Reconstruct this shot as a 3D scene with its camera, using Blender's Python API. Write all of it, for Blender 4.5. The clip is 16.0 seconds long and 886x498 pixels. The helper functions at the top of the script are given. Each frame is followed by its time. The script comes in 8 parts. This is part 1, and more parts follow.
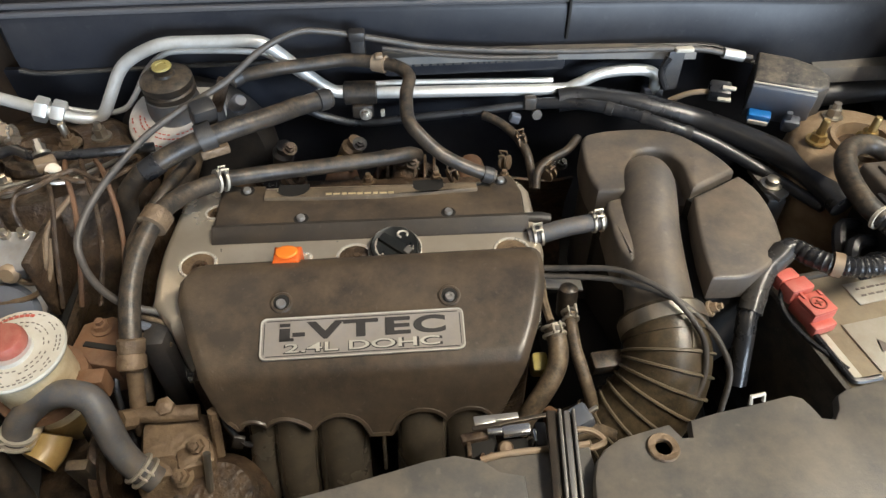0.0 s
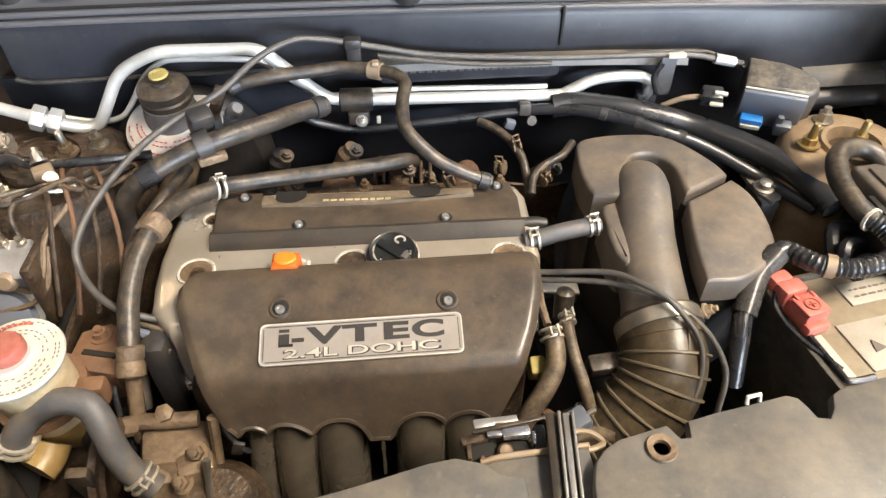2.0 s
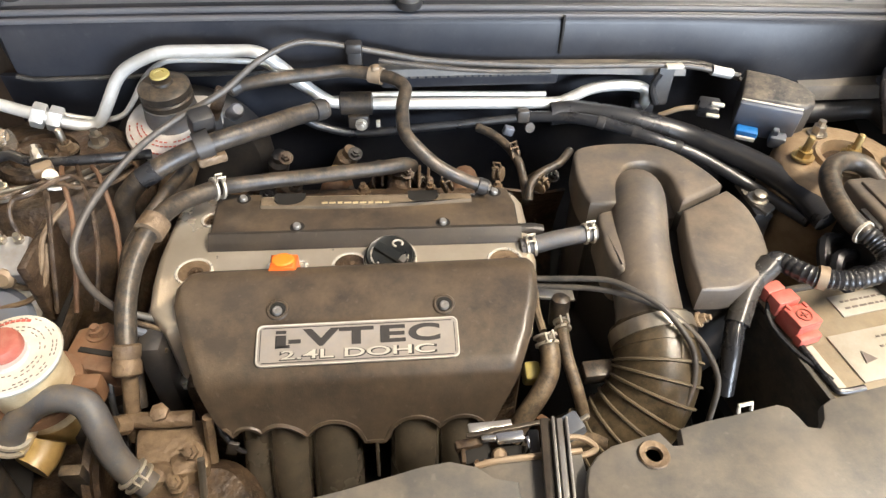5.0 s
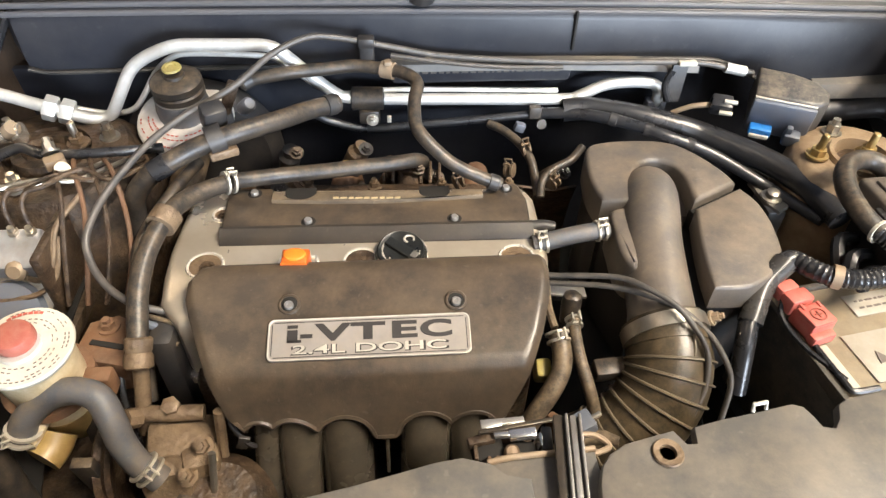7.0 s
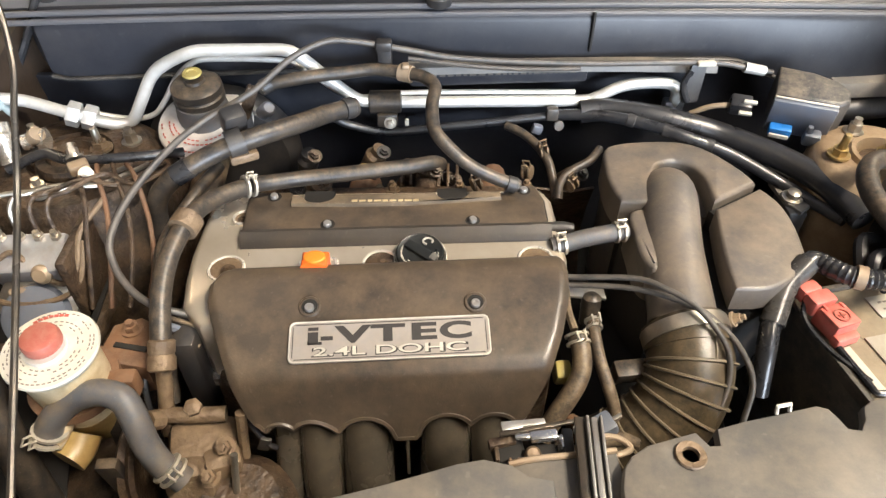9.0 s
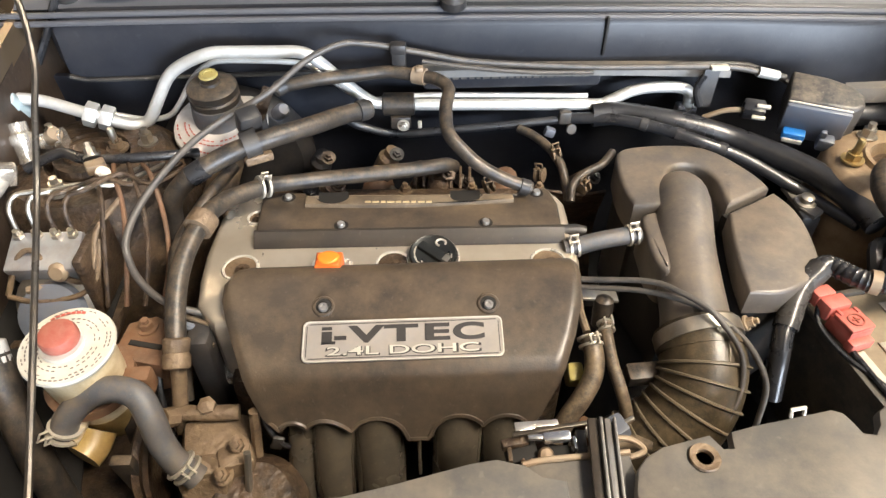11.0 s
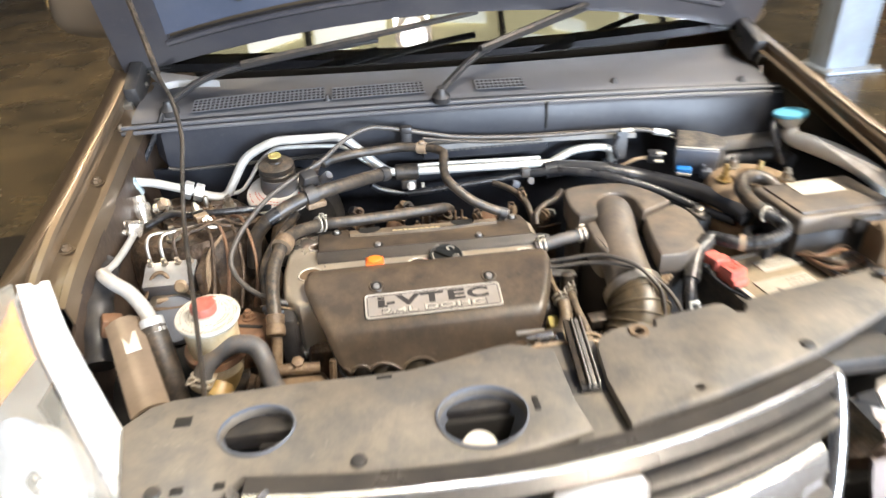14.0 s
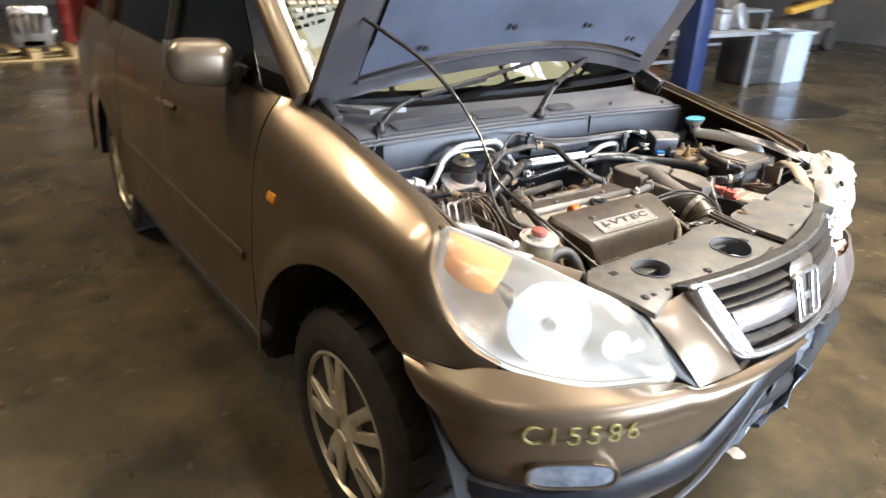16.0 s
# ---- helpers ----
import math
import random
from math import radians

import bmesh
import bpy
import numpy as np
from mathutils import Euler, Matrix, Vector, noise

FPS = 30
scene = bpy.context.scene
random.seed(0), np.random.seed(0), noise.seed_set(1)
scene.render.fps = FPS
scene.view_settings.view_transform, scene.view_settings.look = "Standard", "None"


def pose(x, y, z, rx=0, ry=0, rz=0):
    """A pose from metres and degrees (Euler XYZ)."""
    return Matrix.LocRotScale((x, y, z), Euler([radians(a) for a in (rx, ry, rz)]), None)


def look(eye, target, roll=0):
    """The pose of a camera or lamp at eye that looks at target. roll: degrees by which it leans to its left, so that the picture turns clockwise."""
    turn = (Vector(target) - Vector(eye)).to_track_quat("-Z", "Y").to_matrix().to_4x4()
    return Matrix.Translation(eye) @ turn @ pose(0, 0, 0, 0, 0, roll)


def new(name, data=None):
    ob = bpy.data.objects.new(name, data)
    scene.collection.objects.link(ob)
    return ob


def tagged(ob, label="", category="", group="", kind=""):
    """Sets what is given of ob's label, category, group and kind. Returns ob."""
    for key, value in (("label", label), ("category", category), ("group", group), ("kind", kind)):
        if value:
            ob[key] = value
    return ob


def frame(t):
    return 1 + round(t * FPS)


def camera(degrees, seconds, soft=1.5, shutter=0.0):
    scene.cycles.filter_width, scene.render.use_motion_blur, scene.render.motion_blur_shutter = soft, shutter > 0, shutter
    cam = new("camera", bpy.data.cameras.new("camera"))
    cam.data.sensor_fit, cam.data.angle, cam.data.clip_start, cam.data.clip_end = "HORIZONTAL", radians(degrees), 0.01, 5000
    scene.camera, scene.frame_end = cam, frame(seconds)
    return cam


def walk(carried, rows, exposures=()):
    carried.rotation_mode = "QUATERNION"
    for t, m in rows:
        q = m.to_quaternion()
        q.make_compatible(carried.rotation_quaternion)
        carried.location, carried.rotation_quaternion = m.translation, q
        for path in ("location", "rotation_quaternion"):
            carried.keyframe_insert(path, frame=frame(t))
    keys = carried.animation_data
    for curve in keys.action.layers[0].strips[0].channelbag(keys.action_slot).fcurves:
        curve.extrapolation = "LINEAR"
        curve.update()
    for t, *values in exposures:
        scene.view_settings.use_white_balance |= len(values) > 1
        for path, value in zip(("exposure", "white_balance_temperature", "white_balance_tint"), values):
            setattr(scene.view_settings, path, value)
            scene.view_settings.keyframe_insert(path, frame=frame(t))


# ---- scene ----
cam = camera(67.7, 16.0, 1.4, 0.5)
PATH = [
    (0, (-0.072, -0.709, 1.439), (0.016, 0.72, 0.042), -0.7),
    (0.5, (-0.074, -0.711, 1.441), (0.007, 0.717, 0.043), -0.5),
    (1, (-0.077, -0.717, 1.441), (0.012, 0.71, 0.043), -0.6),
    (1.5, (-0.077, -0.715, 1.44), (0.018, 0.714, 0.045), -0.8),
    (2, (-0.077, -0.714, 1.441), (0.032, 0.728, 0.059), -0.6),
    (2.5, (-0.077, -0.715, 1.443), (0.057, 0.723, 0.059), 0.1),
    (3, (-0.077, -0.721, 1.443), (0.055, 0.724, 0.066), 0.2),
    (3.5, (-0.078, -0.719, 1.444), (0.047, 0.723, 0.064), 0.3),
    (4, (-0.08, -0.719, 1.445), (0.062, 0.725, 0.068), 1.3),
    (4.5, (-0.08, -0.718, 1.446), (0.052, 0.731, 0.073), 1.0),
    (7, (-0.09, -0.716, 1.442), (0.025, 0.728, 0.064), 1.1),
    (7.5, (-0.09, -0.715, 1.443), (0.009, 0.736, 0.071), 0.3),
    (8, (-0.092, -0.716, 1.442), (-0.017, 0.736, 0.069), -0.5),
    (10.5, (-0.1, -0.72, 1.444), (-0.031, 0.737, 0.075), 0.0),
    (11, (-0.103, -0.722, 1.442), (-0.051, 0.741, 0.08), -0.4),
    (11.5, (-0.106, -0.723, 1.442), (-0.052, 0.746, 0.086), -0.1),
    (12, (-0.107, -0.724, 1.444), (-0.042, 0.772, 0.117), 0.3),
    (12.5, (-0.087, -0.725, 1.444), (-0.038, 0.779, 0.126), 1.0),
    (12.7, (-0.067, -0.734, 1.452), (-0.085, 0.796, 0.164), 0.3),
    (13, (-0.04, -0.768, 1.452), (-0.144, 0.797, 0.211), -1.2),
    (13.2, (-0.04, -0.788, 1.456), (-0.146, 0.786, 0.227), -0.8),
    (13.5, (-0.05, -0.854, 1.468), (-0.108, 0.783, 0.321), -1.3),
    (13.7, (-0.098, -0.939, 1.464), (-0.104, 0.75, 0.392), -1.1),
    (14, (-0.2, -1.116, 1.477), (-0.02, 0.604, 0.473), -2.8),
    (14.4, (-0.379, -1.273, 1.479), (0.05, 0.446, 0.549), 0.4),
    (15, (-0.811, -1.396, 1.491), (-0.157, 0.266, 0.591), 3.2),
    (15.3, (-1.037, -1.444, 1.493), (-0.217, 0.157, 0.618), 3.6),
    (15.5, (-1.171, -1.441, 1.500), (-0.284, 0.129, 0.640), 3.5),
    (15.6, (-1.235, -1.435, 1.504), (-0.328, 0.119, 0.63), 3.5),
    (15.8, (-1.362, -1.384, 1.5), (-0.384, 0.146, 0.662), 3.3),
    (16, (-1.482, -1.288, 1.51), (-0.39, 0.179, 0.699), 2.4),
]
walk(cam, [(t, look(eye, target, roll)) for t, eye, target, roll in PATH],
     ((0.0, -0.60, 6200, 10), (0.4, -0.05, 6260, 10), (1.0, 0.17, 6460, 13), (12.0, 0.17, 6460, 13), (13.0, 0.20, 6460, 13), (13.5, 0.34, 6500, 13), (14.0, 0.5, 6280, 13), (14.5, 0.14, 6220, 13), (15.0, 0.02, 6120, 13), (15.5, 0.11, 6100, 13), (16.0, 0.5, 6080, 13)))


# ---- world, lights ----
world = bpy.data.worlds.new("world")
scene.world = world
world.use_nodes = True
wn = world.node_tree.nodes
wn["Background"].inputs[0].default_value = (0.55, 0.62, 0.75, 1)
wn["Background"].inputs[1].default_value = 0.03


def area(name, loc, target, sx, sy, power, col):
    d = bpy.data.lights.new(name, "AREA")
    d.shape, d.size, d.size_y, d.energy, d.color = "RECTANGLE", sx, sy, power, col
    ob = new(name, d)
    ob.matrix_world = look(loc, target)
    return ob


area("door_daylight", (8.0, -12.9, 2.25), (8.0, 0, 2.25), 11.6, 4.2, 5400, (0.76, 0.88, 1.0))
# the four roof_lamp areas are assumed, unseen sources, tuned to light car and floor
area("roof_lamp_front", (-2.4, -1.2, 5.2), (-0.6, -0.4, 0.8), 2.6, 0.5, 14, (1.0, 0.70, 0.38))
area("roof_lamp_side", (2.5, -1.4, 5.2), (0.5, -0.2, 0.8), 2.6, 0.5, 560, (1.0, 0.89, 0.71))
area("high_bay_lamp", (0.1, 1.35, 5.85), (0.1, 1.35, 0), 0.45, 0.45, 170, (1.0, 0.95, 0.86))
area("roof_lamp_rear", (-3.5, 4.5, 5.2), (-3.2, 5.0, 0), 2.6, 0.5, 220, (1.0, 0.80, 0.52))
area("roof_lamp_far", (7.0, 5.0, 5.2), (7, 4, 0), 2.6, 0.5, 180, (1.0, 0.88, 0.68))


# ---- materials ----
def mat(name, a, b=None, rough=0.5, metal=0.0, scale=14.0, fine=120.0, bump=0.15, dust=0.0, dustcol=(0.20, 0.145, 0.09), coat=0.0, rvar=0.12, dist=0.0012, specks=0.45, settle=0.0):
    """A worn surface: two colours mixed by large stains, fine grain, a film of dust in patches, uneven gloss, fine relief."""
    m = bpy.data.materials.new(name)
    m.use_nodes = True
    nt = m.node_tree
    n, l = nt.nodes, nt.links
    p = n["Principled BSDF"]
    co = n.new("ShaderNodeTexCoord")
    big = n.new("ShaderNodeTexNoise")
    big.inputs["Scale"].default_value, big.inputs["Detail"].default_value, big.inputs["Roughness"].default_value = scale, 5, 0.62
    l.new(co.outputs["Object"], big.inputs["Vector"])
    small = n.new("ShaderNodeTexNoise")
    small.inputs["Scale"].default_value, small.inputs["Detail"].default_value = fine, 3
    l.new(co.outputs["Object"], small.inputs["Vector"])
    b = b or tuple(c * 0.72 for c in a)
    ramp = n.new("ShaderNodeMapRange")
    ramp.inputs["From Min"].default_value, ramp.inputs["From Max"].default_value = 0.36, 0.64
    l.new(big.outputs["Fac"], ramp.inputs["Value"])
    mix = n.new("ShaderNodeMix")
    mix.data_type = "RGBA"
    mix.inputs["A"].default_value, mix.inputs["B"].default_value = (*a, 1), (*b, 1)
    l.new(ramp.outputs["Result"], mix.inputs["Factor"])
    last = mix.outputs["Result"]
    if dust:
        mr = n.new("ShaderNodeMapRange")
        mr.inputs["From Min"].default_value, mr.inputs["From Max"].default_value = 0.40, 0.66
        mr.inputs["To Max"].default_value = dust
        add = n.new("ShaderNodeTexNoise")
        add.inputs["Scale"].default_value, add.inputs["Detail"].default_value, add.inputs["Roughness"].default_value = scale * 2.3, 10, 0.72
        l.new(co.outputs["Object"], add.inputs["Vector"])
        l.new(add.outputs["Fac"], mr.inputs["Value"])
        # settle puts more dust colour on upward faces, which lightens tops, darkens undersides
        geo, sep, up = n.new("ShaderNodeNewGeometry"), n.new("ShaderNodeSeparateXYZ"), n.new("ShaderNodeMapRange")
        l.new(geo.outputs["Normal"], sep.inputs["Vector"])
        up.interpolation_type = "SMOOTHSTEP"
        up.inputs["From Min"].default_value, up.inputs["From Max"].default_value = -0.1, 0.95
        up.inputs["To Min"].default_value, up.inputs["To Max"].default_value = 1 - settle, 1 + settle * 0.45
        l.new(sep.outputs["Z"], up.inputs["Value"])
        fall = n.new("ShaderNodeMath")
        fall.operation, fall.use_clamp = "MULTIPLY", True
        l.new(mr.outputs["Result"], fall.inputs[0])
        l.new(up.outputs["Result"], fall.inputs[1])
        m2 = n.new("ShaderNodeMix")
        m2.data_type = "RGBA"
        m2.inputs["B"].default_value = (*dustcol, 1)
        l.new(fall.outputs[0], m2.inputs["Factor"])
        l.new(last, m2.inputs["A"])
        last = m2.outputs["Result"]
        spk = n.new("ShaderNodeTexNoise")
        spk.inputs["Scale"].default_value, spk.inputs["Detail"].default_value = scale * 17, 2
        l.new(co.outputs["Object"], spk.inputs["Vector"])
        sr = n.new("ShaderNodeMapRange")
        sr.inputs["From Min"].default_value, sr.inputs["From Max"].default_value, sr.inputs["To Max"].default_value = 0.66, 0.74, dust * specks
        l.new(spk.outputs["Fac"], sr.inputs["Value"])
        m3 = n.new("ShaderNodeMix")
        m3.data_type = "RGBA"
        m3.inputs["B"].default_value = (*[min(0.8, c * 0.9 + 0.08) for c in dustcol], 1)
        l.new(sr.outputs["Result"], m3.inputs["Factor"])
        l.new(last, m3.inputs["A"])
        last = m3.outputs["Result"]
    l.new(last, p.inputs["Base Color"])
    rr = n.new("ShaderNodeMapRange")
    rr.inputs["To Min"].default_value, rr.inputs["To Max"].default_value = max(0.02, rough - rvar), min(1, rough + rvar)
    l.new(big.outputs["Fac"], rr.inputs["Value"])
    l.new(rr.outputs["Result"], p.inputs["Roughness"])
    p.inputs["Metallic"].default_value = metal
    p.inputs["Coat Weight"].default_value = coat
    p.inputs["Coat Roughness"].default_value = 0.08
    if bump:
        bp = n.new("ShaderNodeBump")
        bp.inputs["Strength"].default_value, bp.inputs["Distance"].default_value = min(1.0, bump * 0.6), dist
        hsum = n.new("ShaderNodeMath")
        hsum.operation = "ADD"
        l.new(small.outputs["Fac"], hsum.inputs[0])
        l.new(big.outputs["Fac"], hsum.inputs[1])
        l.new(hsum.outputs[0], bp.inputs["Height"])
        l.new(bp.outputs["Normal"], p.inputs["Normal"])
    return m


def glow(name, col, strength):
    m = bpy.data.materials.new(name)
    m.use_nodes = True
    p = m.node_tree.nodes["Principled BSDF"]
    p.inputs["Base Color"].default_value = (*col, 1)
    p.inputs["Emission Color"].default_value, p.inputs["Emission Strength"].default_value = (*col, 1), strength
    return m


def glass(name, tint, clear, rough=0.03, haze=0.0, ior=1.5):
    """A thin pane: it lets the given share of light straight through, the rest is a glossy coat."""
    m = bpy.data.materials.new(name)
    m.use_nodes = True
    n, l = m.node_tree.nodes, m.node_tree.links
    tr = n.new("ShaderNodeBsdfTransparent")
    tr.inputs["Color"].default_value = (*tint, 1)
    mx = n.new("ShaderNodeMixShader")
    fr = n.new("ShaderNodeFresnel")
    fr.inputs["IOR"].default_value = ior
    mr = n.new("ShaderNodeMapRange")
    mr.inputs["To Min"].default_value = 1 - clear
    l.new(fr.outputs["Fac"], mr.inputs["Value"])
    l.new(mr.outputs["Result"], mx.inputs["Fac"])
    n.remove(n["Principled BSDF"])
    p = n.new("ShaderNodeBsdfGlossy")
    p.inputs["Roughness"].default_value = rough
    l.new(tr.outputs[0], mx.inputs[1])
    l.new(p.outputs[0], mx.inputs[2])
    last = mx.outputs[0]
    if haze:
        df = n.new("ShaderNodeBsdfDiffuse")
        df.inputs["Color"].default_value = (0.80, 0.78, 0.70, 1)
        nz = n.new("ShaderNodeTexNoise")
        nz.inputs["Scale"].default_value, nz.inputs["Detail"].default_value = 9, 4
        hz = n.new("ShaderNodeMapRange")
        hz.inputs["To Min"].default_value, hz.inputs["To Max"].default_value = haze * 0.4, haze * 1.8
        l.new(nz.outputs["Fac"], hz.inputs["Value"])
        m2 = n.new("ShaderNodeMixShader")
        l.new(hz.outputs["Result"], m2.inputs["Fac"])
        l.new(last, m2.inputs[1])
        l.new(df.outputs[0], m2.inputs[2])
        last = m2.outputs[0]
    l.new(last, n["Material Output"].inputs["Surface"])
    return m


PAINT = mat("gold_brown_paint", (0.205, 0.147, 0.092), (0.165, 0.120, 0.077), 0.33, 0.62, 2.5, 900, 0.03, 0.30, (0.12, 0.095, 0.066), 0.4, 0.12)
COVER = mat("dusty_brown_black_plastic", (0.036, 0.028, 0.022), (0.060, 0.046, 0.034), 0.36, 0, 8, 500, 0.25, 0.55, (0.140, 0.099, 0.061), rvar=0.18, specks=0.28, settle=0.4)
BLACKP = mat("black_plastic", (0.018, 0.018, 0.020), (0.028, 0.027, 0.027), 0.45, 0, 16, 400, 0.2, 0.3, (0.10, 0.08, 0.06))
FIRE = mat("black_bulkhead_plastic", (0.0105, 0.012, 0.017), (0.017, 0.019, 0.026), 0.42, 0, 5, 300, 0.15, 0.28, (0.060, 0.058, 0.060), rvar=0.18, specks=0.25)
FIRE.node_tree.nodes["Principled BSDF"].inputs["Specular IOR Level"].default_value = 0.38
COWL = mat("grey_cowl_plastic", (0.080, 0.080, 0.088), (0.100, 0.099, 0.106), 0.52, 0, 6, 400, 0.2, 0.35, (0.10, 0.09, 0.082))
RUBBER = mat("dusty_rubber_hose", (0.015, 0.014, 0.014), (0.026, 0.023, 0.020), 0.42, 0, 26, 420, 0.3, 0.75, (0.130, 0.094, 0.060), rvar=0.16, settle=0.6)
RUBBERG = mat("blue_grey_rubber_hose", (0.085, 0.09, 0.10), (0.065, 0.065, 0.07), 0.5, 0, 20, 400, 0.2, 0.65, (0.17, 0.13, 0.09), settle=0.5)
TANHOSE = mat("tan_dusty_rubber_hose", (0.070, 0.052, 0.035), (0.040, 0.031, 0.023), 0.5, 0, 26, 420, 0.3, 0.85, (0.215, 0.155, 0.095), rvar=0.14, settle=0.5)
GLOSSB = mat("shiny_black_loom", (0.013, 0.014, 0.017), (0.022, 0.023, 0.026), 0.29, 0, 20, 300, 0.2, 0.2, (0.09, 0.075, 0.06))
ALU = mat("cast_aluminium", (0.86, 0.80, 0.71), (0.75, 0.68, 0.58), 0.24, 0.78, 9, 600, 0.25, 0.25, (0.40, 0.30, 0.19), rvar=0.12)
PIPE = mat("bare_aluminium_pipe", (0.72, 0.72, 0.70), (0.58, 0.57, 0.54), 0.40, 0.5, 18, 300, 0.08, 0.25, (0.38, 0.32, 0.24))
STEEL = mat("zinc_steel", (0.52, 0.49, 0.44), (0.38, 0.34, 0.28), 0.36, 0.9, 30, 500, 0.2, 0.25, (0.26, 0.19, 0.11))
CHROME = mat("chrome", (0.62, 0.615, 0.62), (0.50, 0.49, 0.49), 0.22, 0.85, 9, 40, 0.18, 0.35, (0.34, 0.29, 0.25), 0.2, 0.10)
DIRT = mat("dirty_brown_metal", (0.055, 0.033, 0.020), (0.018, 0.013, 0.010), 0.5, 0.15, 20, 110, 1.5, 0.5, (0.17, 0.11, 0.06), dist=0.004)
RUST = mat("rusty_bracket", (0.185, 0.090, 0.044), (0.105, 0.054, 0.031), 0.65, 0.1, 22, 130, 0.8, 0.4, (0.22, 0.15, 0.095), dist=0.002)
CASTD = mat("dirty_cast_housing", (0.20, 0.14, 0.088), (0.085, 0.056, 0.036), 0.55, 0.3, 28, 120, 1.3, 0.6, (0.26, 0.18, 0.105), dist=0.003)
TOWERT = mat("dusty_tan_tower_metal", (0.34, 0.245, 0.155), (0.22, 0.150, 0.092), 0.42, 0.2, 20, 150, 0.7, 0.6, (0.40, 0.30, 0.195), dist=0.002)
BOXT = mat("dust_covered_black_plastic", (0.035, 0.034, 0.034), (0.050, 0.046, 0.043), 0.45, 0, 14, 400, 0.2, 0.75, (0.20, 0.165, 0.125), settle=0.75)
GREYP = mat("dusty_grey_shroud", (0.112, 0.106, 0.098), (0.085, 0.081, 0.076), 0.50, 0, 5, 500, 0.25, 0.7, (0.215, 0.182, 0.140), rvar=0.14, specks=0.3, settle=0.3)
DARKBLUE = mat("blue_grey_plastic", (0.125, 0.145, 0.185), (0.10, 0.115, 0.145), 0.42, 0, 12, 400, 0.1, 0.2)
WHITEP = mat("yellowed_white_plastic", (0.62, 0.60, 0.54), (0.46, 0.34, 0.15), 0.42, 0, 9, 300, 0.1, 0.45, (0.36, 0.23, 0.08))
LABELW = mat("white_label", (0.56, 0.535, 0.475), (0.46, 0.43, 0.36), 0.5, 0, 20, 300, 0.03, 0.2, (0.5, 0.40, 0.26))
INK = mat("faded_print", (0.18, 0.15, 0.13), None, 0.6, 0, 30, 200, 0)
INKR = mat("red_print", (0.50, 0.10, 0.07), None, 0.6, 0, 30, 200, 0)
REDCAP = mat("faded_red_cap", (0.33, 0.085, 0.06), (0.27, 0.065, 0.045), 0.5, 0, 30, 300, 0.15, 0.35, (0.4, 0.22, 0.16))
REDTERM = mat("red_terminal_cover", (0.60, 0.13, 0.10), (0.52, 0.11, 0.085), 0.45, 0, 30, 300, 0.1, 0.25, (0.55, 0.3, 0.24))
ORANGE = mat("orange_plastic", (0.86, 0.24, 0.02), (0.78, 0.19, 0.015), 0.38, 0, 30, 300, 0.08, 0.12, (0.5, 0.24, 0.08))
BLUEC = mat("bright_blue_clip", (0.03, 0.24, 0.70), None, 0.35, 0, 30, 300, 0.05)
PALEB = mat("pale_grey_blue_cap", (0.36, 0.43, 0.45), (0.30, 0.37, 0.39), 0.4, 0, 30, 300, 0.05, 0.15, (0.4, 0.45, 0.45))
CYAN = mat("pale_blue_cap", (0.13, 0.48, 0.66), (0.10, 0.40, 0.58), 0.4, 0, 30, 300, 0.05, 0.15, (0.4, 0.45, 0.45))
BATT = mat("battery_case", (0.03, 0.029, 0.028), (0.045, 0.042, 0.038), 0.5, 0, 14, 300, 0.15, 0.5, (0.16, 0.125, 0.085))
BATTOP = mat("dusty_battery_top", (0.30, 0.25, 0.18), (0.21, 0.17, 0.115), 0.6, 0, 18, 300, 0.2, 0.5, (0.34, 0.26, 0.16))
BLUESTEEL = mat("bright_block", (0.40, 0.42, 0.46), (0.29, 0.29, 0.30), 0.35, 0.55, 24, 300, 0.15, 0.3, (0.35, 0.27, 0.18))
PLATE = mat("brushed_badge", (0.32, 0.292, 0.268), (0.255, 0.232, 0.212), 0.42, 0.3, 20, 700, 0.1, 0.3, (0.40, 0.32, 0.24))
LETTERD = mat("dark_letter", (0.028, 0.024, 0.022), None, 0.5, 0, 30, 300, 0.02)
LETTERW = mat("pale_letter", (0.56, 0.52, 0.45), None, 0.45, 0.2, 30, 300, 0.02)
FELT = mat("grey_hood_lining", (0.074, 0.083, 0.116), (0.056, 0.064, 0.090), 0.78, 0, 5, 300, 0.5, 0.3, (0.09, 0.09, 0.10))
HOODM = mat("dark_hood_frame", (0.075, 0.071, 0.080), (0.100, 0.092, 0.095), 0.32, 0.35, 6, 300, 0.08, 0.25, (0.12, 0.105, 0.095), 0.35)
TYRE = mat("tyre_rubber", (0.012, 0.011, 0.010), (0.020, 0.018, 0.016), 0.75, 0, 12, 200, 0.4, 0.45, (0.07, 0.055, 0.042))
RIM = mat("alloy_rim", (0.66, 0.60, 0.46), (0.54, 0.48, 0.36), 0.34, 0.5, 14, 300, 0.1, 0.3, (0.26, 0.2, 0.14))
CLAMPM = mat("zinc_clamp_wire", (0.62, 0.58, 0.50), (0.48, 0.43, 0.35), 0.38, 0.5, 30, 500, 0.1, 0.2, (0.3, 0.22, 0.13))
# near-black for black parts, and shade put in as colour in gaps and depths
DARK = mat("black_part_and_shade", (0.008, 0.007, 0.006), (0.013, 0.011, 0.009), 0.8, 0, 8, 100, 0.2)
WHITEB = mat("broken_white_plastic", (0.60, 0.58, 0.55), (0.36, 0.33, 0.30), 0.4, 0, 18, 80, 0.5, 0.35, (0.40, 0.32, 0.24))
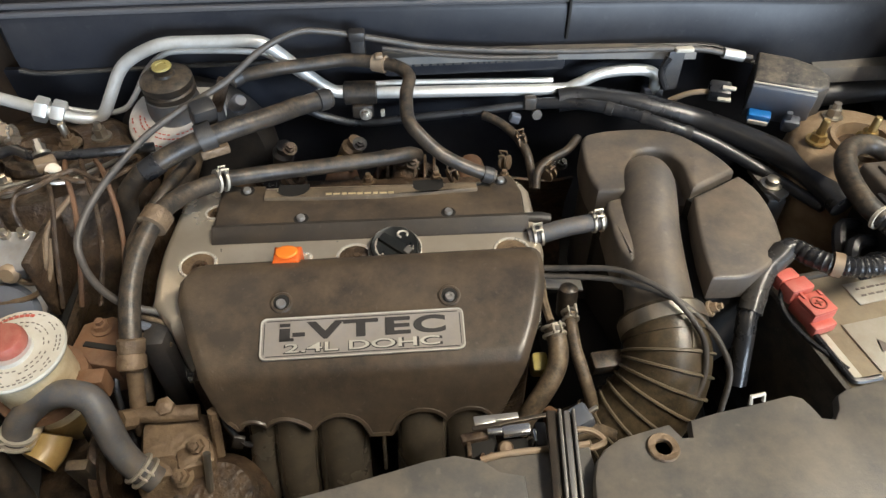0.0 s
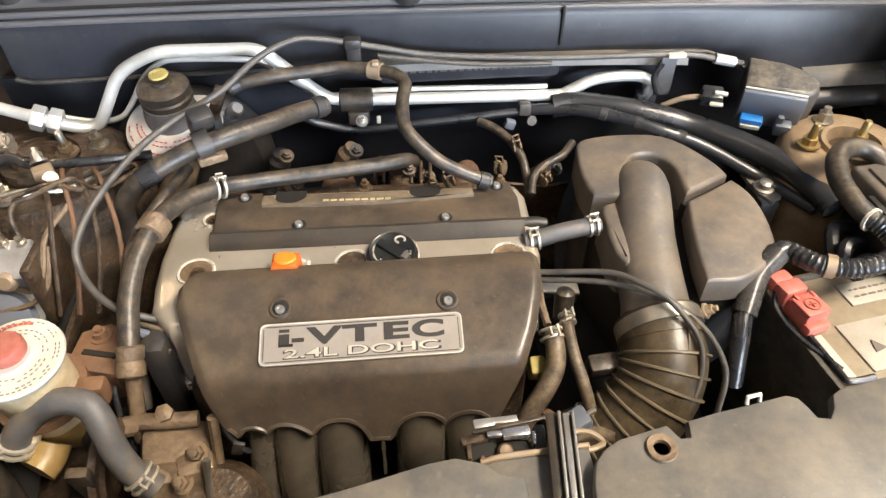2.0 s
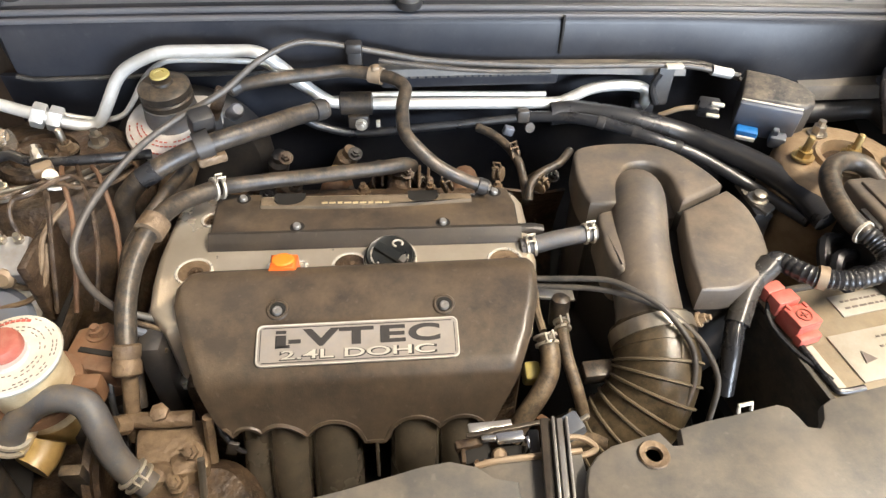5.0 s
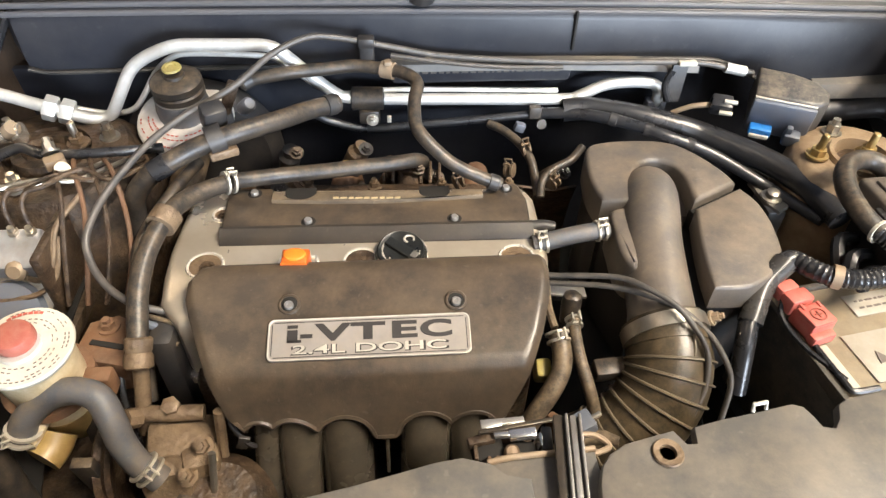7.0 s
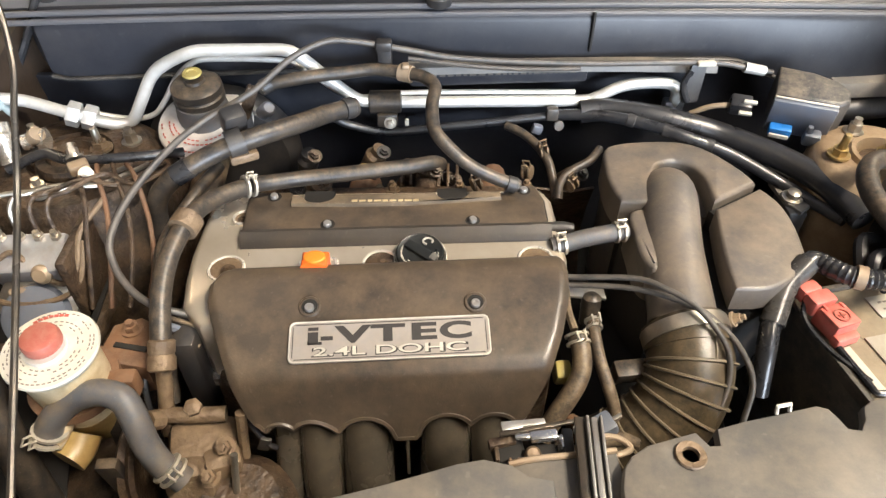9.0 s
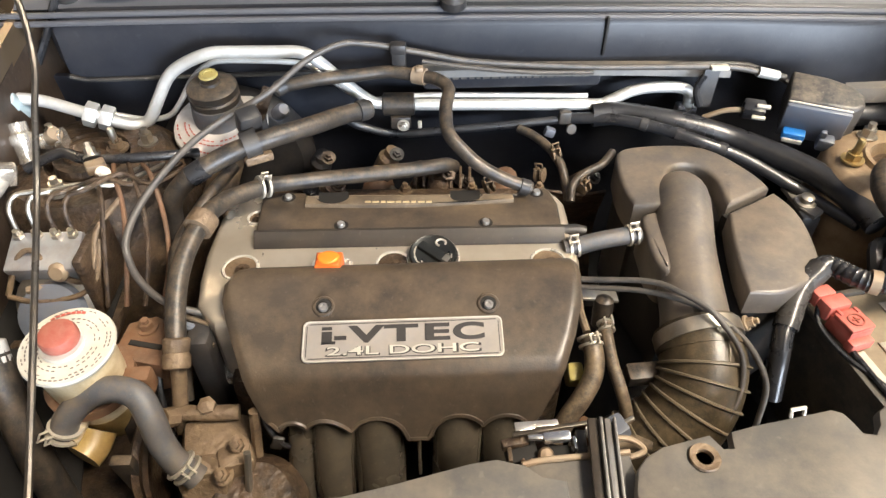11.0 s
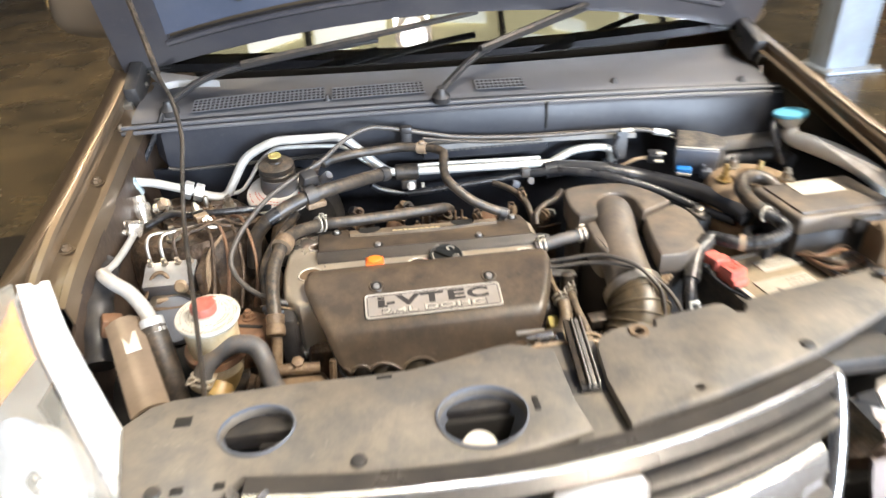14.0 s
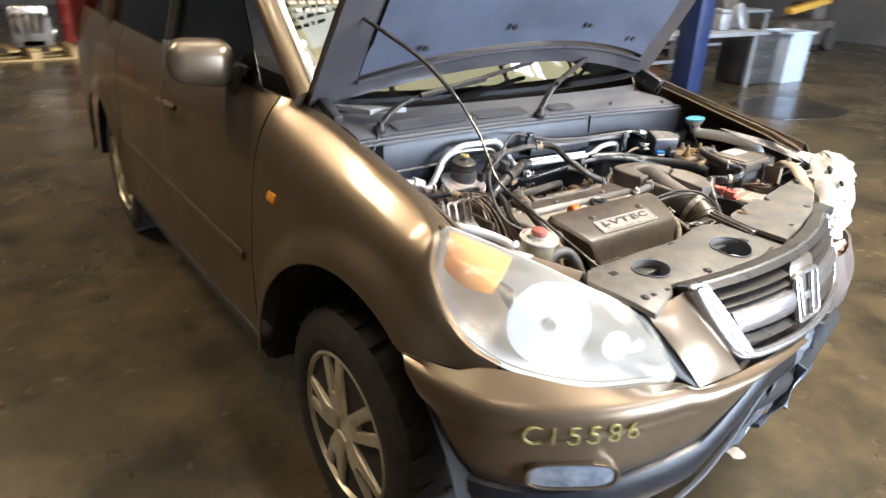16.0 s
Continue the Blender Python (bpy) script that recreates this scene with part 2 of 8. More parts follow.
REFL = mat("lamp_reflector", (0.80, 0.80, 0.79), (0.68, 0.70, 0.72), 0.30, 0.3, 6, 60, 0.15, 0.1, (0.6, 0.55, 0.46))
BOWL = mat("lamp_bowl_mirror", (0.80, 0.81, 0.84), (0.66, 0.69, 0.74), 0.32, 0.35, 6, 60, 0.1, 0.1, (0.5, 0.45, 0.36))
FOGM = mat("clouded_fog_lamp", (0.46, 0.51, 0.60), (0.20, 0.24, 0.31), 0.18, 0.4, 34, 200, 0.5, 0.2, (0.3, 0.27, 0.22))
LIPM = mat("black_bumper_lip", (0.007, 0.009, 0.014), (0.012, 0.014, 0.019), 0.33, 0, 9, 300, 0.2, 0.2, (0.05, 0.048, 0.046))
RODM = mat("worn_black_rod", (0.055, 0.050, 0.045), (0.030, 0.027, 0.024), 0.30, 0.5, 20, 200, 0.1, 0.3, (0.16, 0.12, 0.08))
LAMPO = mat("amber_lamp_lens", (0.88, 0.36, 0.04), (0.82, 0.30, 0.03), 0.25, 0.1, 20, 200, 0.1, 0.1)
LENS = glass("clear_lamp_lens", (0.97, 0.97, 0.96), 0.95, 0.12, 0.09, 1.22)
WGLASS = glass("windscreen_glass", (0.50, 0.54, 0.50), 0.90, 0.02)
SGLASS = glass("dark_side_glass", (0.10, 0.10, 0.10), 0.92, 0.03)
GREEND = mat("chalk_yellow", (0.42, 0.37, 0.13), None, 0.8, 0, 60, 400, 0.3)
SLATM = mat("dull_dark_slat", (0.075, 0.070, 0.066), (0.052, 0.048, 0.045), 0.30, 0.35, 8, 300, 0.1, 0.4, (0.13, 0.11, 0.09))
TAN = mat("pale_tan_bracket", (0.34, 0.265, 0.185), (0.255, 0.183, 0.12), 0.5, 0.2, 14, 300, 0.2, 0.35, (0.25, 0.17, 0.10))
CABLE = mat("thin_grey_cable", (0.045, 0.042, 0.040), (0.07, 0.062, 0.055), 0.45, 0, 30, 300, 0.1, 0.4, (0.16, 0.13, 0.1))
LOCKP = mat("dusty_yellow_plug", (0.42, 0.34, 0.10), None, 0.5, 0, 30, 300, 0.1, 0.3)


# ---- shapes ----
def part(name, bm, material, parent, label="", smooth=True, kind=""):
    me = bpy.data.meshes.new(name)
    bmesh.ops.recalc_face_normals(bm, faces=bm.faces)
    if parent is not None:
        bm.transform(Matrix.Translation(-base_of(parent)))
    bm.to_mesh(me)
    bm.free()
    me.materials.append(material)
    if smooth:
        for f in me.polygons:
            f.use_smooth = True
        me.set_sharp_from_angle(angle=radians(38))
    ob = new(name, me)
    if parent is not None:
        ob.parent = parent
    if label or kind:
        tagged(ob, label, "", "", kind)
    return ob


def base_of(ob):
    p = Vector((0, 0, 0))
    while ob is not None:
        p = p + ob.location
        ob = ob.parent
    return p


def thing(name, loc, label, category, group="", kind=""):
    ob = new(name)
    ob.location, ob.empty_display_size = loc, 0.05
    return tagged(ob, label, category, group, kind)


def solo(name, bm, material, label, category, group="", kind="", smooth=True):
    ob = part(name, bm, material, None, "", smooth)
    return tagged(ob, label, category, group, kind)


def join(*bms):
    out = bms[0]
    for b in bms[1:]:
        me = bpy.data.meshes.new("t")
        b.to_mesh(me)
        b.free()
        out.from_mesh(me)
        bpy.data.meshes.remove(me)
    return out


def box(c, s, bev=0.003, rot=(0, 0, 0), seg=2):
    bm = bmesh.new()
    bmesh.ops.create_cube(bm, size=1)
    bm.transform(Matrix.Diagonal((*s, 1)))
    if bev:
        bmesh.ops.bevel(bm, geom=bm.edges[:], offset=min(bev, min(s) * 0.45), segments=seg, profile=0.5, affect="EDGES")
    bm.transform(pose(*c, *rot))
    return bm


def spline(pts, n=6):
    """Points of a smooth line through the given ones."""
    P = [Vector(p) for p in pts]
    if len(P) == 2:
        return [P[0].lerp(P[1], i / n) for i in range(n + 1)]
    out = []
    for i in range(len(P) - 1):
        a = P[i - 1] if i else P[0] * 2 - P[1]
        b, c = P[i], P[i + 1]
        d = P[i + 2] if i + 2 < len(P) else P[-1] * 2 - P[-2]
        for k in range(n):
            t = k / n
            out.append(0.5 * (2 * b + (c - a) * t + (2 * a - 5 * b + 4 * c - d) * t * t + (3 * b - a - 3 * c + d) * t ** 3))
    out.append(P[-1])
    return out


def tube(pts, r, seg=10, n=6, smooth=True, rad=None, flat=1.0):
    """A round bar or hose along a smooth line; rad(u) scales its radius along the way."""
    path = spline(pts, n) if smooth else [Vector(p) for p in pts]
    bm = bmesh.new()
    rings, up = [], Vector((0.13, 0.21, 0.97))
    for i, p in enumerate(path):
        d = (path[min(i + 1, len(path) - 1)] - path[max(i - 1, 0)]).normalized()
        up = (up - d * up.dot(d))
        up = up.normalized() if up.length > 1e-4 else d.orthogonal().normalized()
        side = d.cross(up)
        rr = r * (rad(i / (len(path) - 1)) if rad else 1)
        rings.append([bm.verts.new(p + rr * (math.cos(2 * math.pi * k / seg) * side + flat * math.sin(2 * math.pi * k / seg) * up)) for k in range(seg)])
    for a, b in zip(rings, rings[1:]):
        for k in range(seg):
            bm.faces.new((a[k], a[(k + 1) % seg], b[(k + 1) % seg], b[k]))
    bm.faces.new(rings[0][::-1]), bm.faces.new(rings[-1])
    return bm


def lathe(prof, c, axis=(0, 0, 1), seg=28, caps=True):
    """A turned shape: pairs of radius and height along the axis."""
    bm = bmesh.new()
    rings = []
    for r, h in prof:
        rings.append([bm.verts.new((r * math.cos(2 * math.pi * k / seg), r * math.sin(2 * math.pi * k / seg), h)) for k in range(seg)] if r > 1e-6 else [bm.verts.new((0, 0, h))])
    for a, b in zip(rings, rings[1:]):
        for k in range(seg):
            q = [a[k % len(a)], a[(k + 1) % len(a)], b[(k + 1) % len(b)], b[k % len(b)]]
            q = list(dict.fromkeys(q))
            if len(q) > 2:
                bm.faces.new(q)
    for ring, flip in ((rings[0], True), (rings[-1], False)):
        if len(ring) > 2 and caps:
            bm.faces.new(ring[::-1] if flip else ring)
    bm.transform(Matrix.Translation(c) @ Vector(axis).normalized().to_track_quat("Z", "Y").to_matrix().to_4x4())
    return bm


def prism(poly, z0, z1, bev=0.004, holes=(), seg=2, tilt=None):
    """A flat outline, with holes if any, drawn up from z0 to z1, its upper rim rounded; tilt(x, y) lifts it."""
    bm = bmesh.new()
    edges = []
    for loop in (poly, *holes):
        vs = [bm.verts.new((x, y, z1)) for x, y in loop]
        edges += [bm.edges.new((vs[i], vs[(i + 1) % len(vs)])) for i in range(len(vs))]
    if holes:
        bmesh.ops.triangle_fill(bm, use_beauty=True, use_dissolve=False, edges=edges)
    else:
        bm.faces.new(bm.verts[:])
    rim = [e for e in bm.edges if e.is_boundary]
    top = bm.faces[:]
    ext = bmesh.ops.extrude_face_region(bm, geom=top)
    bmesh.ops.translate(bm, vec=(0, 0, z0 - z1), verts=[g for g in ext["geom"] if isinstance(g, bmesh.types.BMVert)])
    bm.normal_update()
    if bev:
        bmesh.ops.bevel(bm, geom=[e for e in rim if e.is_valid], offset=bev, segments=seg, profile=0.5, affect="EDGES")
    if tilt:
        for v in bm.verts:
            v.co.z += tilt(v.co.x, v.co.y)
    return bm


def ring(cx, cy, rx, ry=None, n=20, a0=0.0):
    ry = ry or rx
    return [(cx + rx * math.cos(a0 + 2 * math.pi * k / n), cy + ry * math.sin(a0 + 2 * math.pi * k / n)) for k in range(n)]


def sheet(rows, thick=0.0):
    """A surface through rows of points, given a thickness."""
    bm = bmesh.new()
    vs = [[bm.verts.new(p) for p in row] for row in rows]
    for a, b in zip(vs, vs[1:]):
        for k in range(len(a) - 1):
            bm.faces.new((a[k], a[k + 1], b[k + 1], b[k]))
    if thick:
        bm.normal_update()
        bmesh.ops.solidify(bm, geom=bm.faces[:], thickness=thick)
    return bm


def hexnut(c, r, h, axis=(0, 0, 1)):
    return join(lathe([(r * 1.5, 0), (r * 1.5, h * 0.25), (r * 1.2, h * 0.25)], c, axis, 16), lathe([(r, h * 0.2), (r, h), (r * 0.6, h), (r * 0.6, h * 1.5), (0, h * 1.55)], c, axis, 6))


def spring_clamp(parent, c, axis, r, name="hose_clamp", mt=None):
    """A wire spring clamp: two narrow bands and the ears that one squeezes."""
    ax = Vector(axis).normalized()
    up = (Vector((0, -0.3, 1)) - ax * ax.dot(Vector((0, -0.3, 1)))).normalized()
    b = join(lathe([(r, -0.006), (r + 0.0015, -0.006), (r + 0.0015, -0.003), (r, -0.003)], c, ax, 18), lathe([(r, 0.003), (r + 0.0015, 0.003), (r + 0.0015, 0.006), (r, 0.006)], c, ax, 18))
    top = Vector(c) + up * r
    s = ax.cross(up)
    b = join(b, tube([top - s * 0.004 - ax * 0.005, top - s * 0.004 + up * 0.009 - ax * 0.005, top - s * 0.004 + up * 0.009 + ax * 0.005, top - s * 0.004 + ax * 0.005], 0.0014, 6, 2, False),
             tube([top + s * 0.004 - ax * 0.004, top + s * 0.004 + up * 0.007 - ax * 0.004, top + s * 0.004 + up * 0.007 + ax * 0.004, top + s * 0.004 + ax * 0.004], 0.0014, 6, 2, False))
    return part(name, b, mt or CLAMPM, parent, "worn spring clamp")


def lettering(body, name, parent, m, size, sx, mt, depth=0.0008, bold=0.0):
    """Raised letters in the built-in font, laid at the pose m."""
    cu = bpy.data.curves.new(name, "FONT")
    cu.body, cu.size, cu.extrude, cu.offset, cu.align_x, cu.align_y = body, size, depth, bold, "CENTER", "CENTER"
    ob = bpy.data.objects.new(name, cu)
    scene.collection.objects.link(ob)
    me = bpy.data.meshes.new_from_object(ob.evaluated_get(bpy.context.evaluated_depsgraph_get()))
    bpy.data.objects.remove(ob)
    bm = bmesh.new()
    bm.from_mesh(me)
    bm.transform(m @ Matrix.Diagonal((sx, 1, 1, 1)))
    return part(name, bm, mt, parent, smooth=False)


def bars(name, parent, rows, mt, m, w, h, seed):
    """Print too small to read: plain dashes in rows, at the pose m. rows: pairs of x and y starts, and a length."""
    rnd = random.Random(seed)
    out = bmesh.new()
    for x, y, length in rows:
        px = x
        while px < x + length:
            ww = w * rnd.uniform(0.5, 1.6)
            out = join(out, box((px + ww / 2, y, 0), (ww, h, 0.0006), 0))
            px += ww + w * 0.5
    out.transform(m)
    return part(name, out, mt, parent, smooth=False, kind="stuff")


# ---- the workshop ----
FLOORM = mat("stained_concrete", (0.061, 0.048, 0.029), (0.019, 0.016, 0.010), 0.27, 0, 0.9, 60, 0.3, 0.7, (0.140, 0.101, 0.052), 0, 0.22)
WALLM = mat("dark_workshop_wall", (0.10, 0.09, 0.08), (0.06, 0.055, 0.05), 0.8, 0, 0.6, 20, 0.3, 0.2)
ROOFM = mat("roof_sheeting", (0.16, 0.16, 0.15), (0.11, 0.11, 0.10), 0.6, 0.2, 0.5, 20, 0.2)
bm = bmesh.new()
bmesh.ops.create_grid(bm, x_segments=8, y_segments=8, size=16)
bm.transform(Matrix.Translation((0, 3, 0)))
solo("floor", bm, FLOORM, "dark stained concrete workshop floor, oily and scuffed", "floor", kind="structure")
solo("wall_north", box((0, 19.1, 3), (32, 0.2, 6), 0), WALLM, "dark workshop wall", "wall", kind="structure")
solo("wall_south", join(box((-7.0, -13.1, 3), (18.0, 0.2, 6), 0), box((15.0, -13.1, 3), (2.0, 0.2, 6), 0), box((8.0, -13.1, 5.2), (12.0, 0.2, 1.6), 0)), WALLM, "dark workshop wall with a wide open doorway", "wall", kind="structure")
solo("wall_east", box((16.1, 3, 3), (0.2, 32, 6), 0), WALLM, "dark workshop wall", "wall", kind="structure")
solo("wall_west", box((-16.1, 3, 3), (0.2, 32, 6), 0), WALLM, "dark workshop wall", "wall", kind="structure")
solo("ceiling", box((0, 3, 6.1), (32, 32, 0.2), 0), ROOFM, "dull metal roof sheeting", "ceiling", kind="structure")
SKY = glow("skylight_sheet", (0.98, 0.96, 0.82), 6.0)
SKYDIM = glow("dirty_skylight_sheet", (0.82, 0.74, 0.42), 2.2)
SKYHOT = glow("clear_skylight_pane", (1.0, 0.97, 0.97), 12.0)
SKYMID = glow("pale_skylight_sheet", (0.93, 0.95, 0.80), 3.2)
LAMPG = glow("lamp_glow", (1.0, 0.95, 0.85), 14.0)
for x, y, sx, sy, mt in ((-1.75, 1.68, 0.75, 0.22, SKY), (-0.72, 1.56, 0.95, 0.22, SKY), (-1.2, 1.36, 0.9, 0.10, SKY), (0.75, 1.72, 0.7, 0.42, SKYMID), (1.75, 1.30, 0.35, 0.3, SKYMID), (2.3, 1.60, 0.5, 0.14, SKYMID), (3.4, 1.75, 0.5, 0.25, SKYMID), (4.55, 1.82, 0.55, 0.66, SKYHOT), (5.1, 1.75, 0.22, 0.42, SKYHOT), (5.9, 2.1, 0.6, 0.2, SKYMID), (3, 7.5, 3, 0.5, SKYDIM), (8, 7.5, 3, 0.9, SKYDIM), (3, 11.5, 3, 0.5, SKYDIM)):
    solo("skylight", box((x, y, 5.955), (sx, sy, 0.03), 0.005), mt, "pale translucent roof sheet letting daylight in", "skylight", "skylights in the roof", "structure")

# unseen pane, added where the white highlights on bumper and chrome point
solo("skylight", box((2.4, -6.6, 5.955), (3.4, 1.5, 0.03), 0.005), SKYHOT, "clear roof sheet letting bright daylight in", "skylight", "skylights in the roof", "structure")
solo("skylight", box((2.6, 1.55, 5.985), (10.6, 1.5, 0.03), 0.005), SKYDIM, "long dirty yellowed roof sheet letting daylight in", "skylight", "skylights in the roof", "structure")
for x in (-1.28, 1.30, 3.9, 6.6):
    solo("roof_beam", box((x, 1.6, 5.90), (0.07, 2.6, 0.10), 0.006), WALLM, "dark steel roof purlin", "beam", "roof purlins", "structure")


# assumed fittings to go with the added roof lamp areas
def roof_lamp(x, y):
    t = thing("roof_lamp", (x, y, 5.2), "assumed long fluorescent workshop lamp, unseen under the roof", "lamp", "roof lamps")
    part("housing", box((x, y, 5.33), (2.7, 0.3, 0.08), 0.01), WHITEP, t)
    for s in (-0.07, 0.07):
        part("tube", tube([(x - 1.25, y + s, 5.26), (x + 1.25, y + s, 5.26)], 0.018, 8, 1), LAMPG, t)
    for s in (-1.1, 1.1):
        part("rod", tube([(x + s, y, 5.37), (x + s, y, 6.0)], 0.008, 6, 1), STEEL, t)


for x, y in ((-2.4, -1.2), (2.5, -1.4), (-3.5, 4.5), (7.0, 5.0)):
    roof_lamp(x, y)

hb = thing("high_bay_lamp", (0.1, 1.35, 5.6), "bright round high-bay lamp under the roof", "lamp")
part("shade", lathe([(0.06, 0.28), (0.10, 0.22), (0.20, 0.08), (0.24, 0.0), (0.23, 0.0), (0.19, 0.08)], (0.1, 1.35, 5.70), (0, 0, 1), 28), STEEL, hb)
part("bulb", lathe([(0.0, -0.02), (0.12, 0.0), (0.17, 0.05), (0.12, 0.10), (0, 0.12)], (0.1, 1.35, 5.69), (0, 0, 1), 24), LAMPG, hb)
part("rod", tube([(0.1, 1.35, 5.95), (0.1, 1.35, 6.01)], 0.02, 8, 1), STEEL, hb)

POSTB = mat("blue_lift_paint", (0.010, 0.024, 0.100), (0.008, 0.018, 0.065), 0.4, 0.1, 4, 100, 0.1, 0.25, (0.06, 0.05, 0.04))
POSTG = mat("pale_blue_grey_post", (0.30, 0.35, 0.42), (0.24, 0.28, 0.33), 0.4, 0.2, 4, 100, 0.1, 0.2)


def lift_post(x, y, w, mt, label):
    t = thing("lift_post", (x, y, 0), label, "lift post")
    part("column", box((x, y, 1.6), (w, 0.05, 3.2), 0.01), mt, t)
    for sx in (-1, 1):
        part("flange", box((x + sx * (w / 2 - 0.02), y + 0.125, 1.6), (0.04, 0.2, 3.2), 0.01), mt, t)
    part("base_plate", box((x, y + 0.05, 0.012), (w + 0.12, 0.36, 0.024), 0.004), mt, t)
    for sx in (-1, 1):
        for sy in (-1, 1):
            part("bolt", hexnut((x + sx * (w / 2 + 0.03), y + 0.05 + sy * 0.15, 0.024), 0.014, 0.02), STEEL, t)


lift_post(3.42, 3.5, 0.32, POSTG, "pale blue-grey steel post of a vehicle lift")
lift_post(5.52, 3.36, 0.25, POSTB, "dark blue steel post of a vehicle lift")
BENCHM = mat("worn_steel_bench", (0.34, 0.35, 0.37), (0.22, 0.22, 0.22), 0.45, 0.4, 4, 100, 0.1, 0.3, (0.16, 0.13, 0.10))
BINM = mat("blue_white_bin_plastic", (0.40, 0.47, 0.58), (0.32, 0.37, 0.45), 0.45, 0, 4, 100, 0.1, 0.3, (0.25, 0.22, 0.17))


def bench(x0, x1, y, d, h, inset=0.05):
    t = thing("workbench", ((x0 + x1) / 2, y, 0), "pale steel workbench with thin legs and clutter on top", "workbench")
    part("top", box(((x0 + x1) / 2, y + d / 2, h), (x1 - x0, d, 0.05), 0.006), BENCHM, t)
    for x in (x0 + 0.06, x1 - 0.06):
        for yy in (y + inset, y + d - inset):
            part("leg", box((x, yy, h / 2 - 0.02), (0.06, 0.06, h - 0.04), 0.006), BENCHM, t)
    part("brace", box(((x0 + x1) / 2, y + d - inset, 0.25), (x1 - x0 - 0.1, 0.04, 0.05), 0.006), BENCHM, t)


bench(5.03, 7.45, 3.62, 1.26, 0.74, 0.18)
bench(7.6, 10.2, 5.2, 0.7, 0.86)
REDM = mat("red_machine_paint", (0.36, 0.03, 0.025), (0.22, 0.02, 0.02), 0.4, 0, 4, 60, 0.2, 0.3)
YEL = mat("yellow_machine_paint", (0.62, 0.34, 0.03), (0.5, 0.26, 0.03), 0.45, 0, 4, 60, 0.2, 0.3)
WOOD = mat("pale_pallet_wood", (0.52, 0.36, 0.15), (0.40, 0.26, 0.10), 0.7, 0, 3, 60, 0.4, 0.3)
STUFFD = mat("greasy_engine_metal", (0.05, 0.045, 0.04), (0.16, 0.14, 0.12), 0.5, 0.5, 5, 60, 0.4, 0.3)


def pallet(x, y, rz):
    t = thing("pallet", (x, y, 0), "pale wooden pallet on the workshop floor", "pallet", "pallets by the wall")
    for i in range(5):
        part("deck_board", box((x + (i - 2) * 0.25, y, 0.135), (0.14, 0.8, 0.022), 0.003), WOOD, t)
    for i in range(3):
        for j in range(3):
            part("block", box((x + (i - 1) * 0.5, y + (j - 1) * 0.35, 0.07), (0.13, 0.1, 0.09), 0.004), WOOD, t)
    for j in range(3):
        part("bottom_board", box((x, y + (j - 1) * 0.35, 0.0125), (1.15, 0.1, 0.022), 0.003), WOOD, t)
    t.rotation_euler = (0, 0, radians(rz))


def engine_lump(x, y, z, s, seed):
    rnd = random.Random(seed)
    t = thing("used_engine", (x, y, z), "greasy used engine standing on a pallet", "engine", "used engines on pallets")
    part("block", box((x, y, z + 0.2 * s), (0.5 * s, 0.4 * s, 0.4 * s), 0.03), STUFFD, t)
    part("head", box((x, y + 0.03, z + 0.46 * s), (0.46 * s, 0.22 * s, 0.14 * s), 0.02), ALU, t)
    part("sump", box((x, y - 0.05, z + 0.06), (0.3 * s, 0.3 * s, 0.1), 0.02), STUFFD, t)
    for k in range(4):
        part("manifold_runner", tube([(x + (k - 1.5) * 0.11 * s, y - 0.1 * s, z + 0.42 * s), (x + (k - 1.5) * 0.1 * s, y - 0.26 * s, z + 0.40 * s), (x + (k - 1.5) * 0.08 * s, y - 0.3 * s, z + 0.2 * s)], 0.03 * s, 8, 3), STUFFD, t)
    part("pulley", lathe([(0.0, 0), (0.09 * s, 0), (0.09 * s, 0.03), (0.04 * s, 0.04), (0, 0.04)], (x + 0.26 * s, y, z + 0.18 * s), (1, 0, 0), 20), STEEL, t)


for i, (x, y, rz) in enumerate(((-0.55, 9.75, 4), (-2.3, 9.6, -5), (0.9, 9.9, 3), (-4.0, 9.7, 8))):
    pallet(x, y, rz)
    engine_lump(x + 0.05, y, 0.146, 1.0 + 0.1 * (i % 2), i)
# a red and a yellow machine, a white drum bin, by the far benches
t = thing("parts_bin", (8.6, 3.95, 0), "tall bluish-white plastic bin beside the bench", "bin")
part("body", prism([(8.28, 3.75), (8.84, 3.75), (8.90, 4.2), (8.30, 4.2)], 0.0, 0.68, 0.01), BINM, t)
part("rim", join(box((8.58, 3.74, 0.69), (0.66, 0.05, 0.04), 0.008), box((8.58, 4.21, 0.69), (0.66, 0.05, 0.04), 0.008), box((8.27, 3.975, 0.69), (0.05, 0.42, 0.04), 0.008), box((8.90, 3.975, 0.69), (0.05, 0.42, 0.04), 0.008)), BINM, t)
t = thing("tool_cabinet", (7.82, 4.1, 0), "black steel cabinet standing by the bench", "cabinet")
part("body", box((7.82, 4.1, 0.36), (0.62, 0.5, 0.70), 0.012), BLACKP, t)
for k in range(3):
    d = part("drawer", box((7.82, 3.845, 0.14 + 0.22 * k), (0.57, 0.02, 0.19), 0.006), BLACKP, t)
    part("handle", tube([(7.70, 3.825, 0.17 + 0.22 * k), (7.94, 3.825, 0.17 + 0.22 * k)], 0.010, 8, 2), STUFFD, d)
t = thing("gearbox_housing", (7.15, 4.05, 0.765), "bright round alloy gearbox housing on the bench", "housing")
part("bell", lathe([(0.10, 0.0), (0.17, 0.04), (0.19, 0.16), (0.14, 0.19), (0.13, 0.10), (0, 0.08)], (7.15, 4.05, 0.87), (0.25, -0.9, 0.3), 24), BENCHM, t)
part("foot", box((7.15, 4.1, 0.80), (0.24, 0.2, 0.07), 0.02), BENCHM, t)
